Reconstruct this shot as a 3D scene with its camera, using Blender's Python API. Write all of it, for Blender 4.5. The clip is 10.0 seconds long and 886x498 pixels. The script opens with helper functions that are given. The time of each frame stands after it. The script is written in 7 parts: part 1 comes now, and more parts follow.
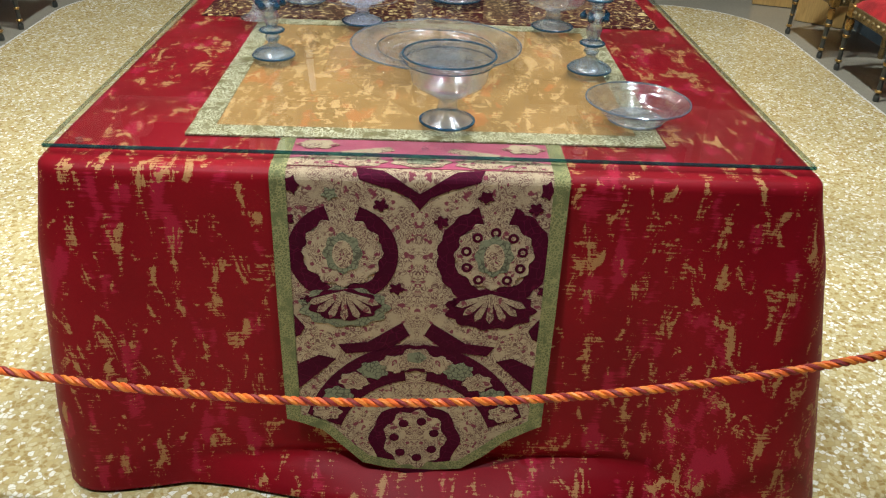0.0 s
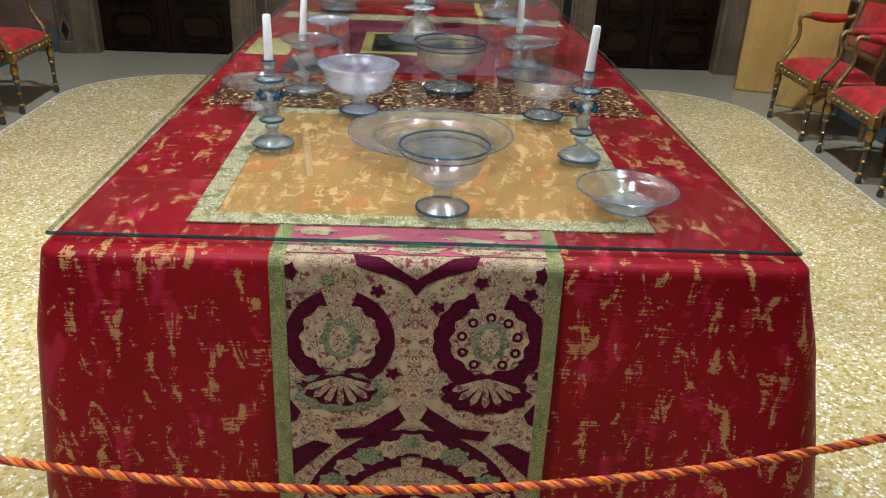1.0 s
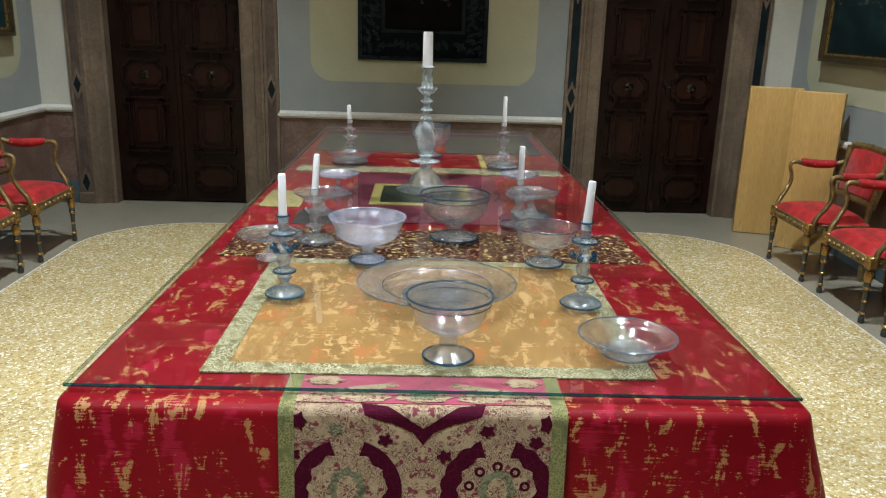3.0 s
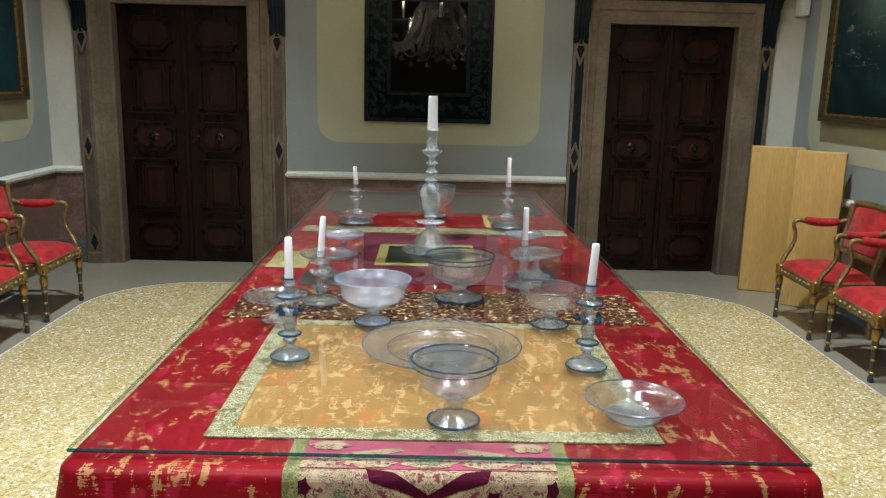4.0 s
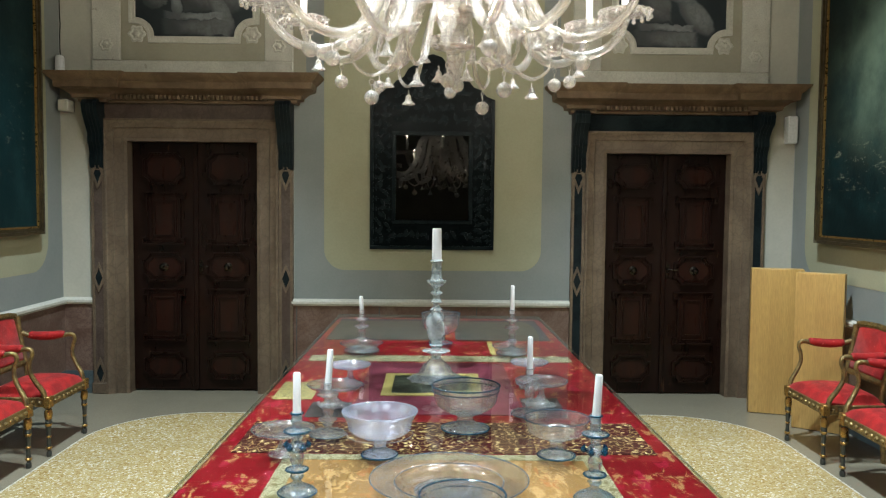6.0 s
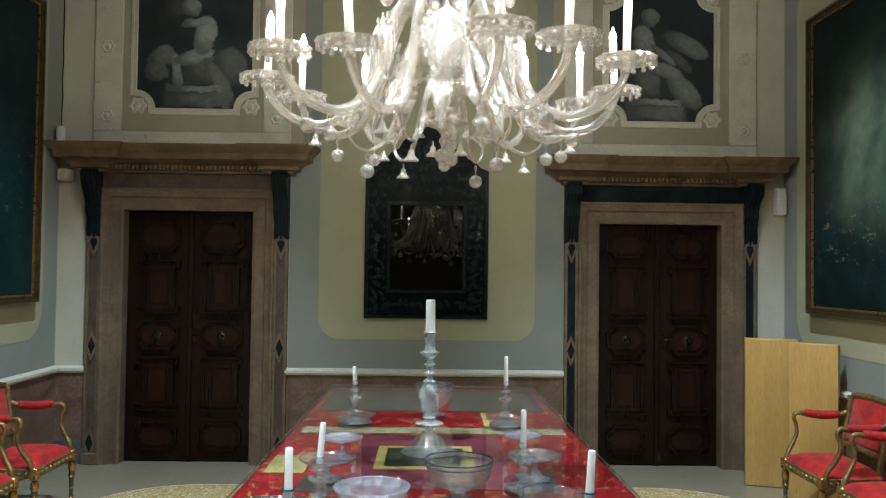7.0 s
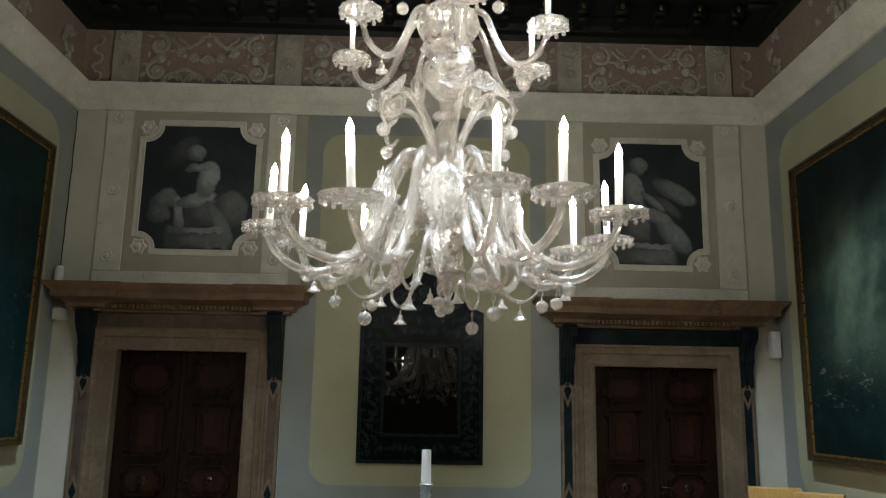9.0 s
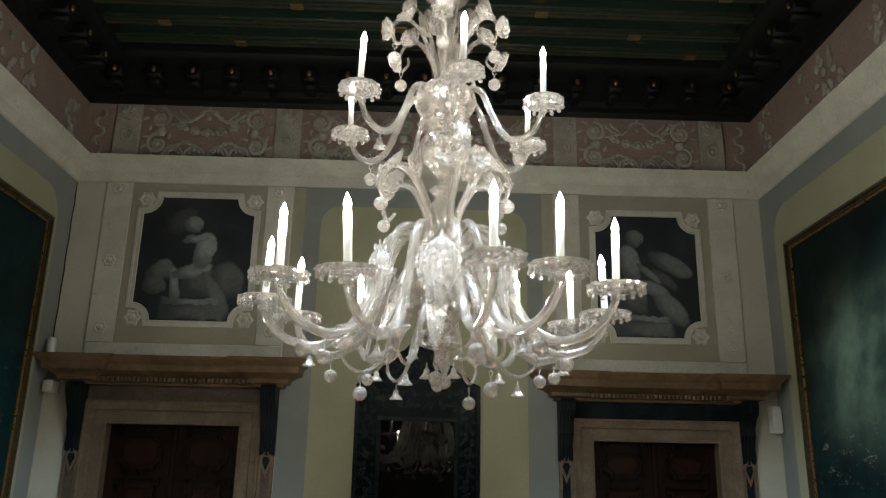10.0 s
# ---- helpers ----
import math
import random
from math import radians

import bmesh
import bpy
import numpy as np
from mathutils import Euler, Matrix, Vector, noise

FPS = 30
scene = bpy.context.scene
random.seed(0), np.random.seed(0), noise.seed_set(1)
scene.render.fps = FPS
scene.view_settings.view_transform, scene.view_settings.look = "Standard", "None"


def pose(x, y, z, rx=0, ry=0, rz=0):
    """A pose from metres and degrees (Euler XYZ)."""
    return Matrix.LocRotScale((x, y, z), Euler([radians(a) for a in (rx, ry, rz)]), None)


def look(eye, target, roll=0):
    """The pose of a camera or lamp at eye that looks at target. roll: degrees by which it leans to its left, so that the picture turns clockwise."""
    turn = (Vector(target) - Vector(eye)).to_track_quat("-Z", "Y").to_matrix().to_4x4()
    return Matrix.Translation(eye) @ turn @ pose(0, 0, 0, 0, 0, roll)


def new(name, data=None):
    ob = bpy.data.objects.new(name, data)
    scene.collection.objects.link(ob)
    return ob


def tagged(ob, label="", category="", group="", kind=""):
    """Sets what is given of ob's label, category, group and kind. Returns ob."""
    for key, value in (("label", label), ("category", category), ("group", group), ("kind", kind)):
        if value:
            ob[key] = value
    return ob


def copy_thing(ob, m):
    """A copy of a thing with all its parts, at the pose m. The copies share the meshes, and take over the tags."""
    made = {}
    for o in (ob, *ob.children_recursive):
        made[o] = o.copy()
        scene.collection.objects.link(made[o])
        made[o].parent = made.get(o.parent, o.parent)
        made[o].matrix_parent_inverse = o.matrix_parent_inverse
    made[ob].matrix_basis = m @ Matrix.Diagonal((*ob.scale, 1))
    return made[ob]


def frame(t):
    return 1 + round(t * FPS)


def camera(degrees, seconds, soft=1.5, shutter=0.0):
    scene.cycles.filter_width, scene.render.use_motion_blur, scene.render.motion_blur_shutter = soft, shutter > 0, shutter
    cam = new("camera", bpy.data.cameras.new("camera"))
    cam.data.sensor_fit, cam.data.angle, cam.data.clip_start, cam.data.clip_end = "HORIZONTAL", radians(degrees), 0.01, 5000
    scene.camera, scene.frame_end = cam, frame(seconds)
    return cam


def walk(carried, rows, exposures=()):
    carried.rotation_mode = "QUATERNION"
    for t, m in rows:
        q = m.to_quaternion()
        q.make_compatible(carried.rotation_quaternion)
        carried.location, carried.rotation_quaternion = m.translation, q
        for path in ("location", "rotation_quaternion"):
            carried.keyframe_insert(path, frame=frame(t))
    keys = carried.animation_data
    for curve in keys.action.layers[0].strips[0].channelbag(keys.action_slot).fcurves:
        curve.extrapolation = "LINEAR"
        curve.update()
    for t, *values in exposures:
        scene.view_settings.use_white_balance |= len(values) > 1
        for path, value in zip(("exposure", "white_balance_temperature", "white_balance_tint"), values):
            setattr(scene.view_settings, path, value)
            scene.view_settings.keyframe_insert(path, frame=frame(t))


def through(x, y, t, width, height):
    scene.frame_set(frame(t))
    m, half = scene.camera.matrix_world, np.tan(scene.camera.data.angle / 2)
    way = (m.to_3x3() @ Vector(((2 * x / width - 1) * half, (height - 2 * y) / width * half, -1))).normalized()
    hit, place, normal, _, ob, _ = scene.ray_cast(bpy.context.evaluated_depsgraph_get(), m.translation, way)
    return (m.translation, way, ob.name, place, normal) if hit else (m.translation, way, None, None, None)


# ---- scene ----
cam = camera(58.1, 10.0, soft=1.2)
PATH = [
    (0, (0.055, 0.086, 1.452), (0.113, 1.79, 0.406), 2.4),
    (0.5, (0.05, 0.082, 1.463), (0.123, 1.829, 0.493), 2.5),
    (1, (0.045, 0.07, 1.479), (0.12, 1.866, 0.603), 2.5),
    (1.5, (0.044, 0.052, 1.489), (0.111, 1.895, 0.714), 1.9),
    (2, (0.045, 0.041, 1.499), (0.105, 1.915, 0.802), 1.6),
    (2.5, (0.045, 0.03, 1.509), (0.1, 1.93, 0.887), 1.6),
    (4, (0.046, 0.014, 1.535), (0.079, 1.97, 1.122), 1.4),
    (4.5, (0.045, 0.006, 1.542), (0.063, 1.977, 1.201), 0.9),
    (5, (0.045, -0.004, 1.55), (0.059, 1.977, 1.277), 0.7),
    (5.5, (0.044, -0.022, 1.562), (0.056, 1.969, 1.371), 0.5),
    (7, (0.047, -0.072, 1.597), (0.076, 1.927, 1.652), 0.7),
    (7.5, (0.051, -0.083, 1.61), (0.077, 1.911, 1.764), 0.8),
    (8, (0.044, -0.095, 1.626), (0.065, 1.89, 1.87), 0.9),
    (8.5, (0.037, -0.093, 1.637), (0.061, 1.881, 1.959), 1.0),
    (9, (0.029, -0.093, 1.646), (0.07, 1.869, 2.037), 1.0),
    (9.5, (0.026, -0.086, 1.656), (0.076, 1.858, 2.126), 1.0),
    (10, (0.027, -0.086, 1.664), (0.073, 1.833, 2.225), 1.1),
]
walk(cam, [(t, look(eye, target, roll)) for t, eye, target, roll in PATH],
     [(0.0, -0.03, 6370, 12), (0.5, -0.16, 6370, 12), (2.0, -0.11, 6370, 11), (2.5, -0.09, 6360, 11), (4.0, 0.02, 6350, 10), (4.5, 0.20, 6290, 8), (5.5, 0.27, 6250, 6), (7.0, -0.04, 6090, 4), (8.0, -0.08, 6030, 4), (8.5, -0.39, 5980, 5), (10.0, -0.57, 5950, 5)])

# ---- light ----
world = bpy.data.worlds.new("night")
scene.world = world
world.use_nodes = True
world.node_tree.nodes["Background"].inputs[0].default_value = (0.5, 0.6, 0.8, 1)
world.node_tree.nodes["Background"].inputs[1].default_value = 0.01


def spot(name, eye, target, watts, degrees, size, colour, blend=0.6):
    data = bpy.data.lights.new(name, "SPOT")
    data.energy, data.spot_size, data.spot_blend = watts, radians(degrees), blend
    data.shadow_soft_size, data.color = size, colour
    ob = new(name, data)
    ob.matrix_world = look(eye, target)
    return ob


# gallery spotlights under the ceiling
COOL = (0.84, 0.94, 1.0)
for x, y, tx, ty, watts, cone in (
    (-1.2, 2.4, -1.35, 2.5, 520, 82), (1.2, 2.4, 1.35, 2.5, 520, 82),
    (-1.2, 4.0, -2.2, 4.5, 730, 74), (1.2, 4.0, 2.2, 4.5, 790, 74),
    (-1.4, -0.2, -1.2, 1.5, 780, 54), (0.9, -0.2, 0.5, 1.5, 320, 58),
):
    spot("gallery_spot_lamp", (x, y, 4.95), (tx, ty, 0.0), watts, cone, 0.04, COOL)

# ---- materials ----


def tree(name):
    m = bpy.data.materials.new(name)
    m.use_nodes = True
    t = m.node_tree
    return m, t, t.nodes["Principled BSDF"]


def put(t, node, i, value):
    if value is None:
        return
    if isinstance(value, bpy.types.NodeSocket):
        t.links.new(value, node.inputs[i])
    else:
        node.inputs[i].default_value = value


def c4(c):
    return (c[0], c[1], c[2], 1.0)


def coords(t, scale=(1, 1, 1), rot=(0, 0, 0), loc=(0, 0, 0), kind="Object"):
    tc = t.nodes.new("ShaderNodeTexCoord")
    mp = t.nodes.new("ShaderNodeMapping")
    mp.inputs["Scale"].default_value, mp.inputs["Rotation"].default_value, mp.inputs["Location"].default_value = scale, rot, loc
    t.links.new(tc.outputs[kind], mp.inputs["Vector"])
    return mp.outputs[0]


def noise_tex(t, vec, scale, detail=5.0, rough=0.55, warp=0.0):
    n = t.nodes.new("ShaderNodeTexNoise")
    t.links.new(vec, n.inputs["Vector"])
    put(t, n, "Scale", scale), put(t, n, "Detail", detail), put(t, n, "Roughness", rough), put(t, n, "Distortion", warp)
    return n.outputs["Fac"]


def cells(t, vec, scale, feature="F1", random_=1.0, out="Distance"):
    n = t.nodes.new("ShaderNodeTexVoronoi")
    n.feature = feature
    t.links.new(vec, n.inputs["Vector"])
    put(t, n, "Scale", scale), put(t, n, "Randomness", random_)
    return n.outputs[out]


def calc(t, op, a, b=None, c=None):
    n = t.nodes.new("ShaderNodeMath")
    n.operation = op
    put(t, n, 0, a), put(t, n, 1, b), put(t, n, 2, c)
    return n.outputs[0]


def step(t, fac, lo, hi, a=0.0, b=1.0):
    n = t.nodes.new("ShaderNodeMapRange")
    n.interpolation_type = "SMOOTHSTEP"
    put(t, n, 0, fac), put(t, n, 1, lo), put(t, n, 2, hi), put(t, n, 3, a), put(t, n, 4, b)
    return n.outputs[0]


def blend(t, fac, a, b):
    n = t.nodes.new("ShaderNodeMix")
    n.data_type = "RGBA"
    put(t, n, 0, fac)
    put(t, n, 6, a if isinstance(a, bpy.types.NodeSocket) else c4(a))
    put(t, n, 7, b if isinstance(b, bpy.types.NodeSocket) else c4(b))
    return n.outputs[2]


def relief(t, bsdf, height, strength=0.2, distance=0.01):
    n = t.nodes.new("ShaderNodeBump")
    put(t, n, "Strength", strength), put(t, n, "Distance", distance), put(t, n, "Height", height)
    t.links.new(n.outputs[0], bsdf.inputs["Normal"])


def surface(name, a, b, rough=0.5, metal=0.0, scale=6.0, fine=70.0, bump=0.15, depth=0.004, stretch=(1, 1, 1), wear_glint=None, wear_glint_at=0.62, sheen=0.0, grain_mix=0.45, shine=0.5):
    """Two colours in large stains, a fine grain over them, uneven gloss and a fine relief."""
    m, t, s = tree(name)
    v = coords(t, stretch)
    big = step(t, noise_tex(t, v, scale, 6, 0.6, 0.3), 0.34, 0.68)
    grain = noise_tex(t, v, fine, 4, 0.6)
    colour = blend(t, big, a, b)
    colour = blend(t, step(t, grain, 0.3, 0.75, 0.0, grain_mix), colour, [0.55 * (x + y) / 2 for x, y in zip(a, b)])
    if wear_glint:
        colour = blend(t, step(t, noise_tex(t, v, scale * 3.1, 8, 0.7), wear_glint_at, wear_glint_at + 0.08), colour, wear_glint)
    put(t, s, "Base Color", colour)
    put(t, s, "Roughness", step(t, noise_tex(t, v, scale * 2, 4), 0.25, 0.75, max(rough - 0.1, 0.02), min(rough + 0.12, 1)))
    put(t, s, "Metallic", metal), put(t, s, "Specular IOR Level", shine), put(t, s, "Sheen Weight", sheen)
    relief(t, s, grain, bump, depth)
    return m


def clear_glass(name, tint, body, amount, gloss=0.04, ior=1.45):
    """Thin blown glass: seen through, mirrored at grazing angles, with a faint milky body."""
    m, t, s = tree(name)
    t.nodes.remove(s)
    see, mirror, milk = t.nodes.new("ShaderNodeBsdfTransparent"), t.nodes.new("ShaderNodeBsdfGlossy"), t.nodes.new("ShaderNodeBsdfDiffuse")
    see.inputs[0].default_value = c4(tint)
    mirror.inputs["Roughness"].default_value = gloss
    milk.inputs[0].default_value = c4(body)
    one, two = t.nodes.new("ShaderNodeMixShader"), t.nodes.new("ShaderNodeMixShader")
    face = t.nodes.new("ShaderNodeLayerWeight")
    face.inputs[0].default_value = 0.5
    edge = ((ior - 1) / (ior + 1)) ** 2
    shine = calc(t, "MULTIPLY_ADD", calc(t, "POWER", face.outputs["Facing"], 5.0), (1 - edge) * (1.0 if gloss < 0.02 else 0.75), edge)
    v = coords(t)
    put(t, one, 0, step(t, noise_tex(t, v, 24, 4), 0.3, 0.8, amount * 0.6, amount * 1.5))
    ripple = t.nodes.new("ShaderNodeBump")
    put(t, ripple, "Strength", 0.32), put(t, ripple, "Distance", 0.004), put(t, ripple, "Height", noise_tex(t, v, 22, 1))
    t.links.new(ripple.outputs[0], mirror.inputs["Normal"]) if gloss > 0.02 else None
    t.links.new(see.outputs[0], one.inputs[1]), t.links.new(milk.outputs[0], one.inputs[2])
    t.links.new(shine, two.inputs[0])
    t.links.new(one.outputs[0], two.inputs[1]), t.links.new(mirror.outputs[0], two.inputs[2])
    t.links.new(two.outputs[0], t.nodes["Material Output"].inputs[0])
    return m


def solid_glass(name, tint, body, amount, gloss=0.02, through=0.35, ior=1.48, gleam=0.09, polish=0.2):
    """Blown glass that bends what lies behind it, thin enough to let part of the light straight through, with a faint milky body."""
    m, t, s = tree(name)
    t.nodes.remove(s)
    clear, milk, see = t.nodes.new("ShaderNodeBsdfGlass"), t.nodes.new("ShaderNodeBsdfDiffuse"), t.nodes.new("ShaderNodeBsdfTransparent")
    thin, mix = t.nodes.new("ShaderNodeMixShader"), t.nodes.new("ShaderNodeMixShader")
    clear.inputs["Color"].default_value, clear.inputs["Roughness"].default_value, clear.inputs["IOR"].default_value = c4(tint), gloss, ior
    see.inputs[0].default_value = c4(tint)
    milk.inputs[0].default_value = c4(body)
    v = coords(t)
    ripple = t.nodes.new("ShaderNodeBump")
    put(t, ripple, "Strength", 0.18), put(t, ripple, "Distance", 0.003), put(t, ripple, "Height", noise_tex(t, v, 40, 2))
    t.links.new(ripple.outputs[0], clear.inputs["Normal"])
    thin.inputs[0].default_value = through
    t.links.new(clear.outputs[0], thin.inputs[1]), t.links.new(see.outputs[0], thin.inputs[2])
    put(t, mix, 0, step(t, noise_tex(t, v, 30, 4), 0.3, 0.8, amount * 0.5, amount * 1.5))
    t.links.new(thin.outputs[0], mix.inputs[1]), t.links.new(milk.outputs[0], mix.inputs[2])
    # fire-polished skin: a softer gleam over the clear body
    skin, coat = t.nodes.new("ShaderNodeBsdfGlossy"), t.nodes.new("ShaderNodeMixShader")
    skin.inputs["Roughness"].default_value = polish
    t.links.new(ripple.outputs[0], skin.inputs["Normal"])
    face = t.nodes.new("ShaderNodeLayerWeight")
    face.inputs[0].default_value = 0.5
    put(t, coat, 0, calc(t, "MULTIPLY_ADD", calc(t, "POWER", face.outputs["Facing"], 4.0), 0.3, gleam))
    t.links.new(mix.outputs[0], coat.inputs[1]), t.links.new(skin.outputs[0], coat.inputs[2])
    t.links.new(coat.outputs[0], t.nodes["Material Output"].inputs[0])
    return m


def wax_sleeve(name, a, b):
    """A white sleeve that lets light through its wall."""
    m = surface(name, a, b, 0.4, scale=12, fine=60, bump=0.03, grain_mix=0.02)
    t = m.node_tree
    lit, mix = t.nodes.new("ShaderNodeBsdfTranslucent"), t.nodes.new("ShaderNodeMixShader")
    lit.inputs[0].default_value, mix.inputs[0].default_value = c4(a), 0.5
    t.links.new(t.nodes["Principled BSDF"].outputs[0], mix.inputs[1]), t.links.new(lit.outputs[0], mix.inputs[2])
    t.links.new(mix.outputs[0], t.nodes["Material Output"].inputs[0])
    return m


def glow(name, colour, strength):
    m, t, s = tree(name)
    put(t, s, "Base Color", c4(colour)), put(t, s, "Emission Color", c4(colour)), put(t, s, "Emission Strength", strength)
    return m


def terrazzo(name, paste, chips, scale, rough):
    m, t, s = tree(name)
    v = coords(t)
    warp = blend(t, 0.02, v, noise_tex(t, v, 30, 2))
    pick = t.nodes.new("ShaderNodeValToRGB")
    pick.color_ramp.interpolation = "CONSTANT"
    t.links.new(cells(t, warp, scale, out="Color"), pick.inputs[0])
    e = pick.color_ramp.elements
    while len(e) < len(chips):
        e.new(0.5)
    for i, (at, c) in enumerate(chips):
        e[i].position, e[i].color = at, c4(c)
    edge = cells(t, warp, scale, "DISTANCE_TO_EDGE")
    colour = blend(t, step(t, edge, 0.03, 0.12), paste, pick.outputs[0])
    colour = blend(t, step(t, noise_tex(t, v, scale * 3, 3), 0.45, 0.7, 0, 0.5), colour, paste)
    colour = blend(t, step(t, noise_tex(t, v, 1.7, 5), 0.35, 0.75, 0, 0.35), colour, [x * 0.75 for x in paste])
    put(t, s, "Base Color", colour)
    put(t, s, "Roughness", step(t, noise_tex(t, v, scale, 4), 0.3, 0.7, rough * 0.7, rough * 1.5))
    relief(t, s, noise_tex(t, v, scale * 1.4, 3), 0.12, 0.003)
    return m


def damask(name, ground, gold, rose, size=1.0, cover=0.6, sheen=0.3, rough=0.5):
    """Silk with ragged woven patches, long along the cloth, frayed across it by single threads."""
    m, t, s = tree(name)
    thread = noise_tex(t, coords(t, (22 * size, 260 * size, 260 * size)), 1.0, 3, 0.6)
    base = noise_tex(t, coords(t, (31 * size, 14 * size, 14 * size), loc=(3.1, 0.4, 1.2)), 1.0, 5, 0.68, 0.6)
    where = calc(t, "ADD", base, calc(t, "MULTIPLY", calc(t, "SUBTRACT", thread, 0.5), 0.34))
    second = noise_tex(t, coords(t, (19 * size, 8 * size, 8 * size), loc=(8.7, 5.0, 2.2)), 1.0, 2, 0.55, 0.2)
    second = calc(t, "ADD", second, calc(t, "MULTIPLY", calc(t, "SUBTRACT", thread, 0.5), 0.3))
    colour = blend(t, step(t, noise_tex(t, coords(t), 3.0, 4), 0.3, 0.7), ground, [x * 0.72 for x in ground])
    colour = blend(t, step(t, second, 0.58, 0.64, 0, 0.7), colour, rose)
    colour = blend(t, step(t, where, cover + 0.03, cover + 0.06, 0, 0.9), colour, gold)
    weave = noise_tex(t, coords(t, (500, 900, 900)), 1.0, 1)
    colour = blend(t, step(t, weave, 0.35, 0.7, 0, 0.3), colour, [x * 0.4 for x in ground])
    put(t, s, "Base Color", colour)
    put(t, s, "Roughness", rough), put(t, s, "Sheen Weight", sheen), put(t, s, "Specular IOR Level", 0.08)
    s.inputs["Sheen Tint"].default_value = c4([min(1, x * 2.5) for x in ground])
    relief(t, s, calc(t, "ADD", calc(t, "MULTIPLY", weave, 0.3), step(t, where, cover, cover + 0.06)), 0.15, 0.002)
    return m


def brocade(name, ground, line, scale, width=0.09, mix=None, sheen=0.05, spots=None, mirrored=False):
    """Close leaf-work outlined in thread."""
    m, t, s = tree(name)
    o = t.nodes.new("ShaderNodeVectorMath")
    o.operation = "ABSOLUTE"
    t.links.new(coords(t), o.inputs[0])
    v = o.outputs[0] if mirrored else coords(t)
    warp = blend(t, 0.03, v, noise_tex(t, v, 14, 2))
    if mirrored:
        wind = calc(t, "FRACT", calc(t, "MULTIPLY", noise_tex(t, v, scale * 0.36, 2, 0.5, 1.2), 9.0))
        edge = calc(t, "MULTIPLY", calc(t, "ABSOLUTE", calc(t, "SUBTRACT", wind, 0.5)), 0.62)
    else:
        edge = cells(t, warp, scale, "DISTANCE_TO_EDGE")
    weave = noise_tex(t, coords(t, (420, 420, 420)), 1.0, 1)
    colour = blend(t, step(t, noise_tex(t, v, 9, 4), 0.35, 0.7), ground, mix or [x * 0.78 for x in ground])
    colour = blend(t, step(t, weave, 0.3, 0.75, 0, 0.4), colour, [x * 0.55 for x in ground])
    lines = calc(t, "MULTIPLY", step(t, edge, width * 0.4, width, 1, 0), step(t, noise_tex(t, v, 30, 2), 0.35, 0.5))
    colour = blend(t, calc(t, "MULTIPLY", lines, 0.85), colour, line)
    if spots:
        where = cells(t, warp, spots[1], "SMOOTH_F1", 0.9)
        ring_ = noise_tex(t, v, spots[1] * 1.6, 2)
        colour = blend(t, calc(t, "MULTIPLY", step(t, where, 0.24, 0.30, 1, 0), step(t, ring_, 0.44, 0.5, 0, 0.9)), colour, spots[0])
    put(t, s, "Base Color", colour), put(t, s, "Roughness", 0.75), put(t, s, "Sheen Weight", sheen), put(t, s, "Specular IOR Level", 0.1)
    relief(t, s, calc(t, "ADD", calc(t, "MULTIPLY", weave, 0.5), step(t, edge, 0, width)), 0.3, 0.002)
    return m


def stone(name, a, b, vein, scale=3.0, rough=0.35, mottled=0.5, shine=0.4):
    m, t, s = tree(name)
    v = coords(t)
    big = noise_tex(t, v, scale, 8, 0.62, 0.9)
    colour = blend(t, step(t, big, 0.36, 0.64), a, b)
    colour = blend(t, step(t, cells(t, blend(t, 0.12, v, noise_tex(t, v, scale * 2, 4)), scale * 7, "DISTANCE_TO_EDGE"), 0.0, 0.12, mottled, 0), colour, vein)
    colour = blend(t, step(t, noise_tex(t, v, scale * 22, 4, 0.7), 0.5, 0.75, 0, 0.5), colour, [x * 0.5 for x in a])
    put(t, s, "Base Color", colour)
    put(t, s, "Roughness", step(t, big, 0.3, 0.7, rough, rough + 0.25)), put(t, s, "Specular IOR Level", shine)
    relief(t, s, noise_tex(t, v, scale * 25, 4), 0.12, 0.003)
    return m


def canvas(name, dark, mid, light, centre, spread, flecks, seed=0.0):
    """An old darkened oil painting: a paler cloud, dark masses and small broken touches of light."""
    m, t, s = tree(name)
    v = coords(t, loc=(seed, seed, seed))
    o = coords(t)
    split = t.nodes.new("ShaderNodeSeparateXYZ")
    t.links.new(o, split.inputs[0])
    dy, dz = calc(t, "SUBTRACT", split.outputs[1], centre[0]), calc(t, "SUBTRACT", split.outputs[2], centre[1])
    far = calc(t, "SQRT", calc(t, "ADD", calc(t, "POWER", calc(t, "DIVIDE", dy, spread[0]), 2.0), calc(t, "POWER", calc(t, "DIVIDE", dz, spread[1]), 2.0)))
    cloud = calc(t, "MULTIPLY", step(t, far, 0.1, 1.0, 1, 0), step(t, noise_tex(t, v, 2.4, 6, 0.6, 0.15), 0.3, 0.7, 0.15, 1))
    colour = blend(t, step(t, noise_tex(t, v, 3.0, 6, 0.65), 0.4, 0.75), dark, mid)
    colour = blend(t, cloud, colour, light)
    tall = noise_tex(t, coords(t, (22, 9, 21), loc=(seed, 2.0, seed)), 1.0, 5, 0.7, 0.3)
    low = step(t, calc(t, "ABSOLUTE", calc(t, "SUBTRACT", split.outputs[2], flecks[0])), 0.0, flecks[1], 1, 0)
    colour = blend(t, calc(t, "MULTIPLY", low, step(t, tall, 0.57, 0.72, 0, 0.9)), colour, flecks[2])
    put(t, s, "Base Color", colour)
    put(t, s, "Roughness", 0.55), put(t, s, "Specular IOR Level", 0.12)
    relief(t, s, noise_tex(t, v, 40, 5), 0.25, 0.004)
    return m


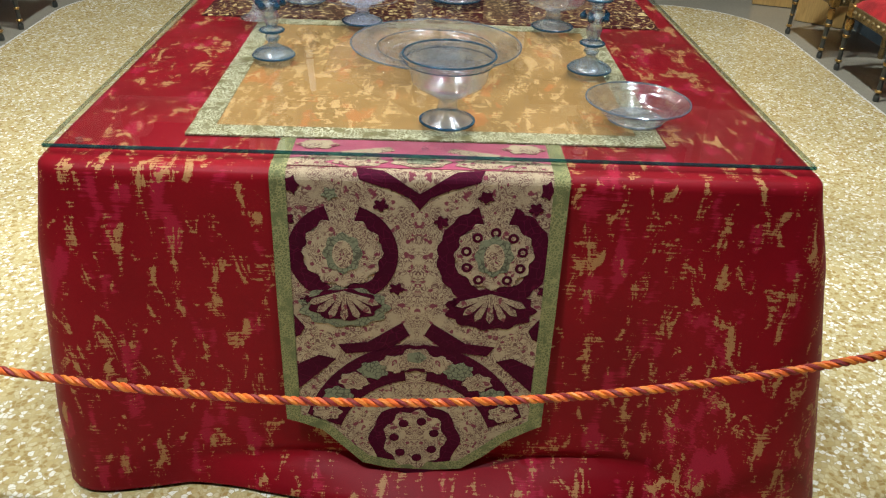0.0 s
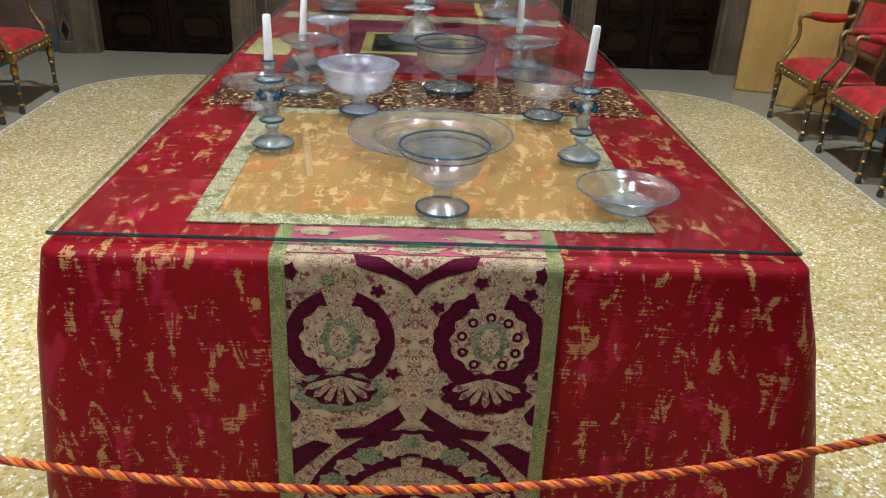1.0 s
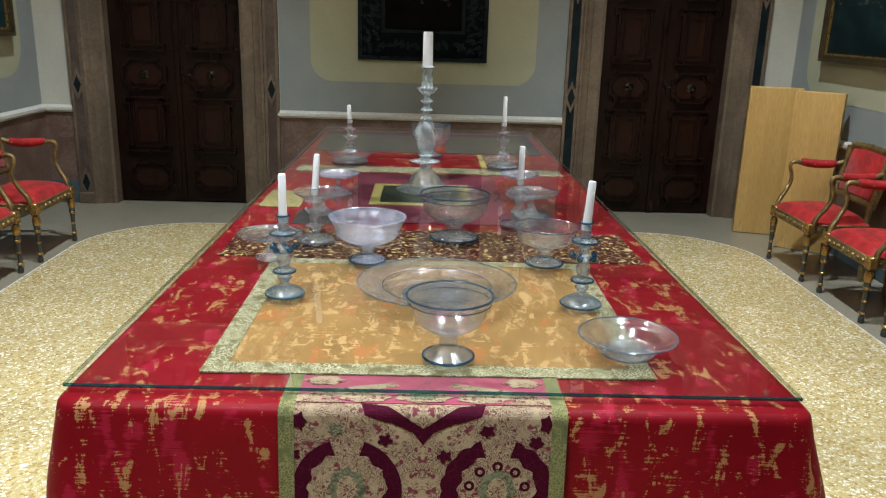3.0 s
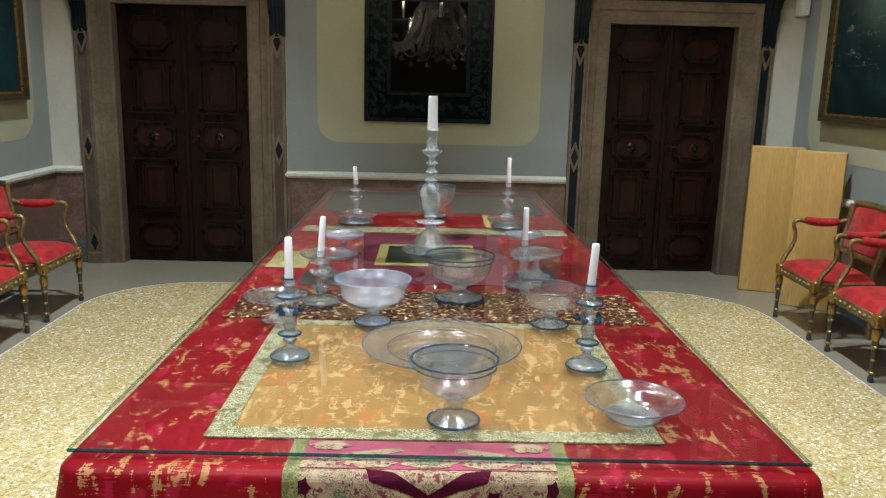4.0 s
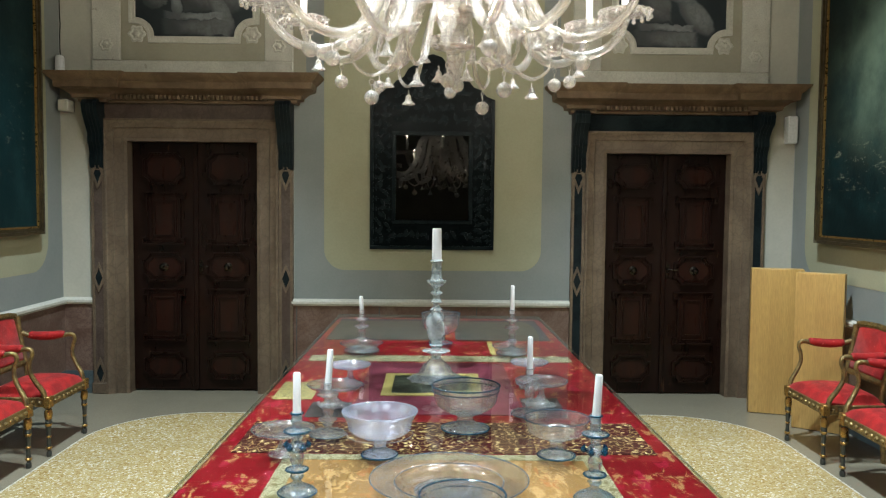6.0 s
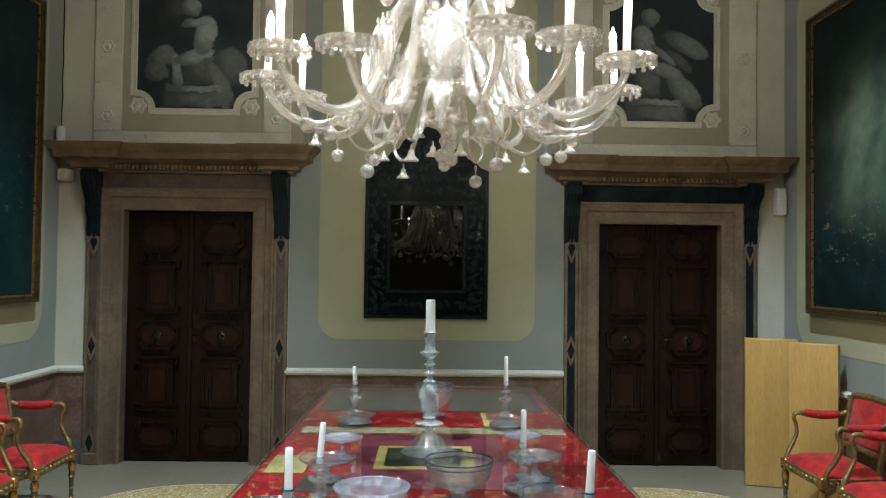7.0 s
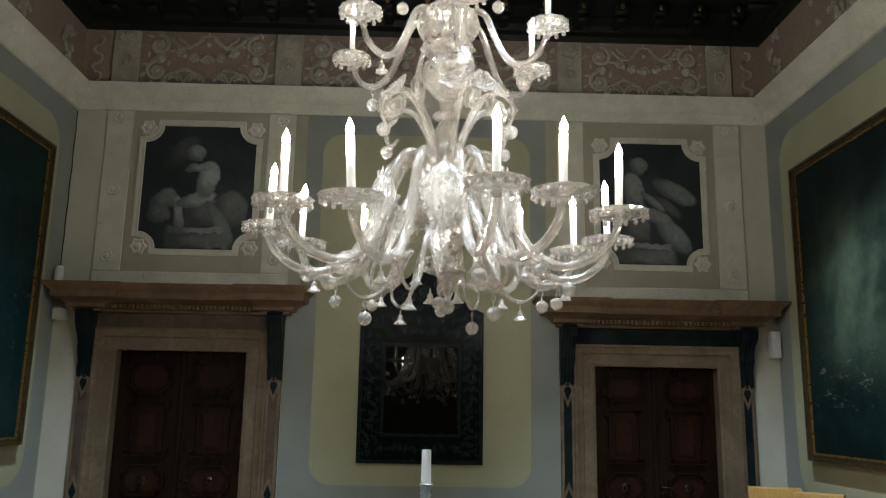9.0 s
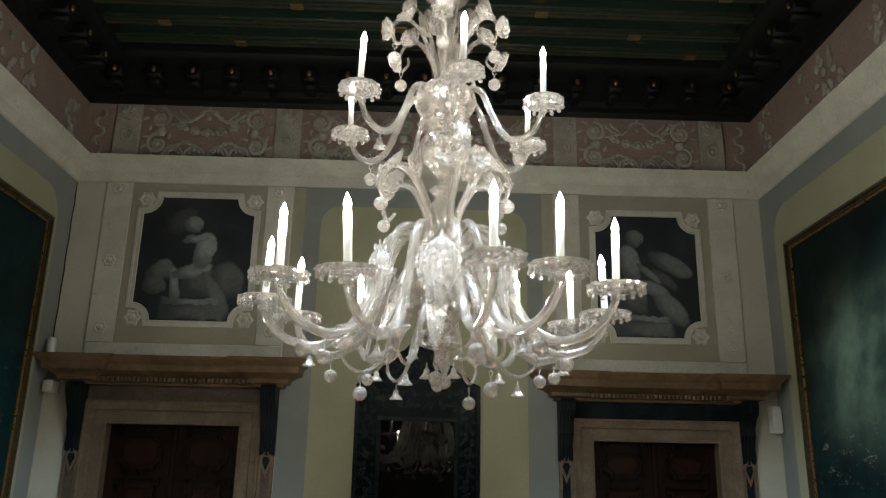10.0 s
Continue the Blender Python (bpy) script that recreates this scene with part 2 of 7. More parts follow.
WALL = surface("plaster_grey", (0.40, 0.41, 0.39), (0.35, 0.37, 0.36), 0.85, scale=1.6, fine=55, bump=0.1, grain_mix=0.14)
WALL_PALE = surface("plaster_pale", (0.50, 0.49, 0.41), (0.45, 0.44, 0.37), 0.85, scale=1.6, fine=55, bump=0.1, grain_mix=0.14)
FIELD = surface("plaster_cream", (0.365, 0.36, 0.245), (0.33, 0.33, 0.22), 0.85, scale=1.4, fine=60, bump=0.1, grain_mix=0.14)
BLUEGREY = surface("plaster_blue_grey", (0.245, 0.265, 0.255), (0.22, 0.242, 0.235), 0.85, scale=1.5, fine=60, bump=0.1, grain_mix=0.14)
TAUPE = surface("plaster_taupe", (0.365, 0.345, 0.26), (0.325, 0.305, 0.23), 0.85, scale=1.6, fine=60, bump=0.1, grain_mix=0.14)
STUCCO = surface("stucco_white", (0.62, 0.61, 0.53), (0.52, 0.51, 0.44), 0.8, scale=5, fine=90, bump=0.2, wear_glint=(0.36, 0.34, 0.28))
FRIEZE_STUCCO = surface("weathered_stucco", (0.46, 0.43, 0.37), (0.35, 0.325, 0.28), 0.85, scale=5, fine=60, bump=0.25, wear_glint=(0.22, 0.195, 0.165))
PINK = surface("plaster_pink", (0.33, 0.245, 0.205), (0.28, 0.22, 0.19), 0.85, scale=3, fine=60, bump=0.15, wear_glint=(0.30, 0.25, 0.21))
RAIL = surface("rail_stone", (0.66, 0.65, 0.58), (0.58, 0.57, 0.50), 0.45, scale=5, fine=80, bump=0.08)
MARBLE_RED = stone("red_marble", (0.128, 0.078, 0.058), (0.195, 0.135, 0.105), (0.08, 0.036, 0.028), 4.5, 0.3)
MARBLE_DARK = stone("dark_green_marble", (0.006, 0.010, 0.012), (0.014, 0.021, 0.023), (0.02, 0.028, 0.03), 4.0, 0.3, 0.2, 0.08)
MARBLE_BROWN = stone("brown_marble", (0.075, 0.052, 0.042), (0.115, 0.088, 0.07), (0.045, 0.028, 0.022), 4.5, 0.4, 0.4, 0.25)
BASE_STONE = stone("slate_blue_stone", (0.05, 0.075, 0.085), (0.08, 0.105, 0.11), (0.03, 0.04, 0.045), 5.0, 0.3)
CASING = stone("pale_stone", (0.168, 0.124, 0.082), (0.115, 0.082, 0.054), (0.06, 0.042, 0.028), 2.6, 0.4, 0.3)
CORNICE_STONE = stone("brown_stone", (0.165, 0.107, 0.056), (0.10, 0.064, 0.034), (0.09, 0.058, 0.033), 3.5, 0.5, 0.3)
# the lighter brown patches also paint in the glints along the door mouldings
DOOR_WOOD = surface("dark_walnut", (0.0085, 0.0034, 0.0023), (0.015, 0.0056, 0.0032), 0.34, shine=0.22, scale=3, fine=42, bump=0.2, stretch=(3, 3, 0.5), wear_glint=(0.075, 0.036, 0.02), wear_glint_at=0.63)
PANEL_WOOD = surface("red_walnut", (0.026, 0.0078, 0.0043), (0.012, 0.0044, 0.0028), 0.34, shine=0.25, scale=4, fine=42, bump=0.15, stretch=(3, 3, 0.5), wear_glint=(0.02, 0.009, 0.006), wear_glint_at=0.62)
CEIL_WOOD = surface("black_wood", (0.007, 0.0092, 0.0085), (0.011, 0.0125, 0.0105), 0.5, scale=3, fine=40, bump=0.25, stretch=(0.5, 3, 3), shine=0.2)
CEIL_GREEN = surface("painted_green_beam", (0.024, 0.046, 0.030), (0.014, 0.030, 0.022), 0.5, scale=2.5, fine=30, bump=0.2, stretch=(0.6, 4, 4), wear_glint=(0.14, 0.095, 0.03), wear_glint_at=0.58)
GILT_DULL = surface("dull_gilt", (0.34, 0.22, 0.08), (0.20, 0.13, 0.05), 0.42, metal=0.7, scale=9, fine=80, bump=0.3, wear_glint=(0.09, 0.06, 0.035))
FLOOR_GOLD = terrazzo("yellow_terrazzo", (0.47, 0.36, 0.16), [(0.0, (0.52, 0.39, 0.16)), (0.22, (0.62, 0.52, 0.29)), (0.42, (0.36, 0.23, 0.07)), (0.56, (0.86, 0.82, 0.69)), (0.70, (0.55, 0.43, 0.20)), (0.88, (0.70, 0.61, 0.40))], 82, 0.17)
FLOOR_GREY = terrazzo("grey_terrazzo", (0.262, 0.236, 0.172), [(0.0, (0.27, 0.243, 0.178)), (0.4, (0.288, 0.26, 0.192)), (0.7, (0.248, 0.222, 0.162)), (0.88, (0.31, 0.28, 0.21))], 110, 0.16)
LINE_WHITE = surface("white_inlay", (0.62, 0.58, 0.48), (0.5, 0.46, 0.38), 0.3, scale=10)
CRIMSON = damask("crimson_damask", (0.262, 0.006, 0.012), (0.45, 0.235, 0.09), (0.41, 0.016, 0.046), 0.9, 0.550, 0.0, 0.42)
IVORY = brocade("ivory_brocade", (0.46, 0.34, 0.205), (0.10, 0.03, 0.03), 130, 0.19, mix=(0.36, 0.265, 0.165), spots=((0.16, 0.015, 0.04), 60), mirrored=True)
MAROON = brocade("maroon_velvet", (0.058, 0.001, 0.013), (0.09, 0.003, 0.022), 60, 0.05, sheen=0.0)
GREEN_GOLD = brocade("green_gold_braid", (0.155, 0.16, 0.065), (0.30, 0.27, 0.11), 190, 0.16)
SAGE = brocade("sage_thread", (0.22, 0.22, 0.13), (0.07, 0.06, 0.04), 110, 0.12)
MAT_GOLD = damask("golden_brocade", (0.40, 0.215, 0.07), (0.60, 0.36, 0.15), (0.50, 0.17, 0.05), 1.1, 0.52, 0.0, 0.5)
STRIP = brocade("wine_and_gold_brocade", (0.042, 0.003, 0.004), (0.42, 0.28, 0.11), 38, 0.06, mix=(0.07, 0.006, 0.007), sheen=0.0, spots=((0.74, 0.56, 0.26), 42))
BLUE_EDGE = clear_glass("blue_green_glass", (0.16, 0.36, 0.50), (0.02, 0.11, 0.19), 0.42, 0.12, 1.8)
GLASS = solid_glass("blown_glass", (0.985, 0.992, 1.0), (0.88, 0.94, 1.0), 0.022, 0.0, 0.70, 1.5, 0.10, 0.13)
GLASS_MILK = solid_glass("opaline_glass", (0.94, 0.955, 1.0), (0.80, 0.86, 0.99), 0.15, 0.02, 0.5, 1.5, 0.14)
GLASS_SOLID = solid_glass("thick_blown_glass", (0.97, 0.985, 0.99), (0.86, 0.93, 0.98), 0.055, 0.0, 0.62, 1.5, 0.14, 0.15)
GLASS_STICK = solid_glass("blue_grey_glass", (0.88, 0.95, 0.985), (0.62, 0.80, 0.93), 0.075, 0.0, 0.55, 1.5, 0.13)
RIM_CLEAR = clear_glass("clear_glass_lip", (0.42, 0.50, 0.56), (0.45, 0.55, 0.66), 0.16, 0.12, 1.8)
SHEET = clear_glass("table_glass", (0.965, 0.985, 0.975), (0.5, 0.6, 0.6), 0.003, 0.015, 1.75)
# paler copy of the edge glass, with the light it reflects put into its colour
SHEET_EDGE_LIT = clear_glass("table_glass_edge_lit", (0.80, 0.84, 0.76), (0.30, 0.30, 0.22), 0.12, 0.08)
SHEET_EDGE = clear_glass("table_glass_edge", (0.30, 0.52, 0.50), (0.02, 0.11, 0.12), 0.25, 0.05)
WAX = surface("white_wax", (0.90, 0.90, 0.89), (0.87, 0.87, 0.86), 0.5, scale=12, fine=60, bump=0.05, grain_mix=0.04)

# ---- mesh tools ----


class Build:
    """Collects vertices and faces; what is added goes through the pose xf."""

    def __init__(self):
        self.v, self.f, self.xf = [], [], Matrix()

    def add(self, verts, faces):
        n = len(self.v)
        self.v += [tuple(self.xf @ Vector(p)) for p in verts]
        self.f += [tuple(i + n for i in f) for f in faces]
        return self

    def at(self, *a):
        self.xf = pose(*a)
        return self

    def box(self, x0, x1, y0, y1, z0, z1, c=0.003):
        c = min(c, (x1 - x0) / 3, (y1 - y0) / 3, (z1 - z0) / 3)
        mid = ((x0 + x1) / 2, (y0 + y1) / 2, (z0 + z1) / 2)
        half = ((x1 - x0) / 2, (y1 - y0) / 2, (z1 - z0) / 2)
        if c <= 0:
            c = 1e-4
        verts, index = [], {}
        for sx in (-1, 1):
            for sy in (-1, 1):
                for sz in (-1, 1):
                    s = (sx, sy, sz)
                    for ax in range(3):
                        p = [mid[i] + s[i] * (half[i] if i == ax else half[i] - c) for i in range(3)]
                        index[s, ax] = len(verts)
                        verts.append(p)
        faces = []
        for ax in range(3):
            u, w = [i for i in range(3) if i != ax]
            for sg in (-1, 1):
                quad = []
                for a, b in ((-1, -1), (1, -1), (1, 1), (-1, 1)):
                    s = [0, 0, 0]
                    s[ax], s[u], s[w] = sg, a, b
                    quad.append(index[tuple(s), ax])
                faces.append(quad)
        for ax in range(3):
            u, w = [i for i in range(3) if i != ax]
            for a in (-1, 1):
                for b in (-1, 1):
                    q = []
                    for sg, face in ((-1, u), (1, u), (1, w), (-1, w)):
                        s = [0, 0, 0]
                        s[ax], s[u], s[w] = sg, a, b
                        q.append(index[tuple(s), face])
                    faces.append(q)
        for s in {k[0] for k in index}:
            faces.append([index[s, 0], index[s, 1], index[s, 2]])
        return self.add(verts, faces)

    def lathe(self, profile, seg=24, wobble=None, closed=False):
        """Turns (radius, height) pairs round z. wobble(angle, k) scales the radius."""
        n, verts, faces = len(profile), [], []
        for k, (r, z) in enumerate(profile):
            for i in range(seg):
                a = 2 * math.pi * i / seg
                q = r * (wobble(a, k) if wobble else 1)
                verts.append((q * math.cos(a), q * math.sin(a), z))
        for k in range(n if closed else n - 1):
            for i in range(seg):
                j, l = (i + 1) % seg, (k + 1) % n
                faces.append((k * seg + i, k * seg + j, l * seg + j, l * seg + i))
        if not closed:
            faces.append(tuple(range(seg))[::-1])
            faces.append(tuple((n - 1) * seg + i for i in range(seg)))
        return self.add(verts, faces)

    def tube(self, pts, radius, seg=10, flat=1.0, loop=False):
        """A rod along pts; radius is a number or one for each point; flat squashes it sideways."""
        pts = [Vector(p) for p in pts]
        n, verts, faces = len(pts), [], []
        up = Vector((0.13, 0.21, 1)).normalized()
        for k, p in enumerate(pts):
            d = (pts[(k + 1) % n if loop else min(k + 1, n - 1)] - pts[k - 1 if loop else max(k - 1, 0)]).normalized()
            side = d.cross(up)
            if side.length < 1e-3:
                side = d.cross(Vector((1, 0, 0)))
            side.normalize()
            other = side.cross(d).normalized()
            up = other
            r = radius[k] if isinstance(radius, (list, tuple)) else radius
            for i in range(seg):
                a = 2 * math.pi * i / seg
                verts.append(p + side * (r * math.cos(a)) + other * (r * flat * math.sin(a)))
        for k in range(n if loop else n - 1):
            for i in range(seg):
                j, l = (i + 1) % seg, (k + 1) % n
                faces.append((k * seg + i, k * seg + j, l * seg + j, l * seg + i))
        if not loop:
            faces.append(tuple(range(seg))[::-1])
            faces.append(tuple((n - 1) * seg + i for i in range(seg)))
        return self.add(verts, faces)

    def prism(self, poly, w0, w1):
        """A flat outline (u, v) given thickness from w0 to w1 along z."""
        n = len(poly)
        verts = [(u, v, w0) for u, v in poly] + [(u, v, w1) for u, v in poly]
        faces = [tuple(range(n))[::-1], tuple(range(n, 2 * n))]
        faces += [(i, (i + 1) % n, n + (i + 1) % n, n + i) for i in range(n)]
        return self.add(verts, faces)

    def ring(self, outer, inner, w0, w1):
        """The band between two outlines of as many points."""
        n = len(outer)
        verts = [(u, v, w) for w in (w0, w1) for line in (outer, inner) for u, v in line]
        faces = []
        for i in range(n):
            j = (i + 1) % n
            a, b, c, d = i, n + i, 2 * n + i, 3 * n + i
            e, f, g, h = j, n + j, 2 * n + j, 3 * n + j
            faces += [(c, g, h, d), (a, b, f, e), (a, e, g, c), (b, d, h, f)]
        return self.add(verts, faces)

    def sweep(self, path, profile, loop=False):
        """Carries the profile (out, height) along a plan path; out is to the right of the way; mitred corners."""
        path = [Vector((p[0], p[1])) for p in path]
        n, m, verts, faces = len(path), len(profile), [], []
        for k, p in enumerate(path):
            a = path[k - 1] if (loop or k > 0) else None
            b = path[(k + 1) % n] if (loop or k < n - 1) else None
            d1 = (p - a).normalized() if a is not None else (b - p).normalized()
            d2 = (b - p).normalized() if b is not None else d1
            n1, n2 = Vector((d1.y, -d1.x)), Vector((d2.y, -d2.x))
            mit = (n1 + n2)
            mit = mit / max(mit.length_squared, 0.2) * 2 if mit.length > 1e-4 else n1
            for o, h in profile:
                verts.append((p.x + mit.x * o, p.y + mit.y * o, h))
        for k in range(n if loop else n - 1):
            l = (k + 1) % n
            for i in range(m):
                j = (i + 1) % m
                faces.append((k * m + i, l * m + i, l * m + j, k * m + j))
        if not loop:
            faces.append(tuple(range(m)))
            faces.append(tuple((n - 1) * m + i for i in range(m))[::-1])
        return self.add(verts, faces)

    def ball(self, x, y, z, r, seg=12, rings=7, sz=1.0):
        pr = [(max(r * math.sin(math.pi * k / rings), r * 0.02), -r * sz * math.cos(math.pi * k / rings)) for k in range(rings + 1)]
        keep = self.xf
        self.xf = keep @ Matrix.Translation((x, y, z))
        self.lathe(pr, seg)
        self.xf = keep
        return self


def mesh_of(name, b, material, sharp=38):
    me = bpy.data.meshes.new(name)
    me.from_pydata(b.v, [], b.f)
    bm = bmesh.new()
    bm.from_mesh(me)
    bmesh.ops.recalc_face_normals(bm, faces=bm.faces)
    bm.to_mesh(me)
    bm.free()
    me.polygons.foreach_set("use_smooth", [True] * len(me.polygons))
    me.set_sharp_from_angle(angle=radians(sharp))
    me.materials.append(material)
    return me


def part(name, b, material, parent=None, label="", sharp=38):
    ob = new(name, mesh_of(name, b, material, sharp))
    if parent is not None:
        ob.parent = parent
    if label:
        tagged(ob, label)
    return ob


def thing(name, label, category, m=None, group="", kind=""):
    ob = new(name)
    ob.empty_display_size = 0.05
    if m is not None:
        ob.matrix_basis = m
    return tagged(ob, label, category, group, kind)


def fixed(name, b, material, label, category="", sharp=38):
    return tagged(part(name, b, material, None, "", sharp), label, category or name.split("_")[0], kind="structure")


def arc(cx, cy, r, a0, a1, n):
    return [(cx + r * math.cos(radians(a0 + (a1 - a0) * i / n)), cy + r * math.sin(radians(a0 + (a1 - a0) * i / n))) for i in range(n + 1)]


def round_rect(x0, x1, y0, y1, r, n=6):
    return arc(x1 - r, y0 + r, r, -90, 0, n) + arc(x1 - r, y1 - r, r, 0, 90, n) + arc(x0 + r, y1 - r, r, 90, 180, n) + arc(x0 + r, y0 + r, r, 180, 270, n)


def cut_rect(x0, x1, y0, y1, r, n=6):
    """A rectangle whose corners are scooped out."""
    return arc(x1, y0, r, 180, 90, n) + arc(x1, y1, r, 270, 180, n) + arc(x0, y1, r, 0, -90, n) + arc(x0, y0, r, 90, 0, n)


def grow(poly, d):
    """The outline moved outward by d (anticlockwise outlines)."""
    n, out = len(poly), []
    for k in range(n):
        a, p, b = (Vector(poly[i % n]) for i in (k - 1, k, k + 1))
        d1, d2 = p - a, b - p
        d1 = d1.normalized() if d1.length > 1e-6 else d2.normalized()
        d2 = d2.normalized() if d2.length > 1e-6 else d1
        mit = Vector((d1.y, -d1.x)) + Vector((d2.y, -d2.x))
        mit = mit / max(mit.length_squared, 0.6) * 2
        out.append((p.x + mit.x * d, p.y + mit.y * d))
    return out


# faces that look towards the visitor: u to the right, v up, w out of the wall
def on_end_wall(y=6.5):
    return Matrix(((1, 0, 0, 0), (0, 0, -1, y), (0, 1, 0, 0), (0, 0, 0, 1)))


# ---- room ----
WEST, EAST, NORTH, SOUTH, HIGH = -3.01, 2.97, 6.5, -3.4, 5.32
DOORS = ((-1.941, 0.528, 0.703, 0.816, 2.07, 2.58), (1.934, 0.51, 0.680, 0.79, 2.008, 2.53))

b = Build()
b.box(WEST - 0.3, EAST + 0.3, SOUTH - 0.3, NORTH + 0.9, -0.2, 0.0, 0.01)
fixed("floor", b, FLOOR_GREY, "polished grey terrazzo floor border along the walls")
b = Build()
field_line = round_rect(-2.29, 2.38, -2.6, 5.87, 0.7, 14)
b.prism(field_line, 0.0, 0.003)
fixed("floor_field", b, FLOOR_GOLD, "polished yellow terrazzo field with rounded corners", "floor")
b = Build()
b.ring(grow(field_line, 0.012), field_line, 0.0, 0.0035)
fixed("floor_inlay", b, LINE_WHITE, "thin white inlay line around the terrazzo field", "floor")

# north wall with its two door openings, the others closed
b = Build()
(l, lh, _, _, lt, _), (r, rh, _, _, rt, _) = DOORS
T = NORTH + 0.28
b.box(WEST - 0.3, l - lh, NORTH, T, 0, HIGH, 0.001)
b.box(l - lh, l + lh, NORTH, T, lt, HIGH, 0.001)
b.box(l + lh, r - rh, NORTH, T, 0, HIGH, 0.001)
b.box(r - rh, r + rh, NORTH, T, rt, HIGH, 0.001)
b.box(r + rh, EAST + 0.3, NORTH, T, 0, HIGH, 0.001)
fixed("wall_north", b, WALL_PALE, "pale plastered end wall with two doorways", "wall")
b = Build()
b.box(WEST - 0.3, EAST + 0.3, T + 0.3, T + 0.4, 0, 3, 0.001)
fixed("wall_behind_doors", b, WALL, "plain wall closing the passage behind the doors", "wall")
b = Build()
b.box(WEST - 0.3, WEST, SOUTH, NORTH, 0, HIGH, 0.001)
fixed("wall_west", b, WALL, "grey plastered side wall", "wall")
b = Build()
b.box(EAST, EAST + 0.3, SOUTH, NORTH, 0, HIGH, 0.001)
fixed("wall_east", b, WALL, "grey plastered side wall", "wall")
b = Build()
b.box(WEST - 0.3, EAST + 0.3, SOUTH - 0.3, SOUTH, 0, HIGH, 0.001)
fixed("wall_south", b, WALL, "grey plastered wall behind the visitor", "wall")

# dark timber ceiling: slab, painted beams across the room, carved cove with brackets
b = Build()
b.box(WEST - 0.3, EAST + 0.3, SOUTH - 0.3, NORTH + 0.3, HIGH, HIGH + 0.2, 0.01)
yy = SOUTH + 0.4
while yy < NORTH - 0.5:
    b.box(WEST + 0.42, EAST - 0.42, yy, yy + 0.15, HIGH - 0.13, HIGH, 0.012)
    b.box(WEST + 0.42, EAST - 0.42, yy + 0.03, yy + 0.12, HIGH - 0.142, HIGH - 0.13, 0.004)
    yy += 0.285
stripes = Build()
yy = SOUTH + 0.4
while yy < NORTH - 0.5:
    for y in (yy + 0.012, yy + 0.125):
        stripes.box(WEST + 0.43, EAST - 0.43, y, y + 0.012, HIGH - 0.1345, HIGH - 0.1305, 0.001)
    stripes.box(WEST + 0.43, EAST - 0.43, yy + 0.066, yy + 0.084, HIGH - 0.146, HIGH - 0.1425, 0.001)
    yy += 0.285
fixed("ceiling", b, CEIL_GREEN, "dark green painted timber beams with faded gold scrolls", "ceiling")
b = Build()
fixed("ceiling_stripe", stripes, surface("faded_gold_paint", (0.085, 0.062, 0.02), (0.03, 0.03, 0.014), 0.6, scale=5, fine=40, stretch=(0.8, 4, 4), wear_glint=(0.015, 0.025, 0.016), wear_glint_at=0.5, shine=0.2), "faded gold painted lines along the beams", "ceiling")
inner = [(EAST, NORTH), (EAST, SOUTH), (WEST, SOUTH), (WEST, NORTH)]
b.sweep(inner, [(0, 4.86), (0.03, 4.86), (0.05, 4.90), (0.10, 4.92), (0.12, 4.97), (0.20, 5.0), (0.22, 5.10), (0.36, 5.14), (0.40, 5.19), (0.46, 5.2), (0.48, 5.32), (0, 5.33)], True)
for x in np.arange(WEST + 0.32, EAST - 0.2, 0.335):
    b.box(x - 0.065, x + 0.065, NORTH - 0.33, NORTH - 0.1, 4.985, 5.115, 0.02)
    b.box(x - 0.05, x + 0.05, NORTH - 0.30, NORTH - 0.08, 4.93, 4.99, 0.02)
for y in np.arange(SOUTH + 0.3, NORTH - 0.3, 0.335):
    for s, w in ((1, WEST), (-1, EAST)):
        x0, x1 = sorted((w + s * 0.1, w + s * 0.33))
        b.box(x0, x1, y - 0.065, y + 0.065, 4.985, 5.115, 0.02)
        b.box(x0, x1, y - 0.05, y + 0.05, 4.93, 4.99, 0.02)
fixed("ceiling_cove", b, CEIL_WOOD, "carved near-black timber cove with rows of brackets", "ceiling")
b = Build()
for x in np.arange(WEST + 0.32, EAST - 0.2, 0.335):
    b.ball(x, NORTH - 0.326, 5.05, 0.022, 8, 5, 1.4)
for y in np.arange(SOUTH + 0.3, NORTH - 0.3, 0.335):
    b.ball(WEST + 0.326, y, 5.05, 0.022, 8, 5, 1.4), b.ball(EAST - 0.326, y, 5.05, 0.022, 8, 5, 1.4)
for k, y in enumerate(np.arange(SOUTH + 0.4 + 0.285 / 2 + 0.075 - 0.1425, NORTH - 0.5, 0.285)):
    for x in np.arange(WEST + 0.9 + (k % 3) * 0.55, EAST - 0.6, 1.9):
        b.box(x - 0.05, x + 0.05, y - 0.04, y + 0.04, HIGH - 0.157, HIGH - 0.14, 0.012)
tagged(part("ceiling_gilding", b, GILT_DULL), "tarnished gilt bosses on the dark ceiling", "ceiling", kind="structure")

# cornice and pink frieze all round
b = Build()
b.sweep(inner, [(0, 4.12), (0.02, 4.12), (0.035, 4.15), (0.045, 4.20), (0.085, 4.225), (0.11, 4.27), (0.12, 4.30), (0.135, 4.33), (0, 4.34)], True)
fixed("cornice", b, STUCCO, "white stucco cornice moulding running round the room", "cornice")
b = Build()
b.sweep(inner, [(0, 4.34), (0.012, 4.34), (0.012, 4.86), (0, 4.86)], True)
fixed("frieze", b, PINK, "faded pink plaster frieze below the timber ceiling", "frieze")

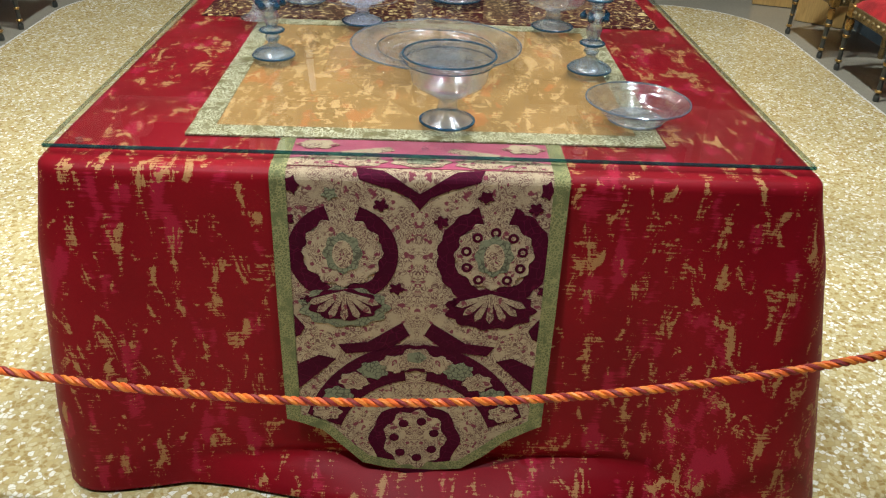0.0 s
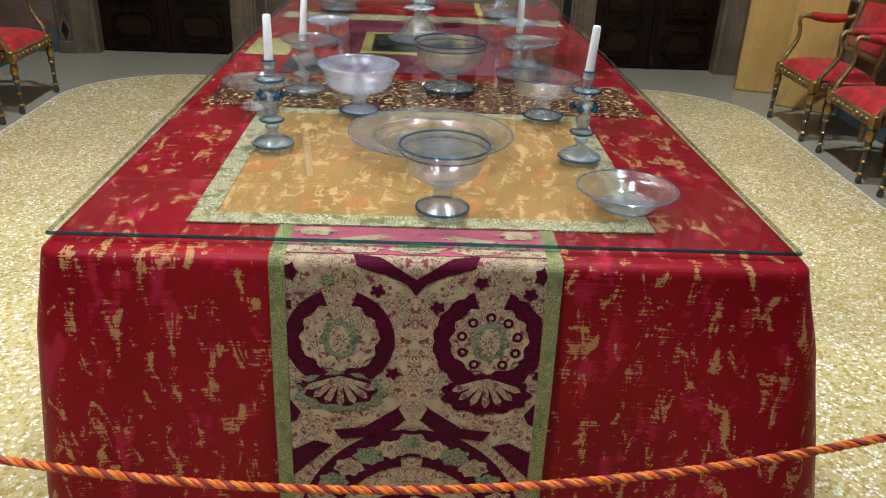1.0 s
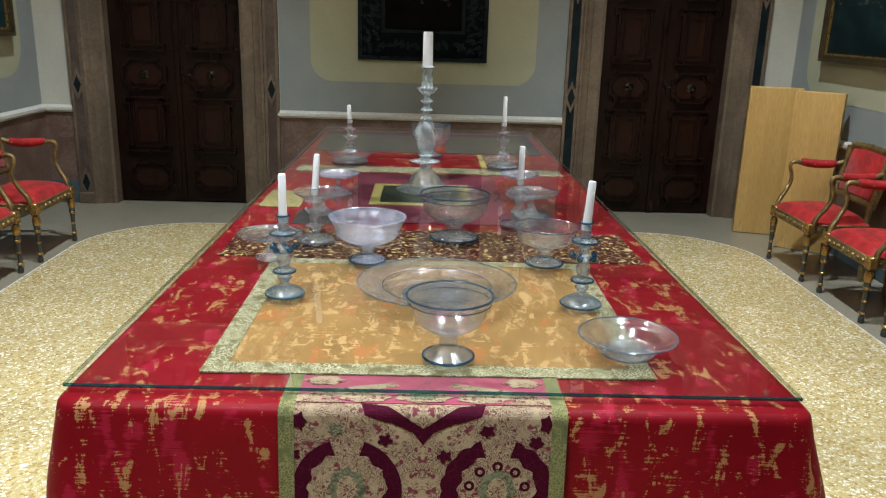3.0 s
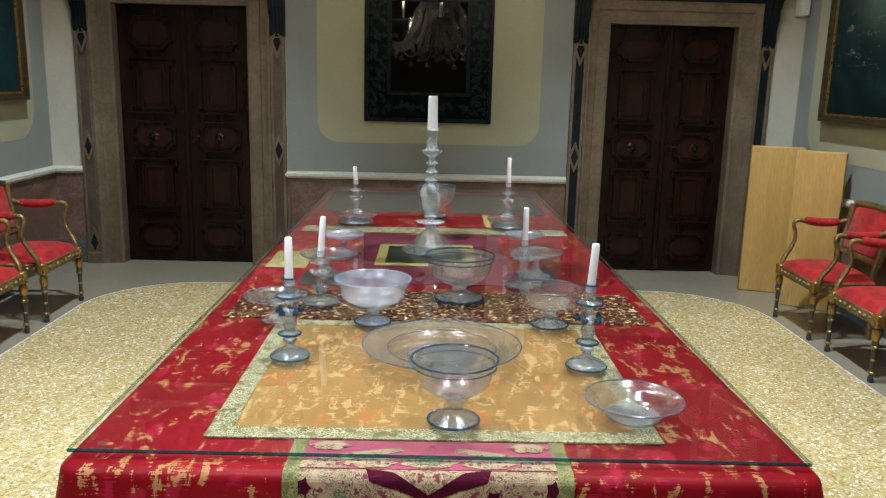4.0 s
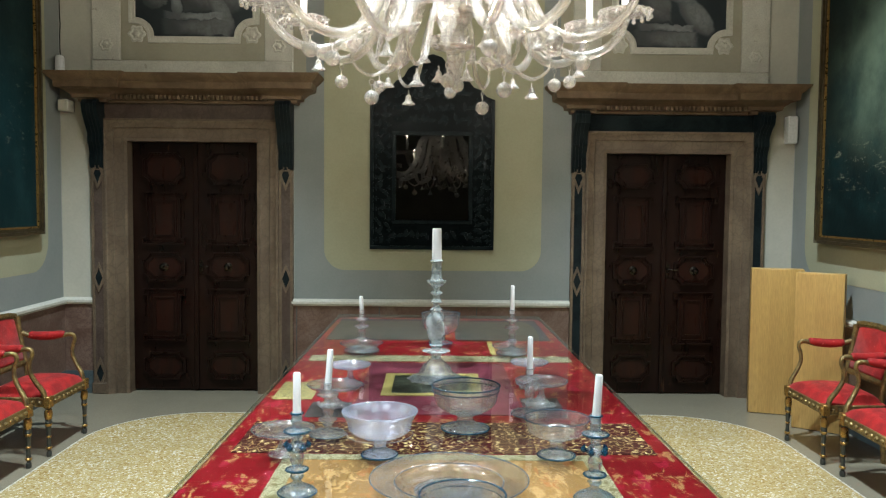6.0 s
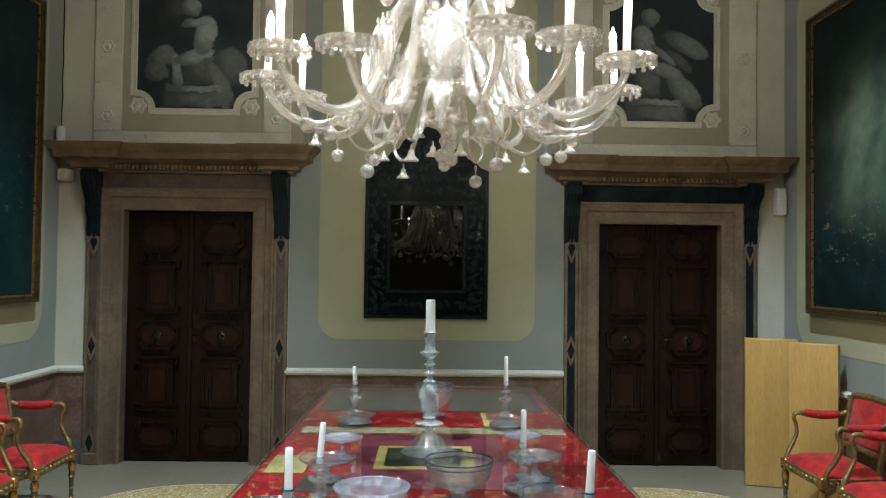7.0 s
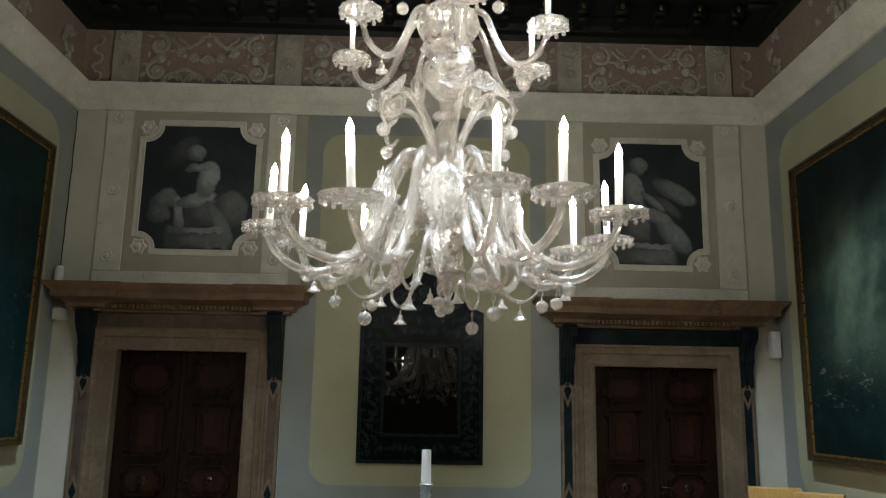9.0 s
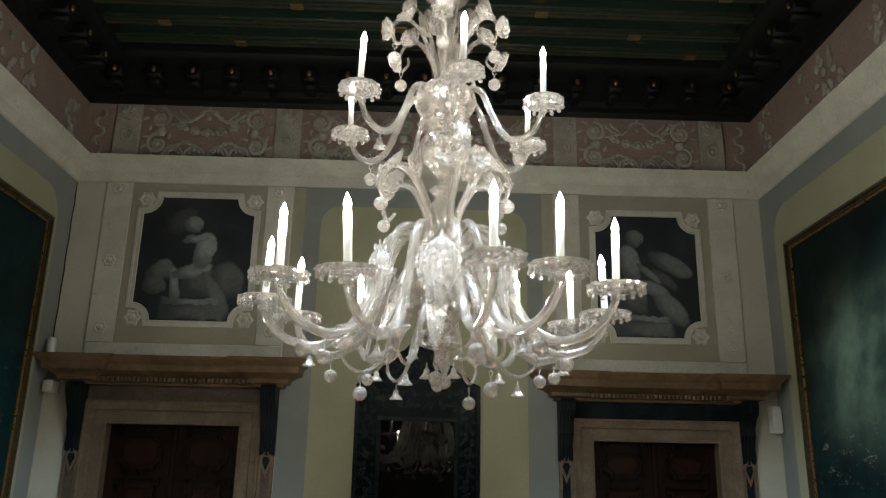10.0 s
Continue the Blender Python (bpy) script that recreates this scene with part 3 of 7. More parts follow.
# wainscot, rail and base between and beside the doors
runs = [[(WEST, SOUTH), (WEST, NORTH), (-2.76, NORTH)], [(-1.135, NORTH), (1.142, NORTH)], [(2.727, NORTH), (EAST, NORTH), (EAST, SOUTH), (WEST, SOUTH)]]
for name, prof, mat, text in (
    ("wainscot", [(0, 0.185), (0.018, 0.185), (0.018, 0.735), (0, 0.735)], MARBLE_RED, "mottled red marble wainscot panels"),
    ("baseboard", [(0, 0), (0.03, 0), (0.03, 0.165), (0.022, 0.185), (0, 0.185)], BASE_STONE, "slate blue stone base course"),
    ("trim_rail", [(0, 0.735), (0.03, 0.735), (0.034, 0.745), (0.046, 0.752), (0.046, 0.772), (0.032, 0.785), (0, 0.79)], RAIL, "pale stone dado rail above the wainscot"),
):
    b = Build()
    for run in runs:
        b.sweep(run, prof)
    fixed(name, b, mat, text, "trim" if "rail" in name else name)
b = Build()
b.box(1.9 - 3.0, -1.095, NORTH - 0.022, NORTH, 0.19, 0.73, 0.002)
for x in (-0.42, 0.38):
    b.box(x - 0.003, x + 0.003, NORTH - 0.0195, NORTH - 0.017, 0.19, 0.73, 0.0005)
fixed("trim_joint", b, BASE_STONE, "dark joints between the marble slabs", "trim")


def wall_plate(name, poly, material, w0, w1, text, m=None, hole=None):
    b = Build()
    b.xf = m or on_end_wall(NORTH)
    if hole:
        b.ring(poly, hole, w0, w1)
    else:
        b.prism(poly, w0, w1)
    return fixed(name, b, material, text, "wall")


# painted borders and fields on the plaster
wall_plate("wall_paint_border", [(-1.12, 0.791), (1.17, 0.791), (1.17, 4.12), (-1.12, 4.12)], BLUEGREY, 0.0, 0.002, "blue-grey painted border between the doors")
wall_plate("wall_paint_field", round_rect(-0.875, 0.905, 1.03, 3.95, 0.17, 8), FIELD, 0.002, 0.004, "cream painted wall field with rounded corners")
west_face = Matrix(((0, 0, 1, WEST), (1, 0, 0, 0), (0, 1, 0, 0), (0, 0, 0, 1)))
east_face = Matrix(((0, 0, -1, EAST), (1, 0, 0, 0), (0, 1, 0, 0), (0, 0, 0, 1)))
for m in (west_face, east_face):
    wall_plate("wall_paint_border", [(-3.3, 0.791), (6.48, 0.791), (6.48, 4.11), (-3.3, 4.11)], BLUEGREY, 0.0, 0.002, "blue-grey painted border on the side wall", m)
    wall_plate("wall_paint_field", round_rect(-2.8, 6.25, 1.03, 3.92, 0.25, 8), FIELD, 0.002, 0.004, "pale green-cream painted field on the side wall", m)

# ---- doors ----


def cartouche(x0, x1, z0, z1, r):
    """A panel outline with a rounded belly on each side."""
    return cut_rect(x0, x1, z0, z1, r, 5)


def moulded_panel(poly, name, parent, y):
    """A raised panel: a moulding round a slightly proud field. Returns the panel."""
    b = Build()
    b.xf = on_end_wall(y)
    b.prism(grow(poly, -0.024), 0.0, 0.012)
    field = part(name, b, PANEL_WOOD, parent)
    b = Build()
    b.xf = on_end_wall(y)
    b.ring(poly, grow(poly, -0.012), 0.0, 0.034)
    b.ring(grow(poly, -0.013), grow(poly, -0.023), 0.0, 0.02)
    b.ring(grow(poly, -0.036), grow(poly, -0.044), 0.012, 0.02)
    part("moulding", b, DOOR_WOOD, field)
    return field


BRASS = surface("dark_bronze", (0.07, 0.06, 0.045), (0.04, 0.035, 0.03), 0.3, metal=1.0, scale=20, fine=90)


def double_door(index, cx, half, top):
    door = thing("door_%d" % index, "closed dark walnut double door with carved panels", "door", kind="structure")
    y = NORTH + 0.075
    for side in (-1, 1):
        x0, x1 = (cx - half + 0.004, cx - 0.003) if side < 0 else (cx + 0.003, cx + half - 0.004)
        b = Build()
        b.box(x0, x1, y, y + 0.05, 0.012, top - 0.006, 0.004)
        leaf = part("leaf", b, DOOR_WOOD, door)
        m = 0.085
        u0, u1 = x0 + m, x1 - m
        mid = (u0 + u1) / 2
        for z0, z1, kind in ((0.10, 0.33, "c"), (0.42, 0.86, "t"), (0.92, 1.16, "c"), (1.22, 1.66, "t"), (1.72, top - 0.08, "c")):
            if kind == "c":
                moulded_panel(cartouche(u0, u1, z0, z1, 0.055), "panel", leaf, y)
            else:
                ears = [(u0, z0), (u1, z0), (u1, z0 + 0.06), (u1 - 0.035, z0 + 0.06), (u1 - 0.035, z1 - 0.06), (u1, z1 - 0.06), (u1, z1), (u0, z1), (u0, z1 - 0.06), (u0 + 0.035, z1 - 0.06), (u0 + 0.035, z0 + 0.06), (u0, z0 + 0.06)]
                moulded_panel(ears, "panel", leaf, y)
                b = Build()
                b.xf = on_end_wall(y)
                b.ring([(u0 + 0.09, z0 + 0.07), (u1 - 0.09, z0 + 0.07), (u1 - 0.09, z1 - 0.07), (u0 + 0.09, z1 - 0.07)], [(u0 + 0.105, z0 + 0.085), (u1 - 0.105, z0 + 0.085), (u1 - 0.105, z1 - 0.085), (u0 + 0.105, z1 - 0.085)], 0.012, 0.022)
                part("inner_moulding", b, DOOR_WOOD, leaf)
        b = Build()
        b.xf = on_end_wall(y) @ pose(mid, 1.04, 0.012)
        b.lathe([(0.036, 0), (0.036, 0.006), (0.022, 0.012), (0.009, 0.016), (0.009, 0.035), (0.021, 0.042), (0.026, 0.055), (0.018, 0.066), (0.003, 0.07)], 14)
        part("knob", b, BRASS, leaf, "dark bronze door knob")
        if side > 0:
            b = Build()
            b.xf = on_end_wall(y)
            b.prism(round_rect(x0 + 0.02, x0 + 0.05, 0.98, 1.10, 0.012, 3), 0, 0.006)
            b.tube([(x0 + 0.035, 1.05, 0.006), (x0 + 0.035, 1.05, 0.04), (x0 + 0.05, 1.048, 0.048), (x0 + 0.11, 1.045, 0.046)], 0.006, 8)
            part("lever_handle", b, BRASS, leaf, "dark bronze lever handle")
    b = Build()
    b.box(cx - 0.02, cx + 0.02, y - 0.022, y, 0.012, top - 0.01, 0.006)
    part("meeting_strip", b, DOOR_WOOD, door)
    return door


def door_surround(index, cx, half, casing, outer, top, crown, frieze, text):
    root = thing("trim_surround_%d" % index, text, "door surround", kind="structure")
    inlay, inlay_text = ((MARBLE_BROWN, "brown-red marble inlay"), (MARBLE_DARK, "dark marble inlay"))[index - 1]
    W = on_end_wall(NORTH)
    # moulded stone casing on three sides, lining the opening
    b = Build()
    b.xf = W @ Matrix.Identity(4)
    w = casing - half
    path = [(cx - half, 0), (cx - half, top), (cx + half, top), (cx + half, 0)]
    prof = [(0.004, -0.12), (0.004, 0.03), (-0.02, 0.036), (-0.03, 0.03), (-w * 0.55, 0.036), (-w * 0.6, 0.05), (-w * 0.85, 0.055), (-w * 0.9, 0.062), (-w, 0.062), (-w, 0), (-0.001, 0)]
    b.sweep(path, prof)
    part("casing", b, CASING, root, "worn pale stone door casing")
    lint = top + w
    # strips of marble beside it, edged in stone, with a dark diamond
    for s in (-1, 1):
        x0, x1 = sorted((cx + s * (casing + 0.001), cx + s * outer))
        b = Build()
        b.xf = W
        b.ring([(x0, 0.09), (x1, 0.09), (x1, 1.84), (x0, 1.84)], [(x0 + 0.022, 0.1), (x1 - 0.022, 0.1), (x1 - 0.022, 1.83), (x0 + 0.022, 1.83)], 0, 0.045)
        b.box(x0 - 0.008, x1 + 0.008, 0, 0.09, 0, 0.06, 0.006)
        xm = (x0 + x1) / 2
        for z, h in ((0.955, 0.125), (1.80, 0.13), (0.17, 0.13)):
            q = 0.052
            b.ring([(xm, z - h), (xm + q, z), (xm, z + h), (xm - q, z)], [(xm, z - h * 0.62), (xm + q * 0.6, z), (xm, z + h * 0.62), (xm - q * 0.6, z)], 0.03, 0.05)
        strip = part("side_strip", b, CASING, root)
        b = Build()
        b.xf = W
        b.box(x0 + 0.02, x1 - 0.02, 0.1, 1.83, 0, 0.036, 0.001)
        part("marble_inlay", b, inlay, strip, inlay_text)
        b = Build()
        b.xf = W
        for z, h in ((0.955, 0.078), (1.80, 0.08), (0.17, 0.08)):
            b.prism([(xm, z - h), (xm + 0.032, z), (xm, z + h), (xm - 0.032, z)], 0.03, 0.044)
        part("diamond", b, MARBLE_DARK, strip, "black marble diamond inlay")
        # scrolled console carrying the cornice
        b = Build()
        z1 = crown - 0.2
        side = [(0.0, 1.84), (0.045, 1.85), (0.06, 1.90), (0.05, 1.97), (0.07, 2.03), (0.09, 2.06), (0.085, 2.12), (0.13, 2.19), (0.185, z1 - 0.1), (0.20, z1 - 0.03), (0.17, z1), (0.0, z1)]
        b.xf = Matrix(((0, 0, 1, 0), (-1, 0, 0, NORTH), (0, 1, 0, 0), (0, 0, 0, 1)))
        b.prism(side, x0 - 0.004, x1 + 0.004)
        for q in (0.25, 0.5, 0.75):
            xq = x0 + (x1 - x0) * q
            b.prism([(u + 0.008 if u > 0 else u, v) for u, v in side], xq - 0.008, xq + 0.008)
        part("console", b, MARBLE_DARK, root, "black-green marble scroll console")
    b = Build()
    b.xf = W
    b.box(cx - casing, cx + casing, lint, crown - 0.215, 0, 0.035, 0.003)
    part("frieze_slab", b, frieze, root)
    # crowning cornice, breaking forward over the consoles
    z0 = crown - 0.215
    prof = [(0, z0), (0.03, z0), (0.035, z0 + 0.025), (0.07, z0 + 0.03), (0.075, z0 + 0.055), (0.115, z0 + 0.085), (0.165, z0 + 0.10), (0.17, z0 + 0.15), (0.19, z0 + 0.165), (0.225, z0 + 0.20), (0.23, z0 + 0.215), (0, z0 + 0.215)]
    b = Build()
    e = outer + 0.02 * (index == 1)
    inn = casing - 0.03
    path = [(cx - e, NORTH), (cx - e, NORTH - 0.1), (cx - inn, NORTH - 0.1), (cx - inn, NORTH - 0.045), (cx + inn, NORTH - 0.045), (cx + inn, NORTH - 0.1), (cx + e, NORTH - 0.1), (cx + e, NORTH)]
    b.sweep(path, prof)
    b.box(cx - e + 0.01, cx + e - 0.01, NORTH - 0.05, NORTH - 0.001, z0 + 0.004, crown - 0.006, 0.002)
    shelf = part("crown", b, CORNICE_STONE, root, "brown stone crowning cornice")
    b = Build()
    n = int(2 * inn / 0.034)
    for k in range(n):
        x = cx - inn + (k + 0.5) * 2 * inn / n
        b.box(x - 0.011, x + 0.011, NORTH - 0.150, NORTH - 0.075, z0 + 0.022, z0 + 0.056, 0.002)
    part("dentils", b, CORNICE_STONE, root)
    return root


for i, (cx, half, casing, outer, top, crown) in enumerate(DOORS):
    double_door(i + 1, cx, half, top)
    door_surround(i + 1, cx, half, casing, outer, top, crown, (MARBLE_BROWN, MARBLE_DARK)[i], ("stone door surround with brown marble frieze and cornice", "stone door surround with dark marble frieze and cornice")[i])

# ---- table ----
TOP = 0.803
CORNERS = [(-0.640, 1.425), (0.800, 1.415), (0.728, 5.31), (-0.598, 5.35)]


def cloth_outline(d, r=0.035, n=8):
    """The table's outline moved out by d, with its corners rounded; with an even run of points."""
    pts = grow(CORNERS, d)
    out = []
    for k in range(4):
        a, p, c = (Vector(pts[i % 4]) for i in (k - 1, k, k + 1))
        u, v = (a - p).normalized() * (r + d * 0.5), (c - p).normalized() * (r + d * 0.5)
        out += [p + u * (1 - s) ** 2 + v * s ** 2 for s in (i / n for i in range(n + 1))]
    res = []
    for k in range(len(out)):
        p, q = out[k], out[(k + 1) % len(out)]
        m = max(1, int((q - p).length / 0.02))
        res += [tuple(p.lerp(q, i / m)) for i in range(m)]
    return res


b = Build()
rim = cloth_outline(0.0)
N = len(rim)
rows = []
for k in range(4):
    a = k / 3 * math.pi / 2
    rows.append((0.022 * math.sin(a), TOP - 0.022 * (1 - math.cos(a)), 0.0))
for h in [0.035 * k for k in range(1, 25)] + [0.853 + 0.0147 * k for k in range(11)]:
    rows.append((0.022, TOP - 0.022 - (TOP - 0.028) * h, h))
verts, faces = [], []
for out, z, h in rows:
    for i, (x, y) in enumerate(rim):
        a, c = Vector(rim[i - 1]), Vector(rim[(i + 1) % N])
        d = (c - a).normalized()
        nrm = Vector((d.y, -d.x))
        s = i * 0.02
        near = min((Vector((x, y)) - Vector(q)).length for q in CORNERS)
        corner = math.exp(-(near / 0.16) ** 2)
        right = 3.6 if x > 0.6 else 1.0
        fold = 0.5 + 0.5 * math.sin(s * 21 + 2.2 * math.sin(s * 3))
        front = max(0.0, -nrm.y) ** 4
        flare = (0.035 - 0.025 * front) * h ** 1.2 + corner * (0.04 * right * h ** 1.15 + 0.010 * fold * h)
        flare += corner * 0.020 * min(1.0, h * 5) * (1 - h ** 3)
        flare += 0.012 * h * noise.noise((x * 3.1, y * 3.1, z * 1.5)) + 0.004 * noise.noise((x * 9, y * 9, z * 6)) * h ** 0.3
        pool = max(0.0, (h - 0.85) / 0.15)
        flare += (1 - front) * pool ** 1.4 * (1 - corner) * (0.085 + 0.04 * noise.noise((x * 2.3 + 5, y * 2.3, 0.3)))
        # at the near end the hem tucks in and comes to lie on the floor
        tuck = front * min(1.0, max(0.0, 1.3 - abs(x - 0.14) / 0.46))
        turn = h + 0.012 * noise.noise((x * 5, 0.7, 0.2))
        dip = -0.016 * math.exp(-((turn - 0.905) / 0.022) ** 2) + 0.105 * min(1.0, max(0.0, (turn - 0.905) / 0.085))
        flare += tuck * dip
        zz = z + (0.012 + 0.012 * noise.noise((x * 2.7, y * 2.7, 7.0))) * h ** 4
        verts.append((x + nrm.x * (out + flare), y + nrm.y * (out + flare), max(zz, 0.006)))
for k in range(len(rows) - 1):
    for i in range(N):
        j = (i + 1) % N
        faces.append((k * N + i, k * N + j, (k + 1) * N + j, (k + 1) * N + i))
faces.append(tuple(range(N))[::-1])
b.add(verts, faces)
tagged(part("tablecloth", b, CRIMSON, None, "", 60), "crimson damask tablecloth with worn gold patches, draped over a table", "tablecloth")

table = thing("table", "long wooden table hidden under a crimson cloth", "table")
b = Build()
b.box(-0.585, 0.715, 1.47, 5.27, TOP - 0.05, TOP - 0.004, 0.004)
part("tabletop", b, DOOR_WOOD, table)
for x in (-0.54, 0.66):
    for y in (1.55, 3.37, 5.18):
        b = Build()
        b.box(x - 0.04, x + 0.04, y - 0.04, y + 0.04, 0.004, TOP - 0.05, 0.004)
        part("leg", b, DOOR_WOOD, table)

# ---- cloths under the glass ----
LIE = TOP + 0.001


def flat_cloth(name, x0, x1, y0, y1, material, label, z=0, border=None, thick=0.002):
    """A cloth laid flat on the table, its border a part of its own."""
    root = thing(name, label, "table cover", pose((x0 + x1) / 2, (y0 + y1) / 2, LIE + z))
    hx, hy = (x1 - x0) / 2, (y1 - y0) / 2
    w = border[1] if border else 0
    b = Build()
    b.box(-hx + w, hx - w, -hy + w, hy - w, 0, thick, 0.0006)
    part("field", b, material, root)
    if border:
        b = Build()
        b.ring([(-hx, -hy), (hx, -hy), (hx, hy), (-hx, hy)], [(-hx + w, -hy + w), (hx - w, -hy + w), (hx - w, hy - w), (-hx + w, hy - w)], 0, thick + 0.0012)
        part("border", b, border[0], root, border[2])
    return root


# the pale lines are painted glints, for the metal thread's sparkle
DULL_GOLD = brocade("olive_gold_braid", (0.22, 0.18, 0.075), (0.62, 0.57, 0.38), 150, 0.145)
PLUM = surface("plum_velvet", (0.17, 0.008, 0.03), (0.12, 0.005, 0.022), 0.8, scale=5, fine=300, sheen=0.05)
OCHRE = brocade("ochre_brocade", (0.42, 0.34, 0.13), (0.20, 0.15, 0.06), 55, 0.12)
BLACKGREEN = surface("black_green_silk", (0.018, 0.024, 0.014), (0.03, 0.034, 0.018), 0.5, scale=9, fine=300)
YELLOW = surface("yellow_braid", (0.55, 0.44, 0.14), (0.45, 0.36, 0.1), 0.6, scale=30, fine=300)
GREY_PATCH = surface("grey_brown_patch", (0.058, 0.046, 0.046), (0.040, 0.034, 0.034), 0.7, scale=6, fine=300)
flat_cloth("table_mat", -0.412, 0.542, 1.545, 2.365, MAT_GOLD, "golden brocade mat with an olive braid border", 0.0012, (DULL_GOLD, 0.05, "woven olive-gold braid"))
flat_cloth("brocade_strip", -0.585, 0.735, 2.385, 2.735, STRIP, "wine-red and gold patterned brocade strip")
flat_cloth("velvet_cover", -0.265, 0.37, 2.84, 3.79, PLUM, "plum velvet cover on the table")
flat_cloth("grey_patch", -0.43, -0.275, 2.80, 3.02, GREY_PATCH, "grey-brown flat patch on the table")
flat_cloth("grey_patch", 0.38, 0.53, 2.80, 3.10, GREY_PATCH, "grey-brown flat patch on the table")
flat_cloth("ochre_square", -0.60, -0.44, 3.06, 3.36, OCHRE, "ochre patterned cloth square")
flat_cloth("dark_square", -0.175, 0.237, 3.12, 3.535, BLACKGREEN, "black-green silk square edged in yellow braid", 0.0025, (YELLOW, 0.04, "yellow braid edging"))
flat_cloth("olive_strip", -0.58, 0.72, 3.83, 3.98, DULL_GOLD, "olive-gold patterned cloth strip")
# two flat sheets stand in for the dark wall reflected in the tabletop
flat_cloth("grey_patch", -0.58, 0.10, 4.45, 5.25, GREY_PATCH, "dark wall's reflection, painted grey-brown at the far table end")
flat_cloth("grey_patch", 0.16, 0.70, 4.45, 5.22, GREY_PATCH, "dark wall's reflection, painted grey-brown at the far table end")
flat_cloth("yellow_band", 0.33, 0.36, 4.02, 4.42, YELLOW, "narrow yellow braid laid on the cloth")

# ---- velvet runner hanging over the table's end ----
runner = thing("table_runner", "ivory and maroon velvet runner with green braid edges", "table runner", pose(0.053, 1.40, 0.80))


def over_edge(s, out=0.0):
    """Where the runner lies, s metres along it from the table's edge: hanging when negative."""
    if s >= 0.0157:
        return (0.0, s - 0.0037, 0.0055 + out)
    if s <= -0.0157:
        h = -(s + 0.0157) / 0.78
        return (0.0, -0.008 - 0.014 * h ** 1.2 - 0.014 * min(1, h * 3) - out, s + 0.0012)
    a = (0.0157 - s) / 0.0314 * math.pi / 2
    return (0.0, 0.012 - (0.02 + out) * math.sin(a), -0.0145 + (0.02 + out) * math.cos(a))


def runner_piece(name, poly, material, lift, parent, label="", cut=0.02):
    """A flat piece of the runner, sewn on along its surface. poly: (across, along)."""
    bm = bmesh.new()
    vs = [bm.verts.new((u, v, 0)) for u, v in poly]
    bm.faces.new(vs)
    lo, hi = min(v for _, v in poly), max(v for _, v in poly)
    at = math.ceil(lo / cut) * cut
    marks = [at + cut * k for k in range(int((hi - at) / cut) + 1)] + ([-0.0157, -0.0105, -0.0052, 0.0, 0.0052, 0.0105, 0.0157] if hi > -0.02 else [])
    for at in [q for q in marks if lo < q < hi]:
        bmesh.ops.bisect_plane(bm, geom=bm.verts[:] + bm.edges[:] + bm.faces[:], plane_co=(0, at, 0), plane_no=(0, 1, 0))
    for v in bm.verts:
        p = over_edge(v.co.y, lift)
        v.co = Vector((v.co.x, p[1], p[2]))
    bm.normal_update()
    ext = bmesh.ops.extrude_face_region(bm, geom=bm.faces[:])
    for v in [g for g in ext["geom"] if isinstance(g, bmesh.types.BMVert)]:
        v.co += Vector((0, 0.0012, 0)) if v.co.z < -0.02 else Vector((0, 0, -0.0012))
    bmesh.ops.recalc_face_normals(bm, faces=bm.faces)
    me = bpy.data.meshes.new(name)
    bm.to_mesh(me)
    bm.free()
    me.materials.append(material)
    ob = new(name, me)
    ob.parent = parent
    return tagged(ob, label) if label else ob


def blob(cx, cy, rx, ry, n=36, lobes=0, depth=0.0, a0=0.0):
    return [(cx + rx * (1 + depth * math.cos(lobes * 2 * math.pi * i / n + a0)) * math.cos(2 * math.pi * i / n), cy + ry * (1 + depth * math.cos(lobes * 2 * math.pi * i / n + a0)) * math.sin(2 * math.pi * i / n)) for i in range(n)]


HW = 0.276
ends = [(-HW, 0.145), (-HW, -0.575), (-HW + 0.03, -0.585), (-0.20, -0.605), (-0.15, -0.66), (-0.115, -0.70), (-0.06, -0.715), (0.05, -0.72), (0.105, -0.715), (0.15, -0.68), (0.2, -0.63), (HW - 0.02, -0.595), (HW, -0.585), (HW, 0.145)]
runner_piece("ground", ends, IVORY, 0.0, runner)
inner_ends = [(-HW + 0.03, 0.145), (-HW + 0.03, -0.562), (-0.19, -0.58), (-0.135, -0.645), (-0.1, -0.68), (-0.05, -0.692), (0.05, -0.697), (0.098, -0.692), (0.14, -0.655), (0.19, -0.608), (HW - 0.03, -0.57), (HW - 0.03, 0.145)]
braid = ends[:] + inner_ends[::-1]
runner_piece("braid_edge", braid, GREEN_GOLD, 0.0022, runner, "green-gold braid edging")


def motif(poly, material=MAROON, lift=0.0016, name="velvet_motif"):
    return runner_piece(name, poly, material, lift, runner)


def crescent(cx, cy, r0, r1, a0, a1, n=22, lobes=0):
    out = [(cx + (r1 + (0.006 * abs(math.sin(lobes * radians(a0 + (a1 - a0) * i / n))) if lobes else 0)) * math.cos(radians(a0 + (a1 - a0) * i / n)), cy + (r1 + (0.006 * abs(math.sin(lobes * radians(a0 + (a1 - a0) * i / n))) if lobes else 0)) * math.sin(radians(a0 + (a1 - a0) * i / n))) for i in range(n + 1)]
    inn = [(cx + (r0 + 0.005 * math.sin(6 * radians(a0 + (a1 - a0) * i / n))) * math.cos(radians(a0 + (a1 - a0) * i / n)), cy + (r0 + 0.005 * math.sin(6 * radians(a0 + (a1 - a0) * i / n))) * math.sin(radians(a0 + (a1 - a0) * i / n))) for i in range(n + 1)]
    return out + inn[::-1]


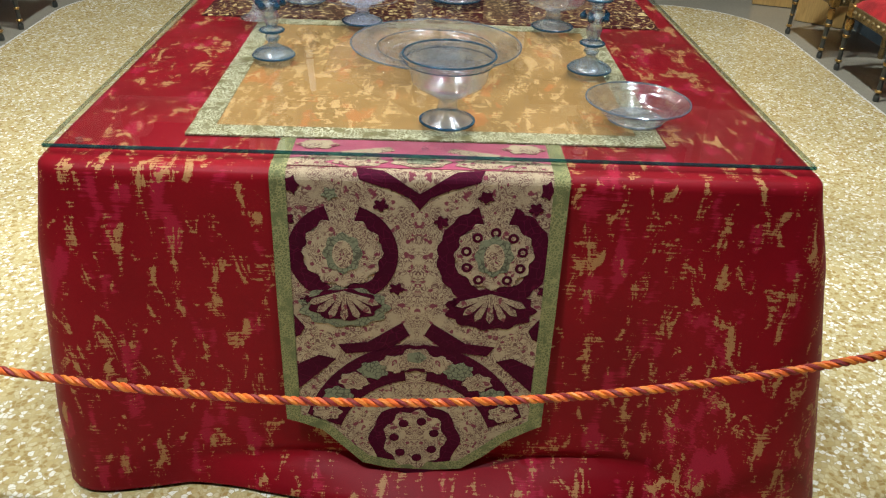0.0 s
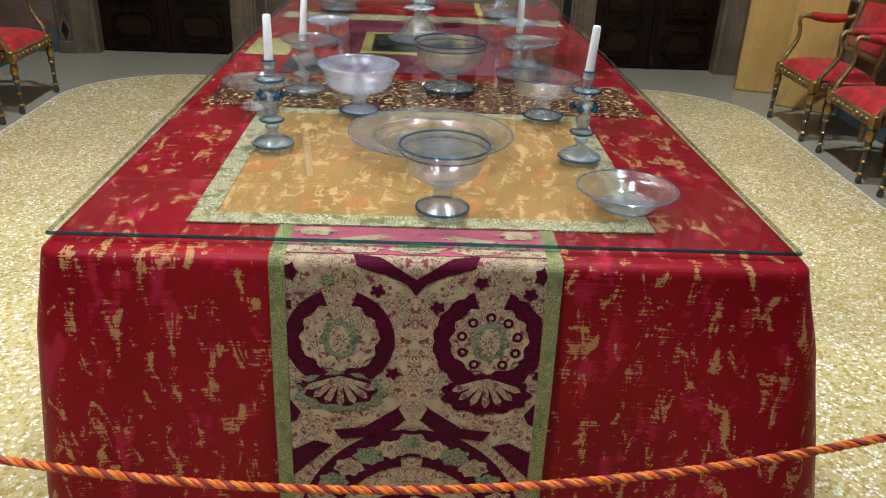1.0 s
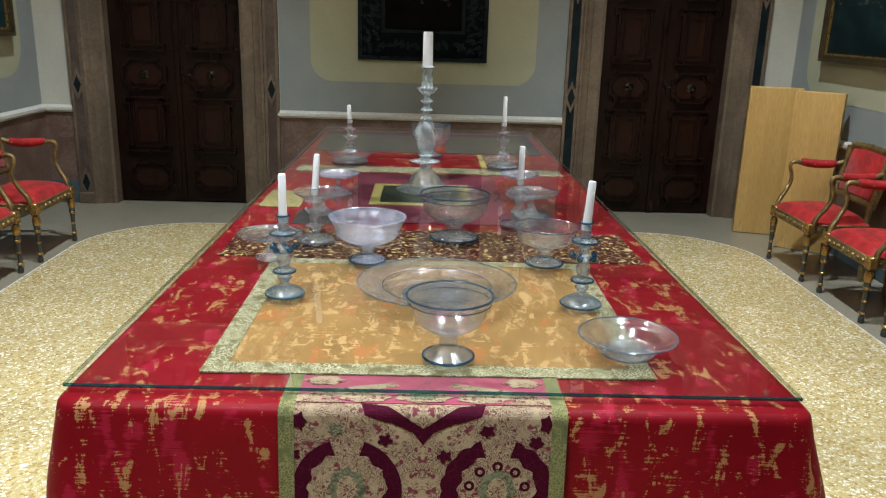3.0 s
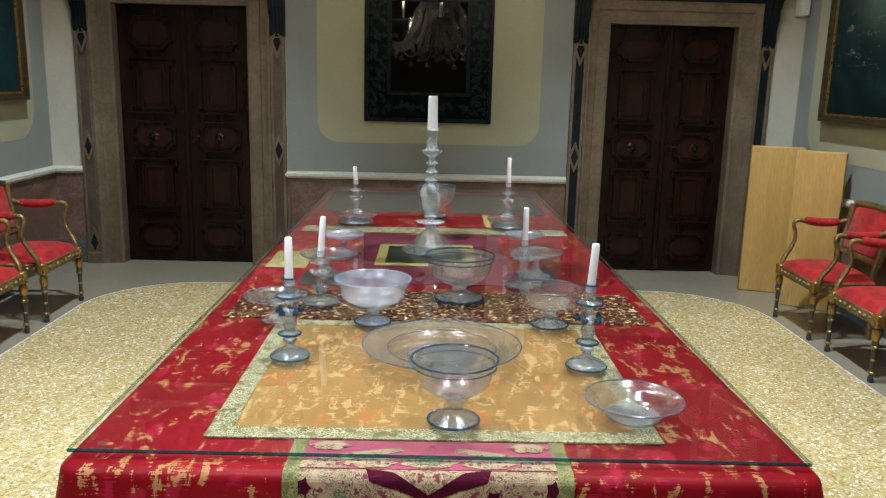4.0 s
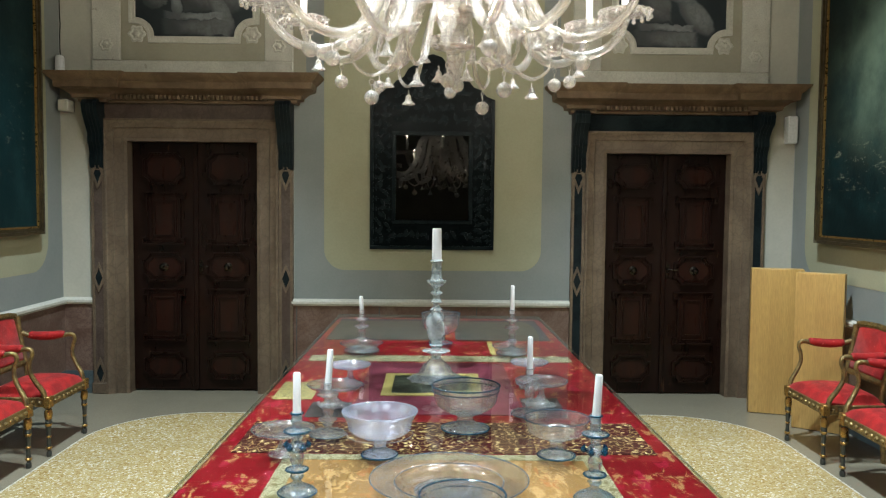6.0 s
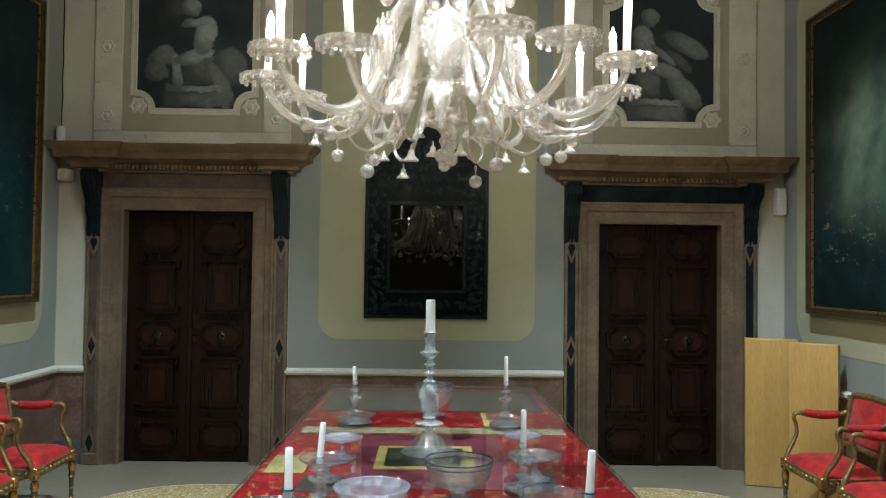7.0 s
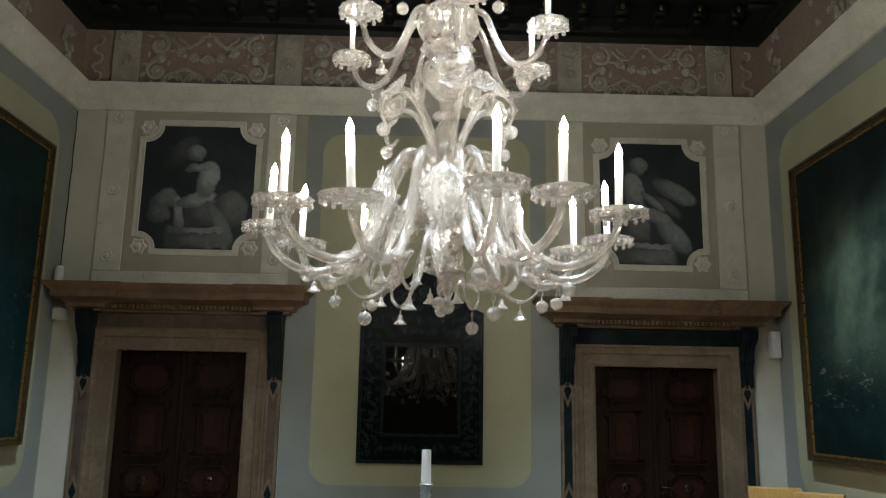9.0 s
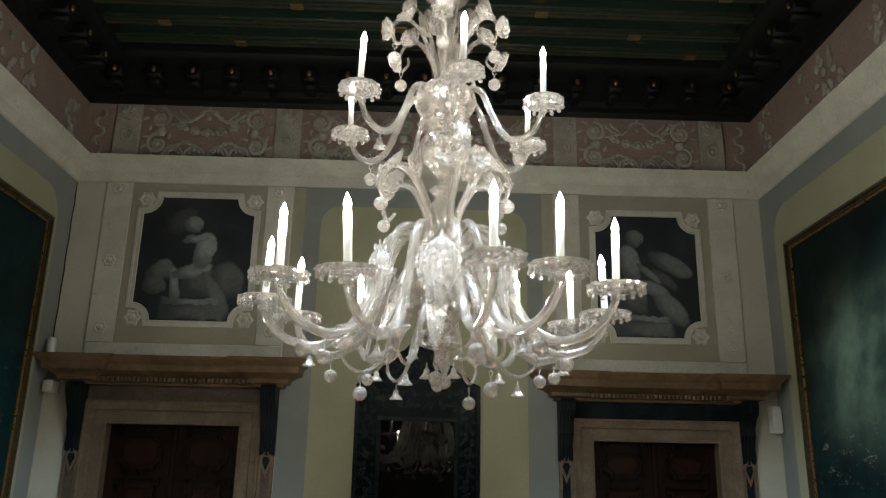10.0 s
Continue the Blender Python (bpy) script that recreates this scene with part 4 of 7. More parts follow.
# heart at the top edge, two round medallions, crossing bands and the arch below
motif([(-0.12, 0.02), (-0.112, -0.006), (-0.06, -0.022), (-0.02, -0.04), (0.0, -0.065), (0.02, -0.04), (0.06, -0.022), (0.112, -0.006), (0.12, 0.02), (0.07, 0.012), (0.03, -0.012), (0.0, -0.032), (-0.03, -0.012), (-0.07, 0.012)])
for s, lob in ((-1, 0), (1, 9)):
    cx, cy = s * 0.145, -0.162
    motif(crescent(cx, cy, 0.072, 0.106, 108, 262, 26, lob))
    motif(crescent(cx, cy, 0.072, 0.106, 72, -82, 26, lob))
    motif(blob(cx, cy + 0.005, 0.074, 0.072, 60, 12, 0.06), IVORY, 0.0028, "flower_head")
    motif(blob(cx, cy + 0.004, 0.036, 0.042, 32, 8, 0.08), SAGE, 0.0040, "flower_heart")
    motif(blob(cx, cy + 0.002, 0.020, 0.030, 20), IVORY, 0.0048, "flower_eye")
    for k in range(9):
        a = radians(-60 + k * 37.5)
        q = (cx + 0.056 * math.cos(a), cy + 0.055 * math.sin(a))
        if s > 0:
            motif(blob(q[0], q[1], 0.0105, 0.0105, 12), MAROON, 0.0036, "flower_bud")
            motif(blob(q[0], q[1], 0.0045, 0.0045, 8), IVORY, 0.0044, "flower_bud")
    motif(blob(cx, cy - 0.118, 0.088, 0.046, 54, 11, 0.07), (SAGE if s < 0 else MAROON), 0.0018, "fan_ground")
    motif(blob(cx, cy - 0.112, 0.070, 0.036, 44, 9, 0.07), MAROON, 0.0025, "fan_ground")
    for k in range(7):
        a = radians(-160 + k * 23.3)
        d = 0.062
        w = 0.011
        p0, p1 = (cx, cy - 0.082), (cx + d * math.cos(a), cy - 0.088 + d * 0.8 * math.sin(a))
        nx, ny = -math.sin(a) * w, math.cos(a) * w
        motif([(p0[0] - nx * 0.2, p0[1] - ny * 0.2), (p1[0] - nx * 0.7, p1[1] - ny * 0.7), (p1[0] + math.cos(a) * 0.012, p1[1] + math.sin(a) * 0.012), (p1[0] + nx * 0.7, p1[1] + ny * 0.7), (p0[0] + nx * 0.2, p0[1] + ny * 0.2)], IVORY, 0.0032, "fan_leaf")
    for k in range(8):
        a = radians(k * 45 + 10)
        if abs(math.cos(a)) < 0.98:
            motif(blob(cx + 0.126 * math.cos(a), cy + 0.128 * math.sin(a), 0.013, 0.011, 15, 5, 0.3, k), MAROON if s > 0 or k % 2 else SAGE, 0.0018, "sprig")
    # wedges between the bands
    motif([(s * 0.03, -0.315), (s * 0.10, -0.365), (s * 0.16, -0.372), (s * 0.145, -0.395), (s * 0.06, -0.385), (s * 0.015, -0.345)][::s])
    motif([(s * 0.245, -0.355), (s * 0.245, -0.30), (s * 0.225, -0.33), (s * 0.235, -0.35)][::s])
    motif([(s * 0.245, -0.49), (s * 0.245, -0.425), (s * 0.20, -0.40), (s * 0.165, -0.41)][::s])
    arch = [(s * (0.246 * math.cos(radians(a))), -0.66 + 0.292 * math.sin(radians(a))) for a in range(20, 84, 7)]
    arch += [(s * (0.170 * math.cos(radians(a))), -0.66 + 0.198 * math.sin(radians(a))) for a in range(83, 19, -7)]
    motif(arch[::s])
    for k in range(5):
        a = radians(26 + k * 13)
        motif(blob(s * 0.210 * math.cos(a), -0.66 + 0.246 * math.sin(a), 0.030, 0.022, 24, 7, 0.14, k), (IVORY, SAGE)[k % 2], 0.0028, "garland_leaf")
    motif(blob(s * 0.262 * 0.9, -0.02, 0.012, 0.016, 15, 5, 0.25), MAROON, 0.0018, "sprig")
motif(blob(0, -0.404, 0.046, 0.036, 30, 6, 0.12), MAROON, 0.0024)
motif(blob(0, -0.404, 0.034, 0.026, 30, 6, 0.1), IVORY, 0.0034, "flower_head")
motif(blob(0, -0.400, 0.02, 0.014, 18, 5, 0.1), SAGE, 0.0042, "flower_heart")
motif(blob(0, -0.63, 0.098, 0.105, 40, 8, 0.04), MAROON, 0.0018)
motif(blob(0, -0.628, 0.066, 0.082, 40, 9, 0.08), IVORY, 0.0028, "flower_head")
for k in range(7):
    a = radians(k * 51.4 + 20)
    motif(blob(0.045 * math.cos(a), -0.628 + 0.055 * math.sin(a), 0.011, 0.011, 12), MAROON, 0.0036, "flower_bud")
# the part that lies under the glass: rose velvet with ivory arcs and flower tops
ROSE = surface("rose_velvet", (0.40, 0.03, 0.085), (0.32, 0.02, 0.065), 0.6, scale=9, fine=300, sheen=0.4)
motif([(-0.246, 0.022), (0.246, 0.022), (0.246, 0.142), (-0.246, 0.142)], ROSE, 0.0016, "rose_ground")
for s in (-1, 1):
    motif([(s * 0.246, 0.022), (s * 0.246, 0.05), (s * 0.16, 0.085), (s * 0.06, 0.112), (s * 0.05, 0.095), (s * 0.13, 0.068), (s * 0.18, 0.04), (s * 0.15, 0.022)][::s], IVORY, 0.0026, "ivory_arc")
    motif(blob(s * 0.115, 0.045, 0.05, 0.022, 30, 7, 0.1), IVORY, 0.0034, "flower_head")
    motif(blob(s * 0.20, 0.115, 0.038, 0.02, 24, 6, 0.14), IVORY, 0.0034, "flower_head")
motif(blob(0, 0.05, 0.055, 0.026, 30, 7, 0.1), IVORY, 0.0034, "flower_head")
motif(blob(0, 0.048, 0.028, 0.013, 20, 5, 0.1), SAGE, 0.0042, "flower_heart")

# ---- glass sheet on the table ----
sheet = thing("glass_sheet", "clear glass sheet with green edge covering the tabletop", "glass sheet", pose(0, 0, LIE + 0.009))
GC = [(-0.648, 1.455), (0.801, 1.445), (0.742, 5.335), (-0.612, 5.38)]
b = Build()
b.add([(x, y, 0.0075) for x, y in GC], [(0, 1, 2, 3)])
part("pane", b, SHEET, sheet)
for k, (name, material, text) in enumerate((("front_edge", SHEET_EDGE, "dark green polished front edge"), ("side_edge", SHEET_EDGE_LIT, ""), ("back_edge", SHEET_EDGE_LIT, ""), ("side_edge", SHEET_EDGE_LIT, ""))):
    (x0, y0), (x1, y1) = GC[k], GC[(k + 1) % 4]
    b = Build()
    b.tube([(x0, y0, 0.0035), ((x0 + x1) / 2, (y0 + y1) / 2, 0.0035), (x1, y1, 0.0035)], 0.0038, 8)
    part(name, b, material, sheet, text)
for x, y in ((-0.60, 1.50), (0.75, 1.49), (0.06, 1.50), (-0.58, 3.4), (0.70, 3.4), (-0.57, 5.3), (0.69, 5.27)):
    b = Build()
    b.at(x, y, -0.0085)
    b.lathe([(0.006, 0), (0.007, 0.002), (0.007, 0.007), (0.006, 0.0084)], 14)
    part("pad", b, GLASS, sheet, "small clear spacer pad")
GLASS_TOP = LIE + 0.0166

# ---- table glass ----


def ribbed(n, depth, twist=0.0):
    return lambda a, k: 1 + depth * math.cos(n * a + twist * k)


def vessel(name, label, category, x, y, outer, wall=0.0022, rims=(), foot_ring=None, flutes=None, material=None, seg=40, group="", thread=None):
    """A blown vessel turned from (radius, height) pairs from the foot up to the lip; hollow from the first pair marked inside."""
    root = thing(name, label, category, pose(x, y, GLASS_TOP), group)
    stem, bowl = outer
    b = Build()
    b.lathe(stem, seg, flutes)
    part("foot", b, material or GLASS_SOLID, root)
    inner = [(max(r - wall, 0.002), z + (wall if k == 0 else 0)) for k, (r, z) in enumerate(bowl)][::-1]
    b = Build()
    b.lathe(bowl + [((bowl[-1][0] + inner[0][0]) / 2, bowl[-1][1] + 0.001)] + inner, seg, flutes)
    body = part("bowl", b, material or GLASS, root)
    for r, z, th in rims:
        b = Build()
        b.tube([(r * math.cos(2 * math.pi * i / seg), r * math.sin(2 * math.pi * i / seg), z) for i in range(seg)], th, 8, loop=True)
        part("rim", b, thread or BLUE_EDGE, body, "" if thread else "blue-green glass thread")
    if foot_ring:
        b = Build()
        r, z, th = foot_ring
        b.tube([(r * math.cos(2 * math.pi * i / seg), r * math.sin(2 * math.pi * i / seg), z) for i in range(seg)], th, 8, loop=True)
        part("foot_ring", b, BLUE_EDGE, root, "blue-green foot thread")
    return root


def curve(pts, n=6):
    """A smooth line through the pairs."""
    out = []
    P = [pts[0]] + list(pts) + [pts[-1]]
    for k in range(1, len(P) - 2):
        for i in range(n):
            s = i / n
            out.append(tuple(0.5 * (2 * b1 + (c - a) * s + (2 * a - 5 * b1 + 4 * c - d) * s * s + (3 * b1 - a - 3 * c + d) * s ** 3) for a, b1, c, d in zip(P[k - 1], P[k], P[k + 1], P[k + 2])))
    return out + [tuple(pts[-1])]


def pedestal_bowl(name, label, x, y, rim_r, rim_z, bot_z, foot_r, cup_r=None, material=None, spiral=0.0, rims=(), thread=None, rib=0.012):
    cup = cup_r or rim_r * 0.9
    foot = curve([(foot_r, 0.002), (foot_r, 0.006), (foot_r * 0.75, 0.014), (foot_r * 0.42, bot_z * 0.45), (foot_r * 0.34, bot_z * 0.8), (foot_r * 0.42, bot_z)], 4)
    bowl = curve([(foot_r * 0.42, bot_z - 0.001), (cup * 0.62, bot_z + 0.012), (cup * 0.92, bot_z + (rim_z - bot_z) * 0.35), (cup, bot_z + (rim_z - bot_z) * 0.65), (rim_r * 0.985, rim_z - 0.006), (rim_r, rim_z)], 5)
    return vessel(name, label, "glass bowl", x, y, (foot, bowl), rims=rims, foot_ring=(foot_r, 0.005, 0.0028), flutes=ribbed(14, rib, spiral), material=material, thread=thread)


pedestal_bowl("pedestal_bowl", "clear ribbed glass pedestal bowl with blue-green rim and foot", 0.104, 1.612, 0.092, 0.142, 0.056, 0.055, 0.078, rims=((0.092, 0.142, 0.0021), (0.089, 0.128, 0.0012)), spiral=0.145, rib=0.024)
pedestal_bowl("pedestal_bowl", "milky lilac glass pedestal bowl with dark foot thread", -0.12, 2.31, 0.113, 0.137, 0.05, 0.054, 0.098, GLASS_MILK, rims=((0.113, 0.137, 0.0016), (0.099, 0.068, 0.0012)), thread=GLASS_MILK, rib=0.002)
pedestal_bowl("footed_bowl", "large clear glass bowl with blue threads on a fluted foot", 0.147, 2.60, 0.114, 0.150, 0.052, 0.080, 0.106, rims=((0.114, 0.15, 0.0024), (0.112, 0.134, 0.0016)), spiral=0.1, rib=0.02)
pedestal_bowl("pedestal_bowl", "clear glass pedestal bowl with dark blue foot", 0.41, 2.315, 0.098, 0.118, 0.05, 0.056, 0.088, rims=((0.098, 0.118, 0.0014),))
pedestal_bowl("pedestal_bowl", "clear glass bowl at the far end of the table", 0.072, 4.25, 0.105, 0.165, 0.05, 0.065, 0.10, rims=((0.105, 0.165, 0.002),))

foot = curve([(0.056, 0.002), (0.058, 0.005), (0.056, 0.009), (0.05, 0.010)], 3)
bowl = curve([(0.054, 0.009), (0.066, 0.013), (0.076, 0.024), (0.087, 0.036), (0.107, 0.047)], 5)
vessel("glass_dish", "shallow clear glass dish with ribbed well", "glass dish", 0.498, 1.645, (foot, bowl), rims=((0.107, 0.047, 0.0019), (0.057, 0.006, 0.0016)), flutes=ribbed(36, 0.02), thread=RIM_CLEAR)
foot = curve([(0.09, 0.002), (0.09, 0.006), (0.07, 0.012), (0.065, 0.014)], 3)
bowl = curve([(0.07, 0.013), (0.115, 0.016), (0.135, 0.022), (0.145, 0.031), (0.165, 0.036), (0.209, 0.041)], 5)
vessel("glass_charger", "wide clear glass charger with raised rim", "glass plate", 0.083, 2.01, (foot, bowl), rims=((0.208, 0.041, 0.0018), (0.143, 0.031, 0.0013), (0.09, 0.006, 0.0012)), seg=56, thread=RIM_CLEAR)


def tazza(label, x, y, r, h, foot_r=0.055, material=None):
    foot = curve([(foot_r, 0.002), (foot_r, 0.005), (foot_r * 0.6, 0.012), (0.014, h * 0.45), (0.011, h * 0.7), (0.016, h - 0.006)], 4)
    plate = curve([(0.016, h - 0.007), (r * 0.5, h - 0.004), (r * 0.9, h + 0.002), (r, h + 0.012)], 4)
    return vessel("tazza", label, "glass stand", x, y, (foot, plate), rims=((r, h + 0.012, 0.0012),), flutes=ribbed(18, 0.01), material=material, group="glass tazze", thread=RIM_CLEAR)


tazza("clear glass tazza on a slender foot beside a candlestick", -0.41, 2.315, 0.093, 0.068, 0.045)
tazza("clear glass tazza on a slender foot", -0.33, 2.90, 0.102, 0.07)
tazza("pale glass tazza further along the table", -0.31, 3.25, 0.085, 0.075, material=GLASS_MILK)
tazza("clear glass tazza on a slender foot", 0.445, 2.93, 0.098, 0.083)
tazza("pale glass tazza further along the table", 0.44, 3.28, 0.08, 0.085, material=GLASS_MILK)
tazza("wide pale glass tazza at the far end", -0.336, 4.02, 0.11, 0.03, 0.06)
tazza("wide pale glass tazza at the far end", 0.43, 3.97, 0.10, 0.03, 0.06)


def candlestick(label, x, y, h, candle_h, base_r, material, trim, lean=(0, 0), s=1.0):
    """A turned glass candlestick with knops and a white candle as a thing of its own in its socket."""
    root = thing("candlestick", label, "candlestick", pose(x, y, GLASS_TOP), "glass candlesticks")
    z = lambda q: q * h
    b = Build()
    b.lathe(curve([(base_r, 0.002), (base_r, 0.006), (base_r * 0.88, 0.014), (base_r * 0.5, z(0.11)), (base_r * 0.24, z(0.15)), (0.012 * s, z(0.18))], 4), 32)
    foot = part("base", b, material, root)
    b = Build()
    b.tube([(base_r * math.cos(2 * math.pi * i / 32), base_r * math.sin(2 * math.pi * i / 32), 0.0045) for i in range(32)], 0.0022, 6, loop=True)
    part("foot_thread", b, trim if trim is BLUE_EDGE else RIM_CLEAR, foot)
    b = Build()
    prof = []
    for q, r in ((0.18, 0.013), (0.22, 0.019), (0.26, 0.012), (0.28, 0.024), (0.31, 0.026), (0.33, 0.013), (0.40, 0.017), (0.46, 0.019), (0.52, 0.013), (0.55, 0.020), (0.60, 0.022), (0.64, 0.014), (0.68, 0.013), (0.73, 0.020), (0.76, 0.030), (0.78, 0.031), (0.80, 0.016), (0.82, 0.014), (1.0, 0.0145)):
        prof.append((r * s, z(q)))
    b.lathe(curve(prof, 3), 20, ribbed(8, 0.02))
    part("stem", b, material, root)
    for q, r, th in ((0.30, 0.027, 0.0028), (0.77, 0.032, 0.0028), (0.985, 0.0155, 0.0022)):
        b = Build()
        b.tube([(r * s * (1 + 0.06 * (i % 2)) * math.cos(2 * math.pi * i / 24), r * s * (1 + 0.06 * (i % 2)) * math.sin(2 * math.pi * i / 24), z(q)) for i in range(24)], th * s, 6, loop=True)
        part("thread", b, trim, root)
    for k in range(5):
        b = Build()
        a = 2 * math.pi * k / 5 + 0.4
        b.ball(0.03 * s * math.cos(a), 0.03 * s * math.sin(a), z(0.585), 0.0085 * s, 10, 6)
        b.tube([(0.018 * s * math.cos(a), 0.018 * s * math.sin(a), z(0.55)), (0.034 * s * math.cos(a), 0.034 * s * math.sin(a), z(0.60)), (0.026 * s * math.cos(a), 0.026 * s * math.sin(a), z(0.64))], 0.003 * s, 6)
        part("prunt", b, trim, root)
    b = Build()
    b.lathe([(0.011 * s, 0), (0.0115 * s, 0.004), (0.0105 * s, candle_h * 0.5), (0.0098 * s, candle_h - 0.004), (0.008 * s, candle_h), (0.002, candle_h - 0.003)], 16)
    c = tagged(part("candle", b, WAX), "unlit white wax candle standing in a glass candlestick", "candle", "table candles")
    c.matrix_basis = pose(x, y, GLASS_TOP + h - 0.022, lean[0], lean[1])
    return root


candlestick("blue-trimmed clear glass candlestick on a domed base", -0.312, 1.995, 0.215, 0.125, 0.050, GLASS_STICK, BLUE_EDGE)
candlestick("blue-trimmed clear glass candlestick on a domed base", 0.455, 1.962, 0.222, 0.125, 0.052, GLASS_STICK, BLUE_EDGE, (0, 3))
candlestick("slender clear glass candlestick on a domed base", -0.304, 2.52, 0.175, 0.13, 0.058, GLASS_SOLID, GLASS_SOLID, (0, 4))
candlestick("slender clear glass candlestick on a domed base", 0.384, 2.79, 0.17, 0.135, 0.065, GLASS_SOLID, GLASS_SOLID)
candlestick("clear glass candlestick on a wide domed base", -0.333, 4.02, 0.215, 0.09, 0.09, GLASS_SOLID, GLASS_SOLID, (0, -3))
candlestick("clear glass candlestick on a wide domed base", 0.432, 3.97, 0.225, 0.145, 0.08, GLASS_SOLID, GLASS_SOLID)

big = thing("tall_candlestick", "tall frosted glass candlestick with twisted knop", "candlestick", pose(0.047, 3.36, GLASS_TOP))
FROST = clear_glass("frosted_glass", (0.86, 0.89, 0.89), (0.62, 0.67, 0.66), 0.38, 0.12)
b = Build()
b.lathe(curve([(0.118, 0.002), (0.118, 0.007), (0.105, 0.014), (0.075, 0.028), (0.055, 0.06), (0.03, 0.085), (0.02, 0.095)], 4), 36, ribbed(10, 0.05))
part("base", b, GLASS_SOLID, big)
b = Build()
b.lathe(curve([(0.02, 0.093), (0.026, 0.11), (0.055, 0.122), (0.06, 0.127), (0.028, 0.13), (0.02, 0.14), (0.03, 0.15), (0.02, 0.158)], 3), 24)
part("drip_pan", b, FROST, big)
b = Build()
b.lathe(curve([(0.02, 0.156), (0.03, 0.18), (0.036, 0.22), (0.038, 0.255), (0.03, 0.28), (0.018, 0.294)], 8), 36, ribbed(3, 0.22, 0.145))
part("twisted_knop", b, FROST, big, "spirally twisted glass knop")
b = Build()
b.lathe(curve([(0.018, 0.292), (0.028, 0.304), (0.016, 0.314), (0.014, 0.33), (0.026, 0.338), (0.015, 0.35), (0.014, 0.365), (0.027, 0.375), (0.015, 0.385), (0.016, 0.40), (0.038, 0.418), (0.042, 0.43), (0.024, 0.436), (0.022, 0.50), (0.03, 0.512), (0.022, 0.518)], 3), 24)
part("stem", b, FROST, big)
b = Build()
b.lathe([(0.0205, 0), (0.021, 0.005), (0.0195, 0.13), (0.018, 0.137), (0.006, 0.135)], 20)
tagged(part("candle", b, WAX), "thick white wax candle in the tall candlestick", "candle", "table candles").matrix_basis = pose(0.047, 3.36, GLASS_TOP + 0.515)

# ---- armchairs ----
# pale and dark patches paint the crushed velvet's highlights into its colour
RED_VELVET = surface("red_velvet", (0.50, 0.012, 0.012), (0.25, 0.005, 0.006), 0.6, scale=11, fine=160, bump=0.35, wear_glint=(0.62, 0.10, 0.08), wear_glint_at=0.60, sheen=0.15, shine=0.3)
GILT = surface("worn_gilding", (0.34, 0.235, 0.085), (0.15, 0.105, 0.05), 0.36, metal=0.55, scale=22, fine=70, bump=0.6, depth=0.008, wear_glint=(0.07, 0.065, 0.045), wear_glint_at=0.58)
GILT_BRIGHT = surface("bright_gilding", (0.48, 0.30, 0.09), (0.34, 0.2, 0.06), 0.32, metal=0.8, scale=18, fine=120, bump=0.3, wear_glint=(0.10, 0.07, 0.035))
LEG_PAINT = surface("dark_green_paint", (0.035, 0.04, 0.035), (0.05, 0.052, 0.042), 0.45, scale=16, fine=120, bump=0.2, wear_glint=(0.16, 0.11, 0.045))


